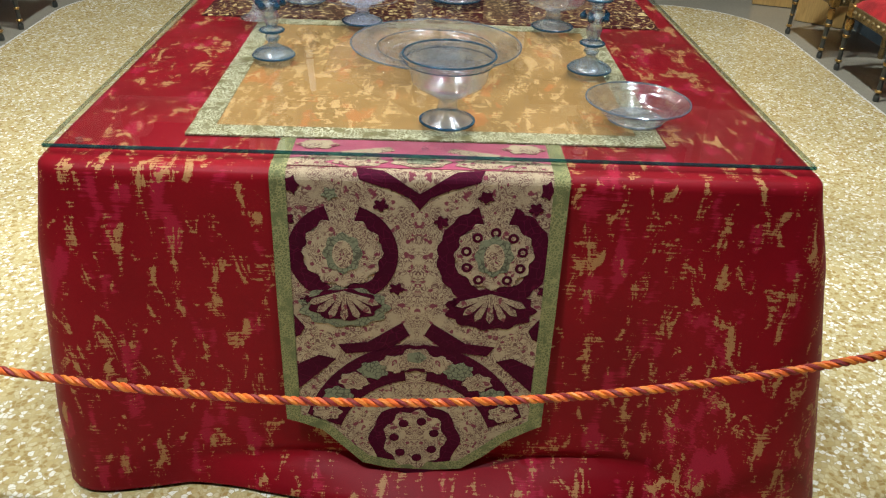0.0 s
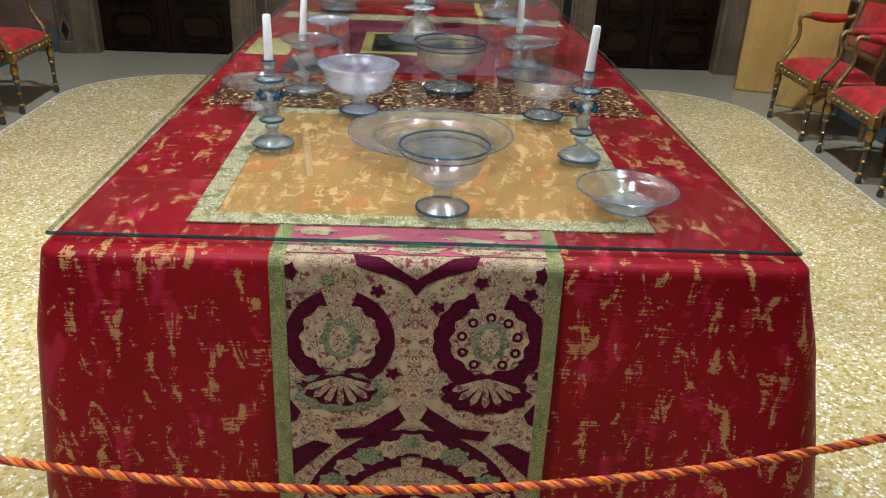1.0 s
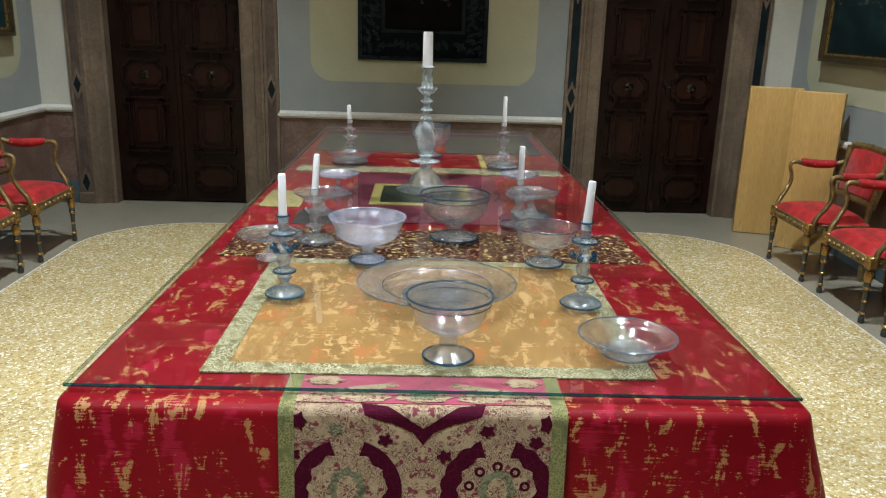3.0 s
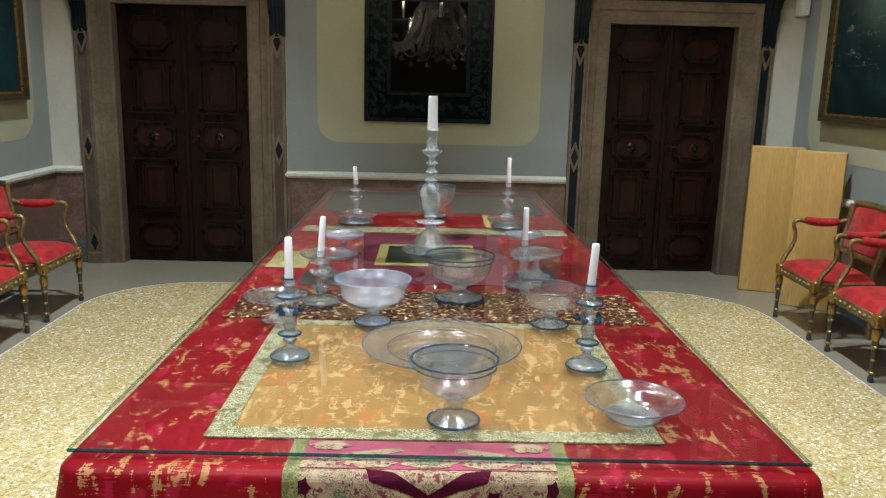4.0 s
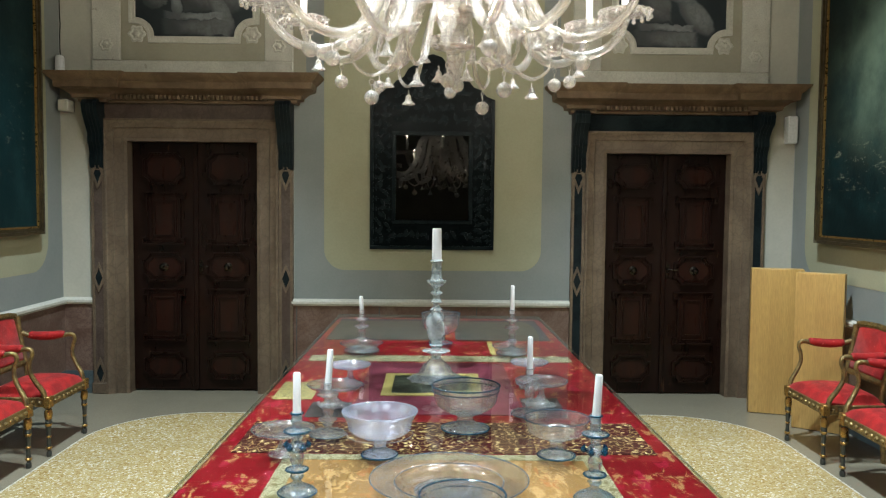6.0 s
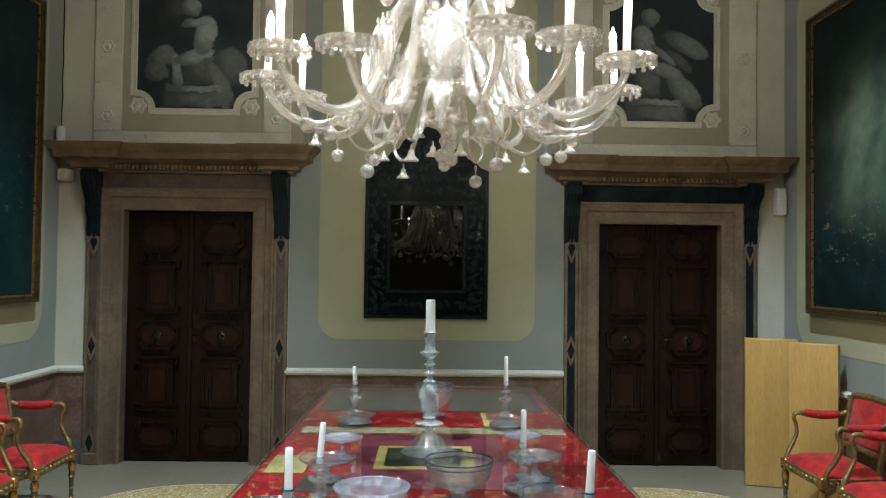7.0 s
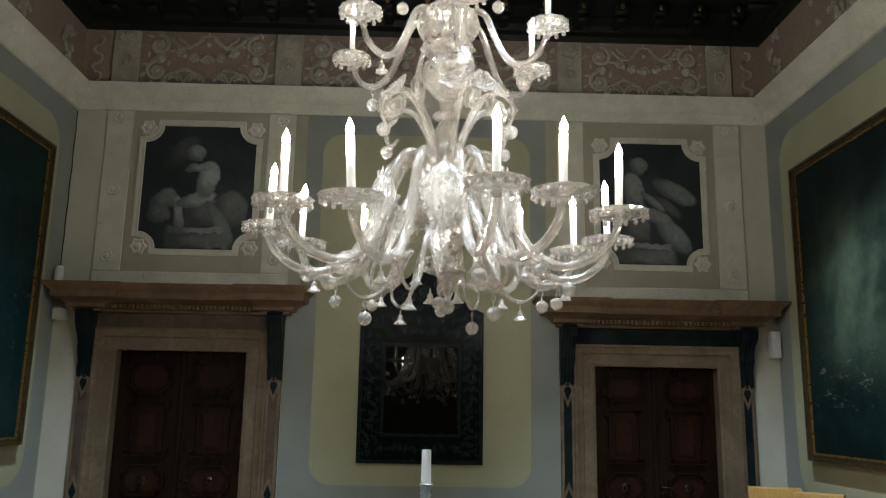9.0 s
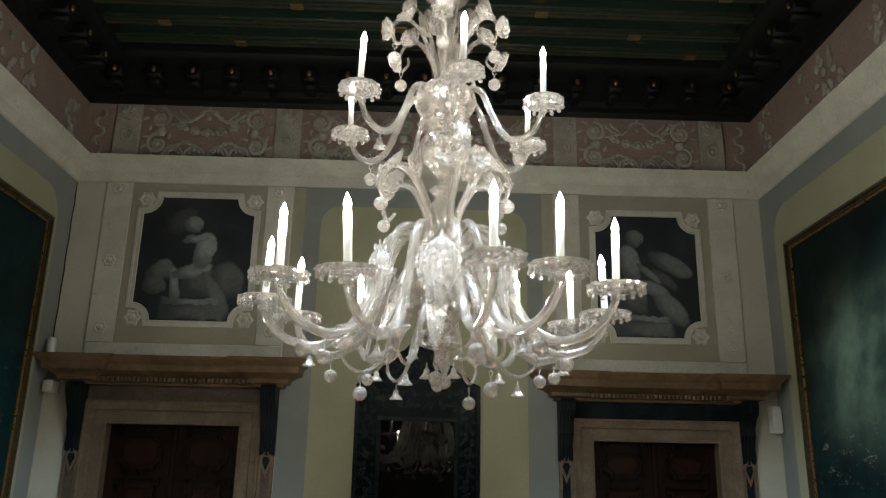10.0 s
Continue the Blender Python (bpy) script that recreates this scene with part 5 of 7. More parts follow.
def armchair():
    """Front legs at y = 0, back at y = 0.5, facing -y."""
    root = thing("armchair", "gilded wooden armchair with red velvet upholstery against the wall", "armchair", group="armchairs along the walls")
    w = 0.25
    for s in (-1, 1):
        b = Build()
        b.at(s * w, 0.0, 0)
        b.lathe(curve([(0.018, 0.0), (0.020, 0.012), (0.018, 0.03), (0.012, 0.036), (0.015, 0.05), (0.022, 0.055), (0.016, 0.062), (0.015, 0.12), (0.019, 0.19), (0.024, 0.215), (0.021, 0.225), (0.027, 0.26), (0.026, 0.285), (0.018, 0.295), (0.022, 0.31)], 3), 14)
        leg = part("front_leg", b, LEG_PAINT, root)
        for z, r, h in ((0.055, 0.0225, 0.008), (0.125, 0.0185, 0.007), (0.20, 0.025, 0.01), (0.265, 0.0285, 0.03)):
            b = Build()
            b.at(s * w, 0.0, 0)
            b.lathe([(r * 0.8, z - h), (r, z - h * 0.5), (r, z + h * 0.5), (r * 0.8, z + h)], 14)
            part("gilt_ring", b, GILT_BRIGHT, leg)
        b = Build()
        b.box(s * w - 0.028, s * w + 0.028, -0.028, 0.03, 0.305, 0.375, 0.005)
        block = part("corner_block", b, GILT_BRIGHT, root)
        b = Build()
        b.xf = pose(s * w, -0.028, 0.34, 90)
        b.lathe([(0.017, 0), (0.017, 0.004), (0.010, 0.008), (0.004, 0.011)], 12)
        part("rosette", b, GILT_BRIGHT, block)
        b = Build()
        b.tube(curve([(s * 0.225, 0.50, 0.0), (s * 0.225, 0.485, 0.15), (s * 0.222, 0.465, 0.33), (s * 0.222, 0.475, 0.45), (s * 0.225, 0.53, 0.68), (s * 0.228, 0.55, 0.80)], 5), 0.021, 8)
        part("back_post", b, GILT, root)
        # arm: S-shaped support, knuckle and rail
        b = Build()
        pts = [(s * 0.262, 0.015, 0.36), (s * 0.268, 0.03, 0.41), (s * 0.278, 0.075, 0.465), (s * 0.285, 0.115, 0.53), (s * 0.287, 0.115, 0.59), (s * 0.286, 0.095, 0.635), (s * 0.284, 0.105, 0.665), (s * 0.280, 0.15, 0.672), (s * 0.268, 0.25, 0.655), (s * 0.25, 0.40, 0.655), (s * 0.235, 0.515, 0.685)]
        b.tube(curve(pts, 5), [0.019 - 0.004 * math.sin(math.pi * k / 50) for k in range(51)], 10)
        arm = part("arm", b, GILT, root)
        b = Build()
        pad = curve([(s * 0.277, 0.175, 0.678), (s * 0.268, 0.25, 0.668), (s * 0.258, 0.33, 0.664), (s * 0.247, 0.42, 0.668), (s * 0.242, 0.46, 0.676)], 5)
        b.tube(pad, [0.014 + 0.016 * math.sin(math.pi * min(1, max(0, k / (len(pad) - 1)))) ** 0.4 for k in range(len(pad))], 12)
        part("arm_pad", b, RED_VELVET, arm, "red velvet arm pad")
    # seat rails with a row of carved beads
    for name, x0, x1, y0, y1 in (("front_rail", -w + 0.028, w - 0.028, -0.02, 0.02), ("back_rail", -0.21, 0.21, 0.455, 0.49), ("side_rail", -w - 0.014, -w + 0.02, 0.03, 0.46), ("side_rail", w - 0.02, w + 0.014, 0.03, 0.46)):
        b = Build()
        b.box(x0, x1, y0, y1, 0.31, 0.37, 0.006)
        rail = part(name, b, GILT, root)
        n = 8 if name != "back_rail" else 0
        for k in range(n):
            b = Build()
            q = (k + 0.5) / n
            if name == "front_rail":
                b.ball(x0 + (x1 - x0) * q, y0 - 0.001, 0.34, 0.016, 8, 5, 0.8)
            else:
                b.ball(x0 - 0.001 if x0 < 0 else x1 + 0.001, y0 + (y1 - y0) * q, 0.34, 0.016, 8, 5, 0.8)
            part("carved_bead", b, GILT, rail)
    b = Build()
    grid, verts, faces = 14, [], []
    for j in range(grid + 1):
        for i in range(grid + 1):
            u, v = i / grid * 2 - 1, j / grid * 2 - 1
            e = (1 - abs(u) ** 6) * (1 - abs(v) ** 6)
            verts.append((u * (w + 0.006), 0.235 + v * 0.245, 0.368 + 0.052 * e ** 0.5 + 0.022 * (1 - u * u) * (1 - v * v)))
    n = (grid + 1) ** 2
    for j in range(grid):
        for i in range(grid):
            a = j * (grid + 1) + i
            faces.append((a, a + 1, a + grid + 2, a + grid + 1))
    b.add(verts, faces)
    b.box(-w - 0.004, w + 0.004, -0.008, 0.478, 0.362, 0.37, 0.002)
    part("seat", b, RED_VELVET, root, "red velvet seat cushion", 60)
    # back: gilt frame with a bowed top rail, velvet panel inside
    tilt = pose(0, 0.485, 0.47, -17)
    b = Build()
    b.xf = tilt @ Matrix(((1, 0, 0, 0), (0, 0, -1, 0), (0, 1, 0, 0), (0, 0, 0, 1)))
    outer = [(-0.245, 0.0), (0.245, 0.0), (0.25, 0.355), (0.17, 0.372), (0.0, 0.38), (-0.17, 0.372), (-0.25, 0.355)]
    b.ring(outer, grow(outer, -0.038), -0.018, 0.018)
    b.ring(grow(outer, -0.012), grow(outer, -0.026), 0.018, 0.026)
    part("back_frame", b, GILT, root)
    b = Build()
    b.xf = tilt @ Matrix(((1, 0, 0, 0), (0, 0, -1, 0), (0, 1, 0, 0), (0, 0, 0, 1)))
    inn = grow(outer, -0.036)
    c = (0, 0.19)
    shrink = [(c[0] + (u - c[0]) * 0.86, c[1] + (v - c[1]) * 0.86) for u, v in inn]
    b.add([(u, v, 0.006) for u, v in inn] + [(u, v, 0.03) for u, v in shrink] + [(u, v, -0.016) for u, v in inn], [tuple(range(7, 14)), tuple(range(14, 21))[::-1]] + [(i, (i + 1) % 7, 7 + (i + 1) % 7, 7 + i) for i in range(7)] + [(14 + i, 14 + (i + 1) % 7, (i + 1) % 7, i) for i in range(7)])
    part("backrest", b, RED_VELVET, root, "red velvet back panel", 60)
    return root


chair = armchair()
chair.matrix_basis = pose(2.43, 5.01, 0.0, 0, 0, -90) @ Matrix.Diagonal((1, 0.78, 1, 1))
for x, y, turn in ((2.437, 4.295, -91), (2.455, 3.60, -89), (-2.335, 5.075, 90), (-2.345, 4.355, 91)):
    copy_thing(chair, pose(x, y, 0.0, 0, 0, turn))

# ---- pale wooden plinths ----
BAMBOO = surface("pale_bamboo_board", (0.60, 0.38, 0.125), (0.52, 0.32, 0.10), 0.4, scale=2.2, fine=24, bump=0.1, stretch=(5, 5, 0.55), wear_glint=(0.44, 0.26, 0.08), wear_glint_at=0.6)


def plinth(label, x, y, turn, w, d, h):
    root = thing("wooden_plinth", label, "plinth", pose(x, y, 0, 0, 0, turn), "wooden plinths")
    for name, box in (("front_board", (0, w, 0, 0.02, 0.004, h)), ("side_board", (0.0, 0.02, 0.0215, d, 0.004, h - 0.012)), ("side_board", (w - 0.02, w, 0.0215, d, 0.004, h - 0.012)), ("top_board", (0.0, w, 0.0215, d, h - 0.011, h + 0.002))):
        b = Build()
        b.box(*box, 0.0025)
        part(name, b, BAMBOO, root)
    return root


plinth("pale bamboo plinth standing in the corner by the door", 2.447, 5.985, -17, 0.37, 0.12, 1.108)
plinth("narrow pale bamboo plinth leaning before another", 2.60, 5.58, -36, 0.315, 0.085, 1.115)

# ---- side-wall paintings ----
SEA = canvas("dark_sea_painting", (0.003, 0.009, 0.010), (0.008, 0.024, 0.024), (0.095, 0.130, 0.090), (5.15, 2.5), (1.0, 0.85), (1.85, 0.40, (0.17, 0.165, 0.115)), 2.0)
WOOD_SCENE = canvas("dark_wood_painting", (0.004, 0.016, 0.018), (0.010, 0.032, 0.034), (0.03, 0.06, 0.06), (4.6, 2.9), (0.9, 0.9), (2.2, 0.6, (0.10, 0.11, 0.09)), 5.0)


FRAME_DARK = surface("darkened_gilding", (0.085, 0.062, 0.026), (0.045, 0.034, 0.018), 0.42, metal=0.4, scale=14, fine=120, bump=0.3, wear_glint=(0.16, 0.11, 0.045), wear_glint_at=0.6)


def painting(face, y0, y1, z0, z1, material, label):
    root = thing("painting", label, "painting")
    o = [(y0, z0), (y1, z0), (y1, z1), (y0, z1)]
    b = Build()
    b.xf = face
    b.prism(grow(o, -0.05), 0.006, 0.04)
    part("canvas", b, material, root)
    b = Build()
    b.xf = face
    b.ring(o, grow(o, -0.022), 0.0, 0.075)
    b.ring(grow(o, -0.0225), grow(o, -0.045), 0.0, 0.06)
    frame_ = part("frame", b, FRAME_DARK, root, "narrow darkened gilt frame")
    b = Build()
    b.xf = face
    b.ring(grow(o, -0.0455), grow(o, -0.058), 0.03, 0.052)
    part("slip", b, GILT_BRIGHT, frame_, "bright gilt inner slip")
    return root


painting(west_face, 3.2, 6.06, 1.325, 3.64, WOOD_SCENE, "large dark oil painting in a narrow gilt frame")
painting(east_face, 3.1, 5.96, 1.31, 3.55, SEA, "large dark greenish oil painting in a gilt frame")

# ---- Venetian mirror ----
def mirror_glass(name, tint, rough):
    m, t, s = tree(name)
    v = coords(t)
    put(t, s, "Base Color", blend(t, step(t, noise_tex(t, v, 6, 6), 0.35, 0.7), tint, [x * 0.55 for x in tint]))
    put(t, s, "Metallic", 1.0)
    put(t, s, "Roughness", step(t, noise_tex(t, v, 9, 5), 0.3, 0.7, rough * 0.6, rough * 1.6))
    return m


PLATE = mirror_glass("aged_mirror", (0.030, 0.029, 0.026), 0.012)
DARK_PLATE = surface("dark_mirror_border", (0.0045, 0.0075, 0.0085), (0.0025, 0.0045, 0.005), 0.3, scale=7, fine=40, bump=0.03, shine=0.03)
ETCHED = surface("etched_dark_glass", (0.016, 0.023, 0.026), (0.006, 0.010, 0.012), 0.3, scale=14, fine=50, bump=0.1, shine=0.05)
venice = thing("wall_mirror", "dark aged mirror with etched glass border and crest", "mirror")
MW = on_end_wall(NORTH - 0.004)
crest = [(-0.5, 1.205), (0.512, 1.203), (0.512, 2.42), (0.44, 2.45), (0.40, 2.50), (0.34, 2.52), (0.30, 2.57), (0.24, 2.60), (0.20, 2.67), (0.12, 2.71), (0.08, 2.76), (0.006, 2.785), (-0.07, 2.76), (-0.11, 2.71), (-0.19, 2.67), (-0.23, 2.60), (-0.29, 2.57), (-0.33, 2.52), (-0.39, 2.50), (-0.43, 2.45), (-0.5, 2.42)]
b = Build()
b.xf = MW
b.prism(crest, 0.0, 0.03)
part("back_board", b, DARK_PLATE, venice)
b = Build()
b.xf = MW
b.xf = MW @ pose(0, 2.13, 0.030, -2.6)
b.prism([(-0.285, -0.68), (0.30, -0.68), (0.30, 0.0), (-0.285, 0.0)], 0.0, 0.006)
part("mirror_plate", b, PLATE, venice, "aged silvered plate")
for box in ((-0.32, 0.335, 1.415, 1.445), (-0.32, 0.335, 2.135, 2.165), (-0.32, -0.29, 1.447, 2.133), (0.305, 0.335, 1.447, 2.133), (-0.497, 0.509, 1.207, 1.235), (-0.497, -0.47, 1.237, 2.41), (0.482, 0.509, 1.237, 2.41)):
    b = Build()
    b.xf = MW
    b.box(box[0], box[1], box[2], box[3], 0.028, 0.044, 0.004)
    part("glass_bar", b, ETCHED, venice)
b = Build()
b.prism([(-0.019, -0.006), (-0.006, -0.006), (-0.006, -0.019), (0.006, -0.019), (0.006, -0.006), (0.019, -0.006), (0.019, 0.006), (0.006, 0.006), (0.006, 0.019), (-0.006, 0.019), (-0.006, 0.006), (-0.019, 0.006)], 0, 0.006)
cross_mesh = mesh_of("etched_cross", b, ETCHED)
for x in (-0.45, -0.345, 0.36, 0.46):
    for z in np.arange(1.28, 2.40, 0.085):
        ob = new("etched_cross", cross_mesh)
        ob.parent = venice
        ob.matrix_basis = MW @ pose(x, z, 0.029)
rng = random.Random(7)


def leaf_outline(n=7):
    return [(0.5 * math.sin(math.pi * i / n) * 0.5, i / n) for i in range(n + 1)] + [(-0.5 * math.sin(math.pi * i / n) * 0.5, i / n) for i in range(n - 1, 0, -1)]


spots_ = [(x, z) for x in (-0.395, 0.41) for z in np.arange(1.30, 2.42, 0.062)] + [(x, z) for x in np.arange(-0.3, 0.33, 0.062) for z in (1.32, 2.26, 2.36)] + [(x, 2.46 + 0.06 * k) for k in range(4) for x in np.arange(-0.3 + 0.065 * k, 0.31 - 0.065 * k, 0.065)]
b = Build()
b.prism([(u * 0.06, v * 0.07 - 0.035) for u, v in leaf_outline()], 0, 0.007)
leaf_mesh = mesh_of("etched_leaf", b, ETCHED)
for x, z in spots_:
    for k in range(2):
        ob = new("etched_leaf", leaf_mesh)
        ob.parent = venice
        ob.matrix_basis = MW @ pose(x + rng.uniform(-0.035, 0.035), z + rng.uniform(-0.02, 0.02), 0.029, rng.uniform(-8, 8), rng.uniform(-8, 8), rng.uniform(0, 360))

# ---- stucco overdoors ----
def rosette_mesh(material):
    b = Build()
    b.lathe(curve([(0.052, 0.0), (0.054, 0.006), (0.040, 0.012), (0.034, 0.006), (0.022, 0.008), (0.018, 0.020), (0.008, 0.024), (0.001, 0.024)], 3), 24, ribbed(6, 0.14))
    return mesh_of("stucco_rosette", b, material)


ROSETTE, ROSETTE_OLD = rosette_mesh(STUCCO), rosette_mesh(FRIEZE_STUCCO)


def grisaille(cx, cz, w, h, shapes):
    """A dark ground with plain rounded pale shapes, each shaded from one side, as an old painting in greys."""
    m, t, s = tree("grisaille_painting")
    v = coords(t)
    fine = noise_tex(t, v, 22, 5, 0.65, 0.4)
    split = t.nodes.new("ShaderNodeSeparateXYZ")
    t.links.new(v, split.inputs[0])
    jig = calc(t, "MULTIPLY", calc(t, "SUBTRACT", noise_tex(t, v, 11, 4, 0.6), 0.5), 0.07)
    px = calc(t, "ADD", calc(t, "DIVIDE", calc(t, "SUBTRACT", split.outputs[0], cx), w), jig)
    pz = calc(t, "SUBTRACT", calc(t, "DIVIDE", calc(t, "SUBTRACT", split.outputs[2], cz), h), jig)
    colour = blend(t, step(t, noise_tex(t, v, 3, 5), 0.35, 0.7), (0.008, 0.014, 0.018), (0.019, 0.029, 0.034))
    for u0, v0, ru, rv, turn, tone in shapes:
        tone *= 1.2
        c, q = math.cos(radians(turn or 0)), math.sin(radians(turn or 0))
        du, dv = calc(t, "SUBTRACT", px, u0), calc(t, "SUBTRACT", pz, v0)
        a = calc(t, "DIVIDE", calc(t, "ADD", calc(t, "MULTIPLY", du, c), calc(t, "MULTIPLY", dv, q)), ru)
        b2 = calc(t, "DIVIDE", calc(t, "SUBTRACT", calc(t, "MULTIPLY", dv, c), calc(t, "MULTIPLY", du, q)), rv)
        if turn is None:
            far = calc(t, "MAXIMUM", calc(t, "ABSOLUTE", a), calc(t, "ABSOLUTE", b2))
        else:
            far = calc(t, "SQRT", calc(t, "ADD", calc(t, "MULTIPLY", a, a), calc(t, "MULTIPLY", b2, b2)))
        paint = blend(t, step(t, calc(t, "SUBTRACT", far, calc(t, "DIVIDE", calc(t, "ADD", du, dv), ru + rv)), 0.1, 1.3), [tone * k for k in (0.92, 1.0, 1.02)], [tone * k for k in (0.31, 0.36, 0.39)])
        paint = blend(t, step(t, fine, 0.35, 0.7, 0, 0.5), paint, [tone * 0.4] * 3)
        colour = blend(t, step(t, far, 0.82, 1.05, 1, 0), colour, paint)
    put(t, s, "Base Color", colour), put(t, s, "Roughness", 0.6)
    relief(t, s, fine, 0.15, 0.004)
    return m


# plain shapes of the two pictures: place, half sizes, turn and tone, in parts of the picture's width and height
PICTURES = (
    ((-0.18, 0.28, 0.20, 0.09, 40, 0.05), (-0.30, -0.10, 0.13, 0.09, 20, 0.13), (-0.34, -0.22, 0.11, 0.08, 0, 0.10), (0.06, -0.20, 0.17, 0.11, None, 0.10), (0.30, -0.18, 0.16, 0.16, -50, 0.11), (0.22, -0.30, 0.07, 0.20, 35, 0.15), (0.02, -0.43, 0.30, 0.06, None, 0.12), (0.0, -0.345, 0.26, 0.028, None, 0.20), (-0.16, -0.22, 0.05, 0.16, 8, 0.22), (-0.02, -0.10, 0.20, 0.06, 12, 0.24), (0.08, 0.06, 0.10, 0.16, -18, 0.28), (0.0, 0.16, 0.14, 0.04, 8, 0.22), (-0.04, 0.28, 0.09, 0.075, 0, 0.19)),
    ((0.24, 0.10, 0.24, 0.08, -22, 0.15), (0.16, -0.02, 0.16, 0.05, -30, 0.08), (-0.14, -0.20, 0.14, 0.11, None, 0.10), (0.22, -0.26, 0.22, 0.10, -38, 0.17), (-0.06, -0.43, 0.30, 0.06, None, 0.12), (-0.06, -0.345, 0.26, 0.028, None, 0.19), (0.02, -0.10, 0.20, 0.06, -12, 0.18), (-0.16, 0.10, 0.11, 0.17, 14, 0.20), (0.02, 0.02, 0.15, 0.035, -34, 0.18), (-0.10, 0.31, 0.09, 0.075, 0, 0.16)),
)


def overdoor(cx0, cx1, z0, z1, p0, p1, label, flip):
    """A scooped-corner picture in a stucco frame, on a taupe ground between two pilaster strips."""
    root = thing("overdoor_panel", label, "wall panel", kind="structure")
    W = on_end_wall(NORTH)
    low = z0 - 0.19
    b = Build()
    b.xf = W
    b.prism([(p0 + 0.23, low), (p1 - 0.23, low), (p1 - 0.23, 4.115), (p0 + 0.23, 4.115)], 0, 0.006)
    part("ground", b, TAUPE, root, "taupe plaster ground")
    for x0, x1 in ((p0, p0 + 0.228), (p1 - 0.228, p1)):
        b = Build()
        b.xf = W
        b.box(x0, x1, low, 4.115, 0, 0.022, 0.006)
        pil = part("pilaster_strip", b, STUCCO, root, "white stucco pilaster strip")
        for z in (low + 0.12, (low + 4.1) / 2, 4.05):
            ob = new("stucco_rosette", ROSETTE)
            ob.parent = pil
            ob.matrix_basis = W @ pose((x0 + x1) / 2, z, 0.022)
    b = Build()
    b.xf = W
    b.box(p0, p1, low - 0.10, low - 0.002, 0, 0.026, 0.006)
    part("sill_band", b, STUCCO, root)
    shape = cut_rect(cx0, cx1, z0, z1, 0.15, 8)
    b = Build()
    b.xf = W
    b.ring(grow(shape, 0.05), grow(shape, 0.03), 0.0, 0.03)
    b.ring(grow(shape, 0.031), grow(shape, 0.012), 0.0, 0.022)
    b.ring(grow(shape, 0.0125), shape, 0.0, 0.034)
    part("moulding", b, STUCCO, root, "white stucco moulding")
    b = Build()
    b.xf = W
    b.prism(grow(shape, 0.002), 0.004, 0.012)
    part("painted_field", b, grisaille((cx0 + cx1) / 2, (z0 + z1) / 2, cx1 - cx0, z1 - z0, PICTURES[1 if flip else 0]), root, "dark grey painted field")
    for x in (cx0 + 0.01, cx1 - 0.01):
        for z in (z0 + 0.02, z1 - 0.02):
            ob = new("stucco_rosette", ROSETTE)
            ob.parent = root
            ob.matrix_basis = W @ pose(x, z, 0.008) @ Matrix.Diagonal((1.25, 1.25, 1, 1))
    return root


overdoor(-2.39, -1.445, 2.905, 3.985, -2.74, -1.125, "stucco-framed grey painted panel above the door", False)
overdoor(1.50, 2.375, 2.855, 3.925, 1.14, 2.735, "stucco-framed grey painted panel above the door", True)
for x in (-1.0, 1.02):
    wall_plate("wall_paint_band", [(x - 0.12 if x < 0 else x + 0.02, 2.62), (x - 0.02 if x < 0 else x + 0.12, 2.62), (x - 0.02 if x < 0 else x + 0.12, 4.11), (x - 0.12 if x < 0 else x + 0.02, 4.11)], TAUPE, 0.002, 0.004, "taupe painted band beside the panel")

# ---- frieze ornaments ----
def spiral(cx, cz, r, turns, a0, n=26):
    return [(cx + r * (1 - 0.8 * i / n) * math.cos(a0 + turns * 2 * math.pi * i / n), cz + r * (1 - 0.8 * i / n) * math.sin(a0 + turns * 2 * math.pi * i / n), 0) for i in range(n + 1)]


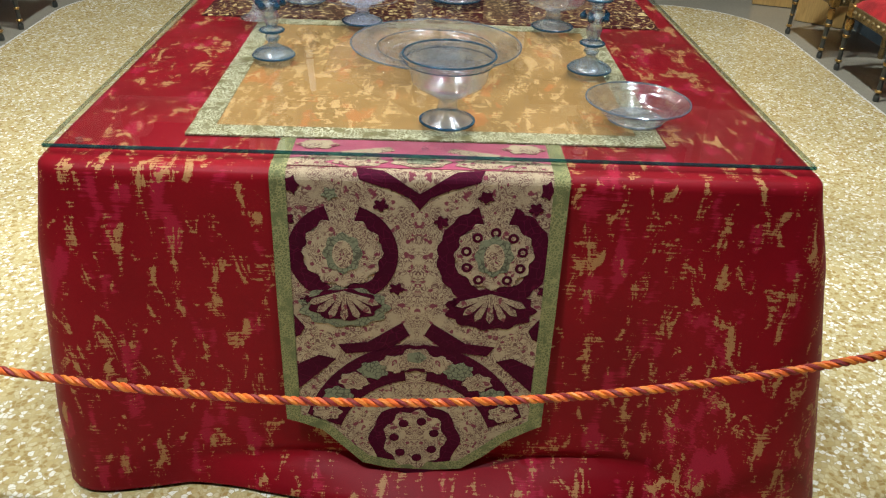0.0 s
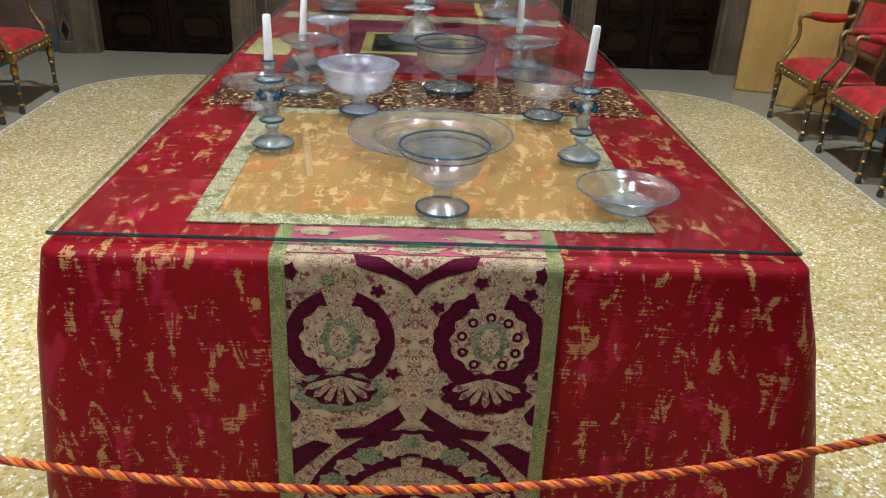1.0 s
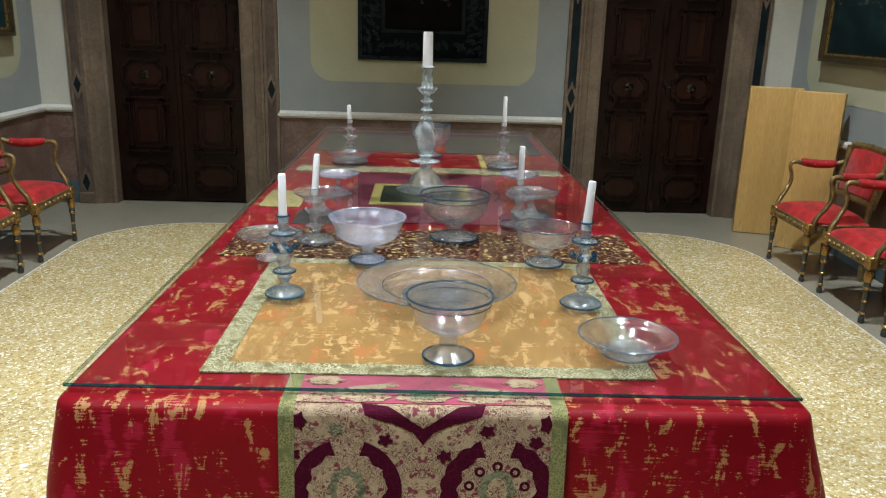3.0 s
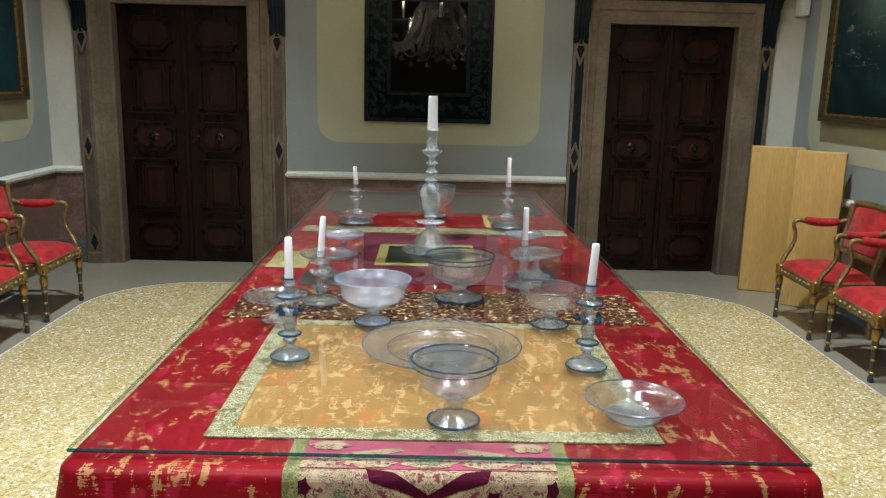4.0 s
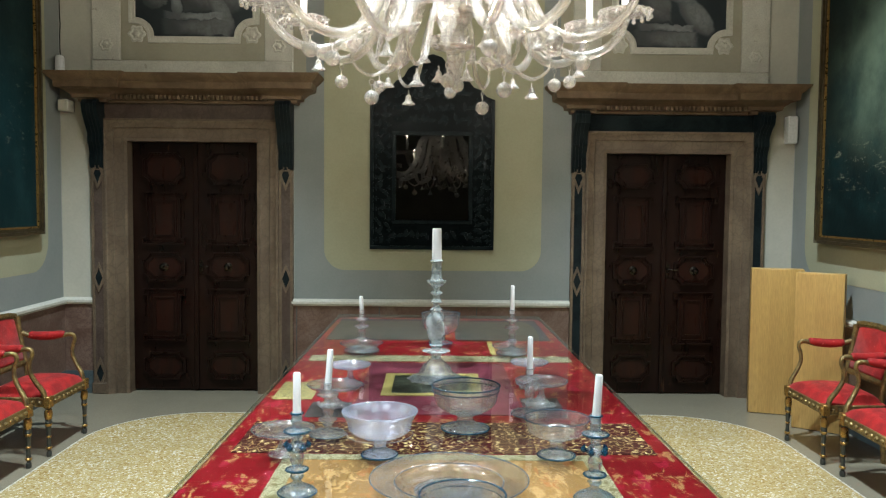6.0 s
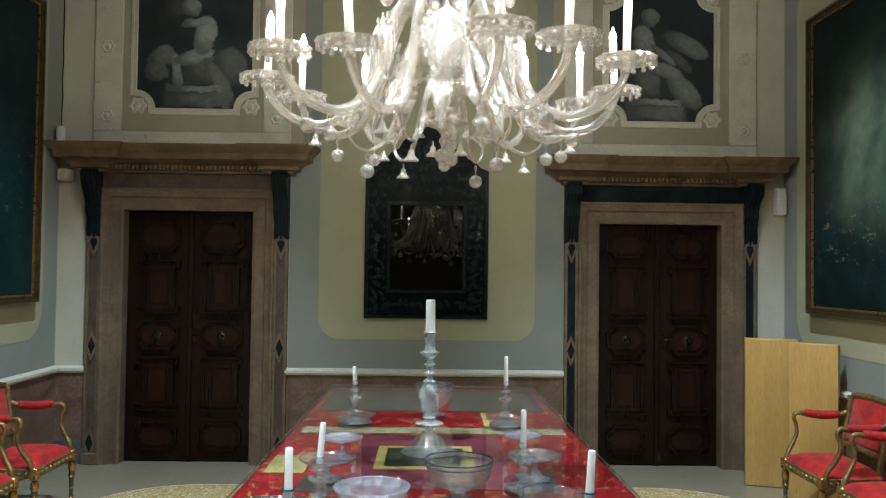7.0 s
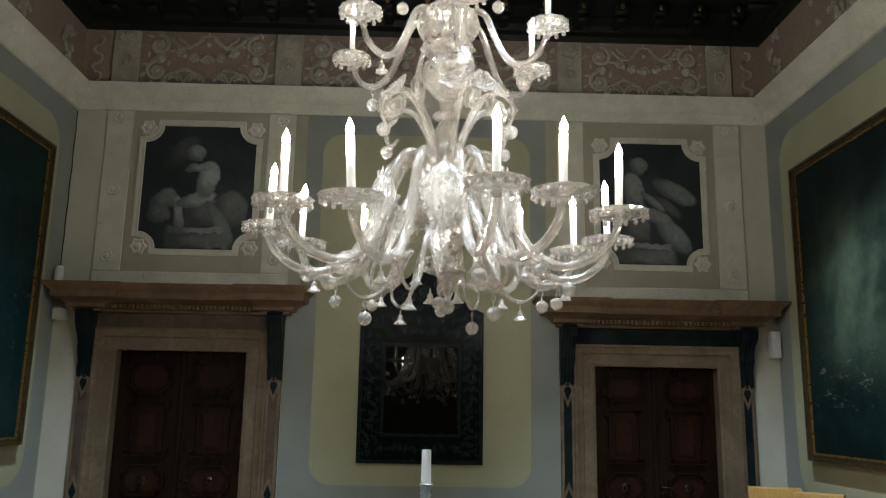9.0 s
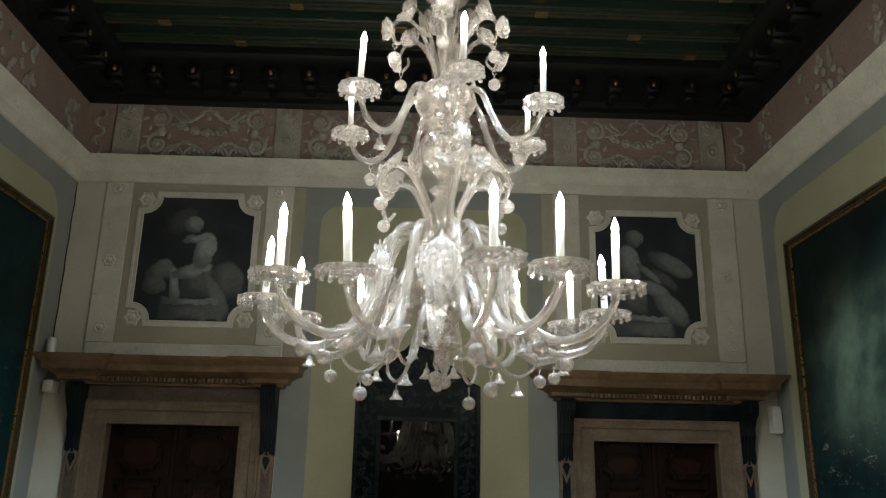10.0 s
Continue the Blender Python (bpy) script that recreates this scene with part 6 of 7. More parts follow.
def scroll_panel(W, x0, x1, label):
    """White stucco scrolls, flower heads and a garland between two pilasters."""
    root = thing("frieze_ornament", label, "stucco ornament", kind="structure")
    cx, hw = (x0 + x1) / 2, (x1 - x0) / 2
    for s in (-1, 1):
        for z, up in ((4.72, 1), (4.48, -1)):
            b = Build()
            b.xf = W @ Matrix.Translation((0, 0, 0.02))
            b.tube(spiral(cx + s * (hw - 0.15), z, 0.10, 1.3 * s * up, math.pi / 2 if s > 0 else math.pi / 2), [0.020 - 0.010 * i / 26 for i in range(27)], 7, 0.6)
            part("scroll", b, FRIEZE_STUCCO, root)
            for k in range(7):
                a = math.pi * 2 * k / 7 + 0.3 * up
                b = Build()
                b.xf = W @ Matrix.Translation((0, 0, 0.012))
                u0, v0 = cx + s * (hw - 0.15), z
                line = [(u0 + q * math.cos(a + 5 * (q - 0.1)), v0 + q * math.sin(a + 5 * (q - 0.1)) * 0.85, 0.006 * math.sin(40 * (q - 0.1))) for q in (0.10, 0.115, 0.13, 0.145, 0.16)]
                b.tube(line, [0.006, 0.014, 0.016, 0.011, 0.003], 7, 0.55)
                part("leaflet", b, FRIEZE_STUCCO, root)
            ob = new("stucco_rosette", ROSETTE_OLD)
            ob.parent = root
            ob.matrix_basis = W @ pose(cx + s * (hw - 0.15), z, 0.014)
            b = Build()
            b.xf = W @ Matrix.Translation((0, 0, 0.018))
            line = [(cx + s * (hw - 0.25 - (hw - 0.3) * q), z + up * (0.07 - 0.09 * math.sin(math.pi * q)) , 0) for q in (0, 0.2, 0.4, 0.6, 0.8, 1.0)]
            b.tube(curve(line, 4), [0.010 + 0.012 * abs(math.sin(i * 0.9)) for i in range(21)], 7, 0.6)
            part("acanthus", b, FRIEZE_STUCCO, root)
    for k in range(11):
        q = k / 10 * 2 - 1
        b = Build()
        b.xf = W
        b.ball(cx + q * hw * 0.42, 4.66 - 0.07 * (1 - q * q), 0.016, 0.022 + 0.006 * (k % 2), 8, 5)
        part("garland_bead", b, FRIEZE_STUCCO, root)
    for k in range(5):
        q = k / 2 - 1
        ob = new("stucco_rosette", ROSETTE_OLD)
        ob.parent = root
        ob.matrix_basis = W @ pose(cx + q * hw * 0.40, 4.655 - 0.06 * (1 - q * q), 0.016, 0, 0, 17 * k) @ Matrix.Diagonal((0.8, 0.8, 1, 1))
    # bracket with curled ends above the garland
    for s in (-1, 1):
        b = Build()
        b.xf = W @ Matrix.Translation((0, 0, 0.016))
        line = [(cx + s * hw * u, z, 0) for u, z in ((0.0, 4.815), (0.10, 4.805), (0.14, 4.765), (0.20, 4.72), (0.29, 4.715), (0.35, 4.75), (0.42, 4.775), (0.45, 4.81))]
        b.tube(curve(line, 4), [0.009 + 0.005 * math.sin(i * 0.35) for i in range(29)], 7, 0.6)
        part("bracket", b, FRIEZE_STUCCO, root)
        b = Build()
        b.xf = W
        b.ball(cx + s * (hw - 0.17), 4.60, 0.014, 0.045, 12, 7)
        part("boss", b, FRIEZE_STUCCO, root)
        for u in (0.18, 0.50):
            b = Build()
            b.xf = W @ Matrix.Translation((0, 0, 0.014))
            b.tube([(cx + s * hw * u + 0.085 * math.cos(a), 4.375 + 0.085 * math.sin(a), 0) for a in (math.pi * i / 12 for i in range(13))], [0.010 + 0.006 * math.sin(math.pi * i / 12) for i in range(13)], 7, 0.6)
            for i in range(5):
                a = math.pi * (i + 0.5) / 5
                b.ball(cx + s * hw * u + 0.048 * math.cos(a), 4.38 + 0.05 * math.sin(a), 0.004, 0.017, 8, 5)
            part("leaf_arch", b, FRIEZE_STUCCO, root)
    b = Build()
    b.xf = W
    b.ball(cx, 4.74, 0.012, 0.024, 10, 6)
    b.ball(cx, 4.835, 0.012, 0.016, 8, 5)
    part("shell", b, FRIEZE_STUCCO, root)
    return root


def frieze_pilaster(W, x0, x1):
    root = thing("frieze_pilaster", "grey-white stucco pilaster with carved drop", "stucco ornament", kind="structure")
    b = Build()
    b.xf = W
    b.box(x0, x1, 4.345, 4.85, 0.0, 0.03, 0.006)
    part("block", b, FRIEZE_STUCCO, root)
    b = Build()
    b.xf = W
    c = (x0 + x1) / 2
    b.prism(blob(c, 4.76, 0.075, 0.065, 20, 5, 0.12), 0.03, 0.05)
    part("shell", b, FRIEZE_STUCCO, root)
    b = Build()
    b.xf = W
    b.tube([(c + 0.042 * math.cos(2 * math.pi * i / 20), 4.55 + 0.055 * math.sin(2 * math.pi * i / 20), 0.034) for i in range(20)], 0.013, 7, loop=True)
    part("wreath", b, FRIEZE_STUCCO, root)
    b = Build()
    b.xf = W
    b.ball(c, 4.55, 0.034, 0.024, 12, 7)
    part("boss", b, FRIEZE_STUCCO, root)
    for k in range(5):
        b = Build()
        b.xf = W @ Matrix.Translation((0, 0, 0.05))
        a = math.pi * (k + 0.5) / 5
        b.tube([(c + q * math.cos(a), 4.735 + q * 1.2 * math.sin(a), 0.014 * math.sin(q * 40)) for q in (0.01, 0.03, 0.05, 0.075)], [0.008, 0.013, 0.016, 0.008], 7, 0.7)
        part("shell_rib", b, FRIEZE_STUCCO, root)


FW = on_end_wall(NORTH - 0.012)
for x0, x1 in ((-2.74, -2.51), (-1.33, -1.09), (1.15, 1.365), (2.475, 2.69)):
    frieze_pilaster(FW, x0, x1)
for x in (-2.87, 2.83):
    root = thing("frieze_ornament", "weathered stucco stem winding up the frieze corner", "stucco ornament", kind="structure")
    for k in range(5):
        b = Build()
        b.xf = FW @ Matrix.Translation((0, 0, 0.012))
        z, q = 4.40 + 0.085 * k, (-1) ** k
        b.tube(curve([(x, z - 0.03, 0), (x + q * 0.035, z, 0.006), (x + q * 0.03, z + 0.04, 0.008), (x - q * 0.01, z + 0.06, 0)], 4), [0.007 + 0.009 * math.sin(math.pi * i / 12) for i in range(13)], 7, 0.6)
        part("stem_curl", b, FRIEZE_STUCCO, root)
for x0, x1 in ((-2.50, -1.34), (-1.08, -0.02), (0.06, 1.14), (1.375, 2.465)):
    scroll_panel(FW, x0, x1, "white stucco scrolls and flower heads on the frieze")
rng = random.Random(3)
for face in (west_face, east_face):
    W = face @ Matrix.Translation((0, 0, 0.012))
    for y in (6.15, 5.2, 4.2):
        root = thing("frieze_ornament", "white stucco foliage sprays on the pink frieze", "stucco ornament", kind="structure")
        wide = 0.10 if y > 6 else 0.30
        for k in range(9 if wide < 0.2 else 18):
            b = Build()
            b.xf = W @ Matrix.Translation((0, 0, 0.012))
            u, v, a = y + rng.uniform(-wide, wide), 4.40 + rng.random() * 0.38, rng.uniform(0, 6.28)
            n = 8
            r = rng.uniform(0.035, 0.075)
            b.tube([(u + r * i / n * math.cos(a + 1.8 * i / n), v + r * i / n * math.sin(a + 1.8 * i / n) * 1.4, 0) for i in range(n + 1)], [0.008 + 0.018 * math.sin(math.pi * (i + 0.3) / (n + 1)) for i in range(n + 1)], 7, 0.6)
            part("leaf", b, FRIEZE_STUCCO, root)

# ---- small fittings ----
WHITE_BOX = surface("white_plastic", (0.70, 0.71, 0.70), (0.64, 0.65, 0.64), 0.45, scale=10)
b = Build()
b.box(2.875, 2.955, 6.40, 6.499, 2.09, 2.31, 0.01)
tagged(part("sensor_box", b, WHITE_BOX), "small white plastic sensor box on the wall", "sensor")
b = Build()
b.box(-2.97, -2.89, 6.36, 6.499, 2.29, 2.385, 0.008)
tagged(part("cornice_bracket", b, WALL_PALE), "small pale stone block under the cornice end", "bracket")
b = Build()
b.at(-2.93, 6.33, 2.582)
b.lathe(curve([(0.03, 0.0), (0.034, 0.01), (0.034, 0.11), (0.024, 0.135), (0.004, 0.14)], 3), 18)
tagged(part("cornice_lamp", b, WHITE_BOX), "small white tubular fitting standing on the door cornice", "lamp fitting")
b = Build()
b.tube([(-3.0, 6.488, 2.7 + 0.1 * i) if i % 3 else (-2.996, 6.49, 2.7 + 0.1 * i) for i in range(15)], 0.004, 6)
tagged(part("cable", b, CEIL_WOOD), "thin dark cable running up the wall corner", "cable")

# ---- barrier rope before the table ----
ORANGE = surface("orange_cord", (0.72, 0.13, 0.008), (0.58, 0.08, 0.006), 0.55, scale=40, fine=400, bump=0.3)
GOLDCORD = surface("gold_cord", (0.70, 0.20, 0.018), (0.60, 0.14, 0.01), 0.5, scale=40, fine=400, bump=0.3)
REDCORD = surface("dark_red_cord", (0.26, 0.015, 0.008), (0.18, 0.01, 0.008), 0.6, scale=40, fine=400, bump=0.3)
rope = thing("barrier_rope", "twisted orange and dark red barrier rope before the table", "rope", pose(0, 1.15, 0))


def rope_height(x):
    return 0.4754 + 0.0164 * x + 0.16 * x * x


for k, (mat, nm) in enumerate(((ORANGE, "orange_strand"), (GOLDCORD, "orange_strand"), (REDCORD, "dark_strand"))):
    b = Build()
    pts = []
    for i in range(1101):
        x = -1.65 + 3.3 * i / 1100
        a = x / 0.042 * 2 * math.pi + k * 2 * math.pi / 3
        pts.append((x, 0.0041 * math.cos(a), rope_height(x) + 0.0041 * math.sin(a)))
    b.tube(pts, 0.0043, 6)
    part(nm, b, mat, rope, "" if k != 2 else "dark red strand")
POST = surface("brushed_brass", (0.45, 0.32, 0.13), (0.38, 0.27, 0.1), 0.3, metal=1.0, scale=20, fine=150)
for x in (-1.66, 1.66):
    post = thing("rope_post", "brass barrier post holding the rope", "barrier post", pose(x, 1.15, 0), "barrier posts")
    b = Build()
    b.lathe([(0.15, 0.0), (0.15, 0.012), (0.12, 0.022), (0.03, 0.035), (0.022, 0.05)], 32)
    part("foot_plate", b, POST, post)
    b = Build()
    b.lathe([(0.02, 0.04), (0.02, 0.93), (0.032, 0.935), (0.032, 0.96), (0.02, 0.975), (0.003, 0.985)], 20)
    part("pole", b, POST, post)

# ---- chandelier ----
CRYSTAL = solid_glass("chandelier_glass", (1.0, 0.985, 0.965), (1.0, 0.93, 0.85), 0.12, 0.02, 0.4, 1.45, 0.13, 0.22)
CRYSTAL_DENSE = solid_glass("ribbed_chandelier_glass", (1.0, 0.985, 0.97), (1.0, 0.94, 0.88), 0.25, 0.02, 0.35, 1.5, 0.16, 0.2)
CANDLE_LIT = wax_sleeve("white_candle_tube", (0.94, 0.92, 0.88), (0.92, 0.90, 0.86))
FLAME = glow("flame_bulb", (1.0, 0.90, 0.76), 750.0)
COLLAR = surface("grey_metal_collar", (0.22, 0.21, 0.2), (0.16, 0.15, 0.15), 0.4, metal=0.8, scale=20)
CX, CY = 0.105, 3.26
lustre = thing("chandelier", "two-tier blown glass chandelier with lit candle bulbs", "chandelier", pose(CX, CY, 1.985))
Z = -2.0  # heights below are above the floor


def up(profile):
    return [(r, z + Z) for r, z in profile]


def turned(name, profile, material, seg=28, wobble=None, label="", n=4):
    b = Build()
    b.lathe(up(curve(profile, n)), seg, wobble)
    return part(name, b, material, lustre, label)


turned("finial", [(0.004, 2.165), (0.02, 2.18), (0.028, 2.21), (0.075, 2.225), (0.085, 2.235), (0.05, 2.25), (0.045, 2.30), (0.085, 2.36), (0.09, 2.385), (0.05, 2.39)], CRYSTAL_DENSE, 32, ribbed(12, 0.06))
turned("collar", [(0.03, 2.385), (0.032, 2.40), (0.032, 2.425), (0.03, 2.435)], COLLAR, n=2)
turned("lower_bowl", [(0.05, 2.43), (0.13, 2.47), (0.16, 2.53), (0.15, 2.60), (0.09, 2.66), (0.05, 2.70)], CRYSTAL_DENSE, 36, ribbed(18, 0.04))
turned("lower_stem", [(0.045, 2.70), (0.035, 2.74), (0.05, 2.80), (0.052, 2.86), (0.035, 2.90), (0.06, 2.92), (0.06, 2.935), (0.035, 2.95), (0.035, 3.0), (0.06, 3.02), (0.045, 3.03)], CRYSTAL, 24, ribbed(8, 0.03))
turned("middle_vase", [(0.045, 3.03), (0.08, 3.05), (0.115, 3.10), (0.11, 3.16), (0.075, 3.20), (0.10, 3.225), (0.12, 3.25), (0.06, 3.265)], CRYSTAL_DENSE, 36, ribbed(14, 0.05))
turned("upper_bowl", [(0.05, 3.26), (0.10, 3.285), (0.13, 3.33), (0.135, 3.39), (0.10, 3.44), (0.05, 3.47)], CRYSTAL_DENSE, 36, ribbed(16, 0.05))
turned("upper_stem", [(0.045, 3.47), (0.03, 3.52), (0.042, 3.58), (0.042, 3.64), (0.03, 3.68), (0.05, 3.70), (0.032, 3.72), (0.034, 3.82), (0.055, 3.86), (0.09, 3.90), (0.115, 3.93), (0.10, 3.96), (0.05, 3.98), (0.03, 4.06), (0.05, 4.10), (0.03, 4.15)], CRYSTAL, 24, ribbed(8, 0.03))
b = Build()
b.lathe(up([(0.008, 4.14), (0.008, 5.15), (0.05, 5.16), (0.06, 5.179)]), 12)
part("hanging_rod", b, COLLAR, lustre, "grey metal hanging rod")


# meshes shared by all arms; an arm lies in the plane y = 0, its foot on the axis
def arm_mesh(pts, thick):
    b = Build()
    line = curve([(r, 0, z) for r, z in pts], 5)
    n = len(line)
    b.tube(line, [thick * (0.9 + 0.25 * math.sin(math.pi * i / (n - 1))) for i in range(n)], 10)
    return mesh_of("arm", b, CRYSTAL, 60)


def cup_mesh(r):
    b = Build()
    b.lathe(curve([(0.014, -0.035), (0.02, -0.02), (0.018, -0.006), (r * 0.5, 0.002), (r * 0.9, 0.006), (r, 0.018), (r * 0.97, 0.021), (r * 0.5, 0.010), (0.02, 0.012), (0.018, 0.03)], 3), 36, lambda a, k: 1 + (0.035 * math.cos(12 * a) if 9 < k < 22 else 0))
    return mesh_of("drip_cup", b, CRYSTAL_DENSE)


def drop_mesh(r, h):
    b = Build()
    b.lathe([(0.001, -h), (r * 0.8, -h * 0.85), (r, -h * 0.6), (r * 0.6, -h * 0.2), (r * 0.3, 0)], 8)
    return mesh_of("glass_drop", b, CRYSTAL_DENSE)


def candle_mesh(r, h):
    b = Build()
    b.lathe([(r, 0.01), (r, h), (r * 0.8, h + 0.002)], 12)
    return mesh_of("candle_tube", b, CANDLE_LIT)


def flame_mesh(r, h):
    b = Build()
    # below the bulb, an added unseen glowing rod lights the sleeve from inside
    b.lathe([(r * 0.12, -0.07), (r * 0.12, -0.006)] + curve([(r * 0.5, 0), (r, h * 0.25), (r * 0.85, h * 0.5), (r * 0.35, h * 0.8), (0.0008, h)], 3), 10)
    return mesh_of("flame_bulb", b, FLAME)


def pendant_mesh():
    b = Build()
    b.tube([(0.010 * math.cos(2 * math.pi * i / 12), 0, -0.012 + 0.012 * math.sin(2 * math.pi * i / 12)) for i in range(12)], 0.0022, 6, loop=True)
    b.lathe([(0.003, -0.022), (0.003, -0.045), (0.006, -0.047)], 8)
    b.ball(0, 0, -0.074, 0.030, 16, 9)
    return mesh_of("ball_pendant", b, CRYSTAL_DENSE)


def bell_mesh():
    b = Build()
    b.lathe(curve([(0.003, 0), (0.004, -0.02), (0.012, -0.028), (0.014, -0.045), (0.026, -0.062), (0.024, -0.064), (0.01, -0.045), (0.003, -0.03)], 3), 18, lambda a, k: 1 + (0.12 * math.cos(6 * a) if 9 < k < 17 else 0))
    return mesh_of("bell_pendant", b, CRYSTAL_DENSE)


def leaf_blade(length, width, bend, ribs=6):
    """A long ribbed glass leaf along x, its edge beaded, bending by bend."""
    b = Build()
    n, m, verts, faces = 18, 8, [], []
    for i in range(n + 1):
        s = i / n
        w = width * math.sin(math.pi * min(1, s * 0.93 + 0.04)) ** 0.8 * (1 + 0.06 * math.cos(i * math.pi))
        for j in range(m + 1):
            t = j / m * 2 - 1
            verts.append((length * s, w * t, bend * s * s + 0.18 * w * (1 - t * t) + 0.006 * math.cos(t * ribs * math.pi) * (1 - abs(t))))
    for i in range(n):
        for j in range(m):
            a = i * (m + 1) + j
            faces.append((a, a + 1, a + m + 2, a + m + 1))
    off = len(verts)
    verts += [(x, y, z - 0.005) for x, y, z in verts]
    faces += [tuple(q + off for q in f[::-1]) for f in faces]
    edge = [j for j in range(m + 1)] + [i * (m + 1) + m for i in range(1, n + 1)] + [n * (m + 1) + j for j in range(m - 1, -1, -1)] + [i * (m + 1) for i in range(n - 1, 0, -1)]
    for a, c in zip(edge, edge[1:] + edge[:1]):
        faces.append((a, c, c + off, a + off))
    b.add(verts, faces)
    return mesh_of("glass_leaf", b, CRYSTAL_DENSE, 70)


def flower_mesh(r):
    b = Build()
    b.lathe(curve([(0.004, -0.02), (r * 0.4, -0.008), (r * 0.8, 0.008), (r, 0.022), (r * 0.93, 0.025), (r * 0.5, 0.006), (r * 0.2, 0.004)], 3), 40, lambda a, k: 1 + (0.22 * abs(math.cos(3.5 * a)) - 0.1 if k > 3 else 0))
    b.ball(0, 0, 0.012, r * 0.24, 10, 6)
    return mesh_of("glass_flower", b, CRYSTAL_DENSE)


def curl_mesh(pts, thick):
    b = Build()
    line = curve([(r, 0, z) for r, z in pts], 5)
    n = len(line)
    b.tube(line, [thick * (1.1 - 0.6 * i / (n - 1)) for i in range(n)], 9, 0.7)
    return mesh_of("glass_curl", b, CRYSTAL, 60)


def under(name, mesh, parent, m):
    ob = new(name, mesh)
    ob.parent = parent
    ob.matrix_basis = m
    return ob


CUP, CUP_S, DROP = cup_mesh(0.114), cup_mesh(0.088), drop_mesh(0.010, 0.026)
BALL, BELL, FLOWER, FLOWER_S = pendant_mesh(), bell_mesh(), flower_mesh(0.062), flower_mesh(0.048)
LOW_ARM = arm_mesh([(0.05, 2.56), (0.09, 2.66), (0.15, 2.725), (0.215, 2.71), (0.265, 2.62), (0.32, 2.43), (0.40, 2.285), (0.52, 2.22), (0.645, 2.245), (0.725, 2.31), (0.757, 2.375)], 0.0185)
TOP_ARM = arm_mesh([(0.05, 3.36), (0.08, 3.43), (0.13, 3.455), (0.185, 3.42), (0.235, 3.30), (0.29, 3.195), (0.36, 3.16), (0.43, 3.195), (0.47, 3.275)], 0.014)
CANDLE_L, CANDLE_S = candle_mesh(0.0155, 0.215), candle_mesh(0.013, 0.21)
BULB, BULB_S = flame_mesh(0.0145, 0.062), flame_mesh(0.013, 0.054)
rng = random.Random(11)


def lit_arm(angle, r, z, mesh, cup, candle, bulb, drops, cup_r, pend, droop=0, lift=0.0):
    a = under("arm", mesh, lustre, pose(0, 0, 2.5 + Z + lift, 0, 0, angle) @ pose(0, 0, 0, 0, droop, 0) @ pose(0, 0, -2.5))
    c = under("drip_cup", cup, a, pose(r, 0, z))
    for k in range(drops):
        q = 360 / drops * k
        under("glass_drop", DROP, a, pose(r + cup_r * 0.94 * math.cos(radians(q)), cup_r * 0.94 * math.sin(radians(q)), z + 0.012))
    tilt = pose(r, 0, z + 0.02, rng.uniform(-2.5, 2.5), rng.uniform(-2.5, 2.5))
    under("candle_tube", candle, a, tilt)
    h = 0.217 if candle is CANDLE_L else 0.212
    under("flame_bulb", bulb, a, tilt @ pose(0, 0, h))
    for pr, pz, mesh_ in pend:
        under("pendant", mesh_, a, pose(pr, 0, pz))
    return a


for k, angle in enumerate((-145, -117, -78, -58, -28, 12, 33, 58, 90, 122, 152, 179)):
    pend = [(0.55, 2.20, BALL if k % 2 == 0 else BELL)]
    if k % 3 == 0:
        pend.append((0.64, 2.222, BALL))
    lit_arm(angle, 0.757, 2.40, LOW_ARM, CUP, CANDLE_L, BULB, 16, 0.114, pend, 3 if k == 1 else 0)
for k, angle in enumerate((-141, 160, -83, -28, 30, 85)):
    lit_arm(angle, 0.475, 3.30, TOP_ARM, CUP_S, CANDLE_S, BULB_S, 13, 0.088, [(0.36, 3.145, BALL if k % 2 else BELL)], 0, -0.05)

# hanging leaves, short scrolls with pendants and shell drops round the lower hub
HANG, SPRAY = leaf_blade(0.42, 0.045, -0.05), leaf_blade(0.26, 0.05, -0.03)
for k in range(8):
    under("glass_leaf", HANG, lustre, pose(0, 0, 2.60 + Z, 0, 0, -140 + 45 * k) @ pose(0.15 + 0.05 * (k % 2), 0, -0.03 * (k % 3), 0, 58 + 9 * (k % 2), 0))
SCROLL = curl_mesh([(0.06, 2.42), (0.14, 2.40), (0.20, 2.30), (0.25, 2.16), (0.33, 2.11), (0.40, 2.15), (0.41, 2.21)], 0.014)
for k in range(6):
    a = under("glass_curl", SCROLL, lustre, pose(0, 0, Z, 0, 0, 5 + 60 * k))
    under("pendant", BALL if k % 2 else BELL, a, pose(0.33, 0, 2.095))
    under("pendant", BELL, a, pose(0.21, 0, 2.265))
    under("glass_flower", FLOWER_S, a, pose(0.405, 0, 2.215, 0, 20, 0))
b = Build()
b.lathe(curve([(0.004, 0.10), (0.012, 0.08), (0.05, 0.045), (0.072, 0.0), (0.062, -0.05), (0.03, -0.10), (0.004, -0.135)], 4), 36, ribbed(12, 0.12))
for sg in (-1, 1):
    for k in range(9):
        q = k / 8
        b.ball(0.0, sg * (0.012 + 0.064 * math.sin(math.pi * (0.12 + 0.80 * q)) ** 0.9), 0.085 - 0.195 * q, 0.011, 8, 5)
CRYSTAL_SHELL = solid_glass("shell_glass", (1.0, 0.99, 0.98), (1.0, 0.97, 0.95), 0.26, 0.02, 0.3, 1.5, 0.14, 0.2)
SHELL = mesh_of("shell_drop", b, CRYSTAL_SHELL)
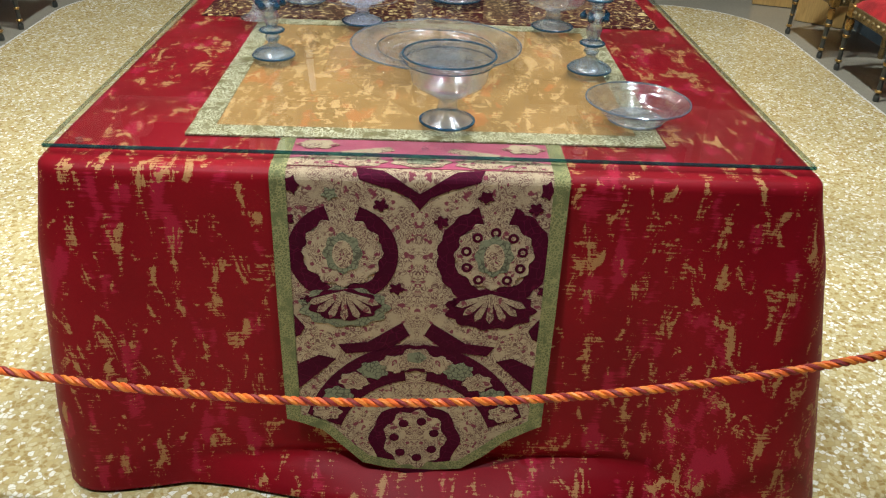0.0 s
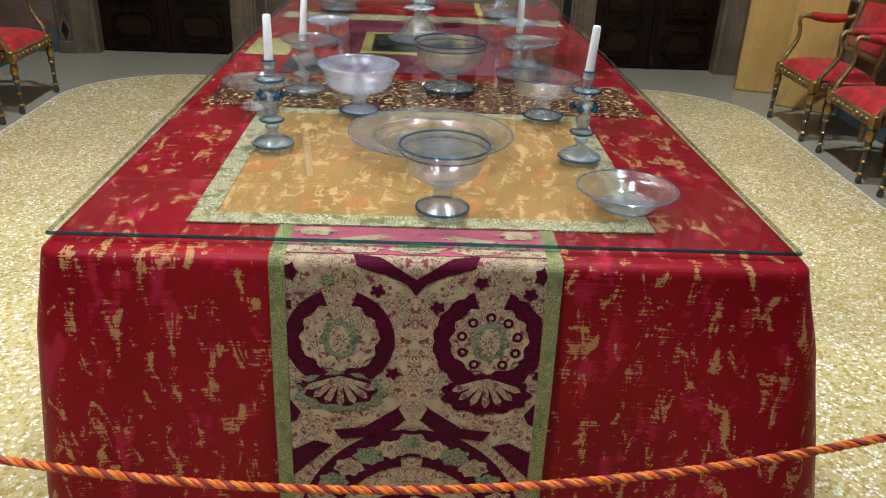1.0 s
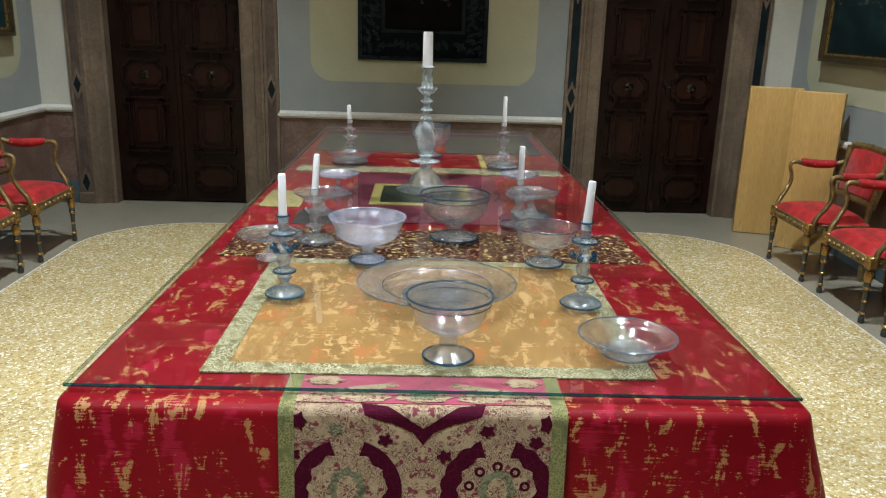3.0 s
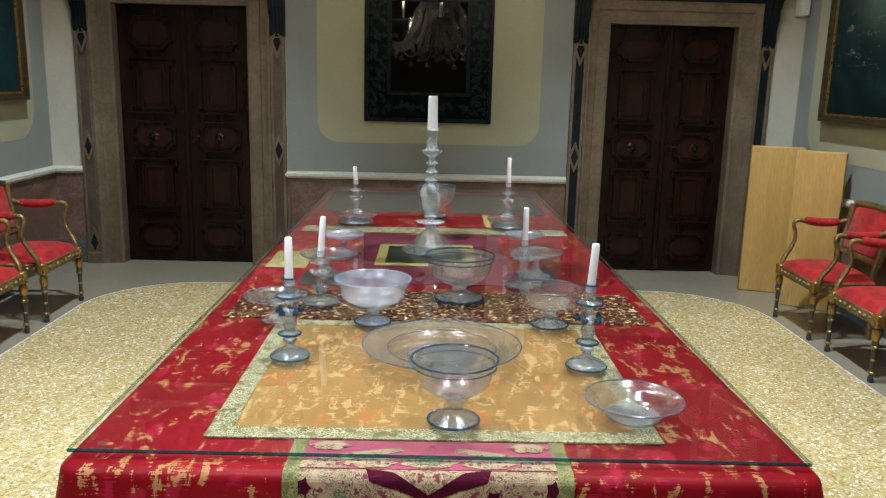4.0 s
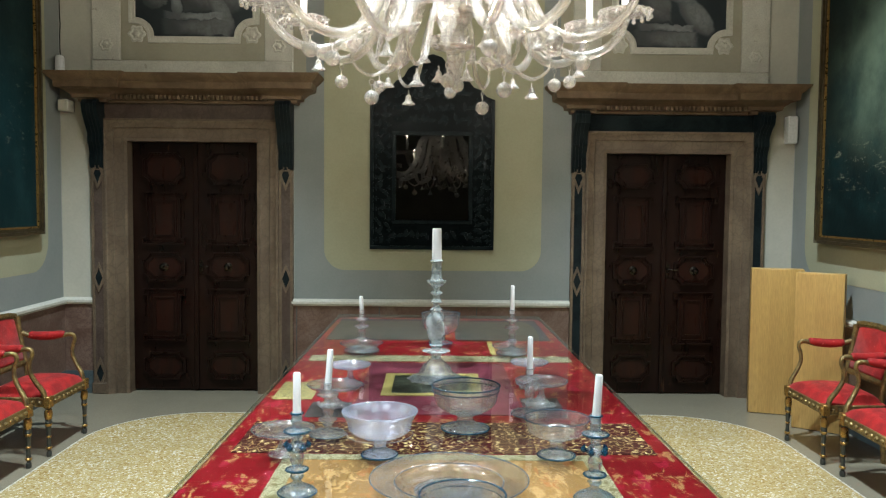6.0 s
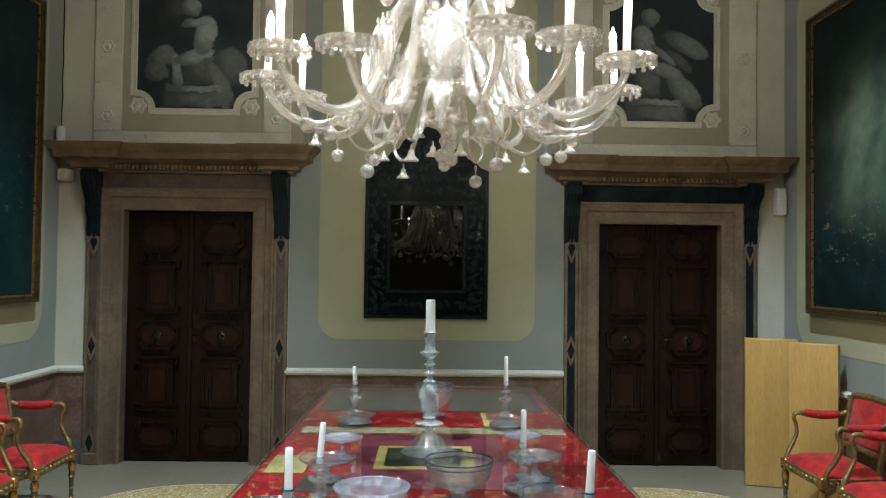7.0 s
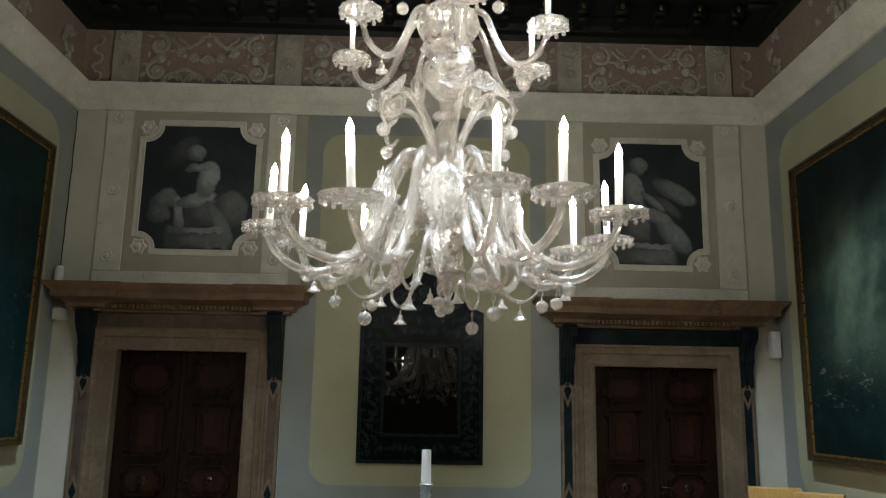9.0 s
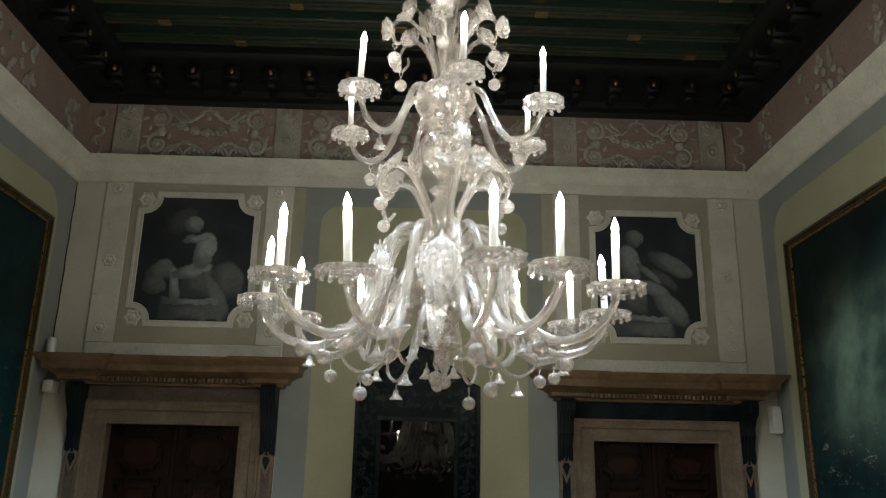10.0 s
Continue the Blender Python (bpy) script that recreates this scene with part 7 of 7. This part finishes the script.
for k in range(6):
    under("shell_drop", SHELL, lustre, pose(0, 0, 2.53 + Z, 0, 0, -92 + 60 * k) @ pose(0.30, 0, -0.01) @ Matrix.Diagonal((0.55, 1.2, 1.3, 1)))
for k in range(4):
    under("pendant", (BALL, BELL)[k % 2], lustre, pose(0.06 * math.cos(1.57 * k - 1.9), 0.06 * math.sin(1.57 * k - 1.9), 2.16 + Z))

# upright flower sprays between the tiers and at the top
RISE = curl_mesh([(0.05, 2.70), (0.09, 2.84), (0.17, 2.97), (0.27, 2.99), (0.32, 2.90), (0.29, 2.83), (0.25, 2.86)], 0.017)
RISE_B = curl_mesh([(0.04, 2.70), (0.07, 2.86), (0.14, 3.02), (0.22, 3.05), (0.27, 3.0)], 0.02)
for k in (0, 2, 3, 5):
    a = under("flower_stem", RISE, lustre, pose(0, 0, Z, 0, 0, 30 + 60 * k))
    under("glass_flower", FLOWER, a, pose(0.25, 0, 3.0, 0, 50, 0))
    under("pendant", BALL, a, pose(0.31, 0, 2.88))
    if k % 2:
        c = under("flower_stem", RISE_B, lustre, pose(0, 0, Z, 0, 0, 60 * k))
        under("glass_flower", FLOWER_S, c, pose(0.27, 0, 2.99, 0, 80, 0))
TOP_RISE = curl_mesh([(0.04, 3.45), (0.07, 3.57), (0.14, 3.70), (0.22, 3.74), (0.275, 3.68), (0.26, 3.60), (0.22, 3.62), (0.225, 3.66)], 0.013)
TOP_RISE_B = curl_mesh([(0.035, 3.45), (0.05, 3.58), (0.08, 3.72), (0.125, 3.83), (0.165, 3.87)], 0.012)
for k in range(6):
    a = under("flower_stem", TOP_RISE, lustre, pose(0, 0, Z, 0, 0, 25 + 60 * k))
    under("glass_flower", FLOWER_S, a, pose(0.20, 0, 3.75, 0, 35, 0))
    under("glass_flower", FLOWER_S, a, pose(0.285, 0, 3.66, 0, 100, 0))
    c = under("flower_stem", TOP_RISE_B, lustre, pose(0, 0, Z, 0, 0, 55 + 60 * k))
    under("glass_flower", FLOWER, c, pose(0.165, 0, 3.87, 0, 62, 0))
    under("pendant", BALL, a, pose(0.262, 0, 3.595))
    if k % 2:
        under("glass_leaf", SPRAY, lustre, pose(0, 0, 3.28 + Z, 0, 0, 10 + 60 * k) @ pose(0.09, 0, 0, 0, 72, 0))
    else:
        under("glass_flower", FLOWER, lustre, pose(0, 0, 3.07 + Z, 0, 0, -85 + 60 * k) @ pose(0.125, 0, 0, 0, 90, 0))
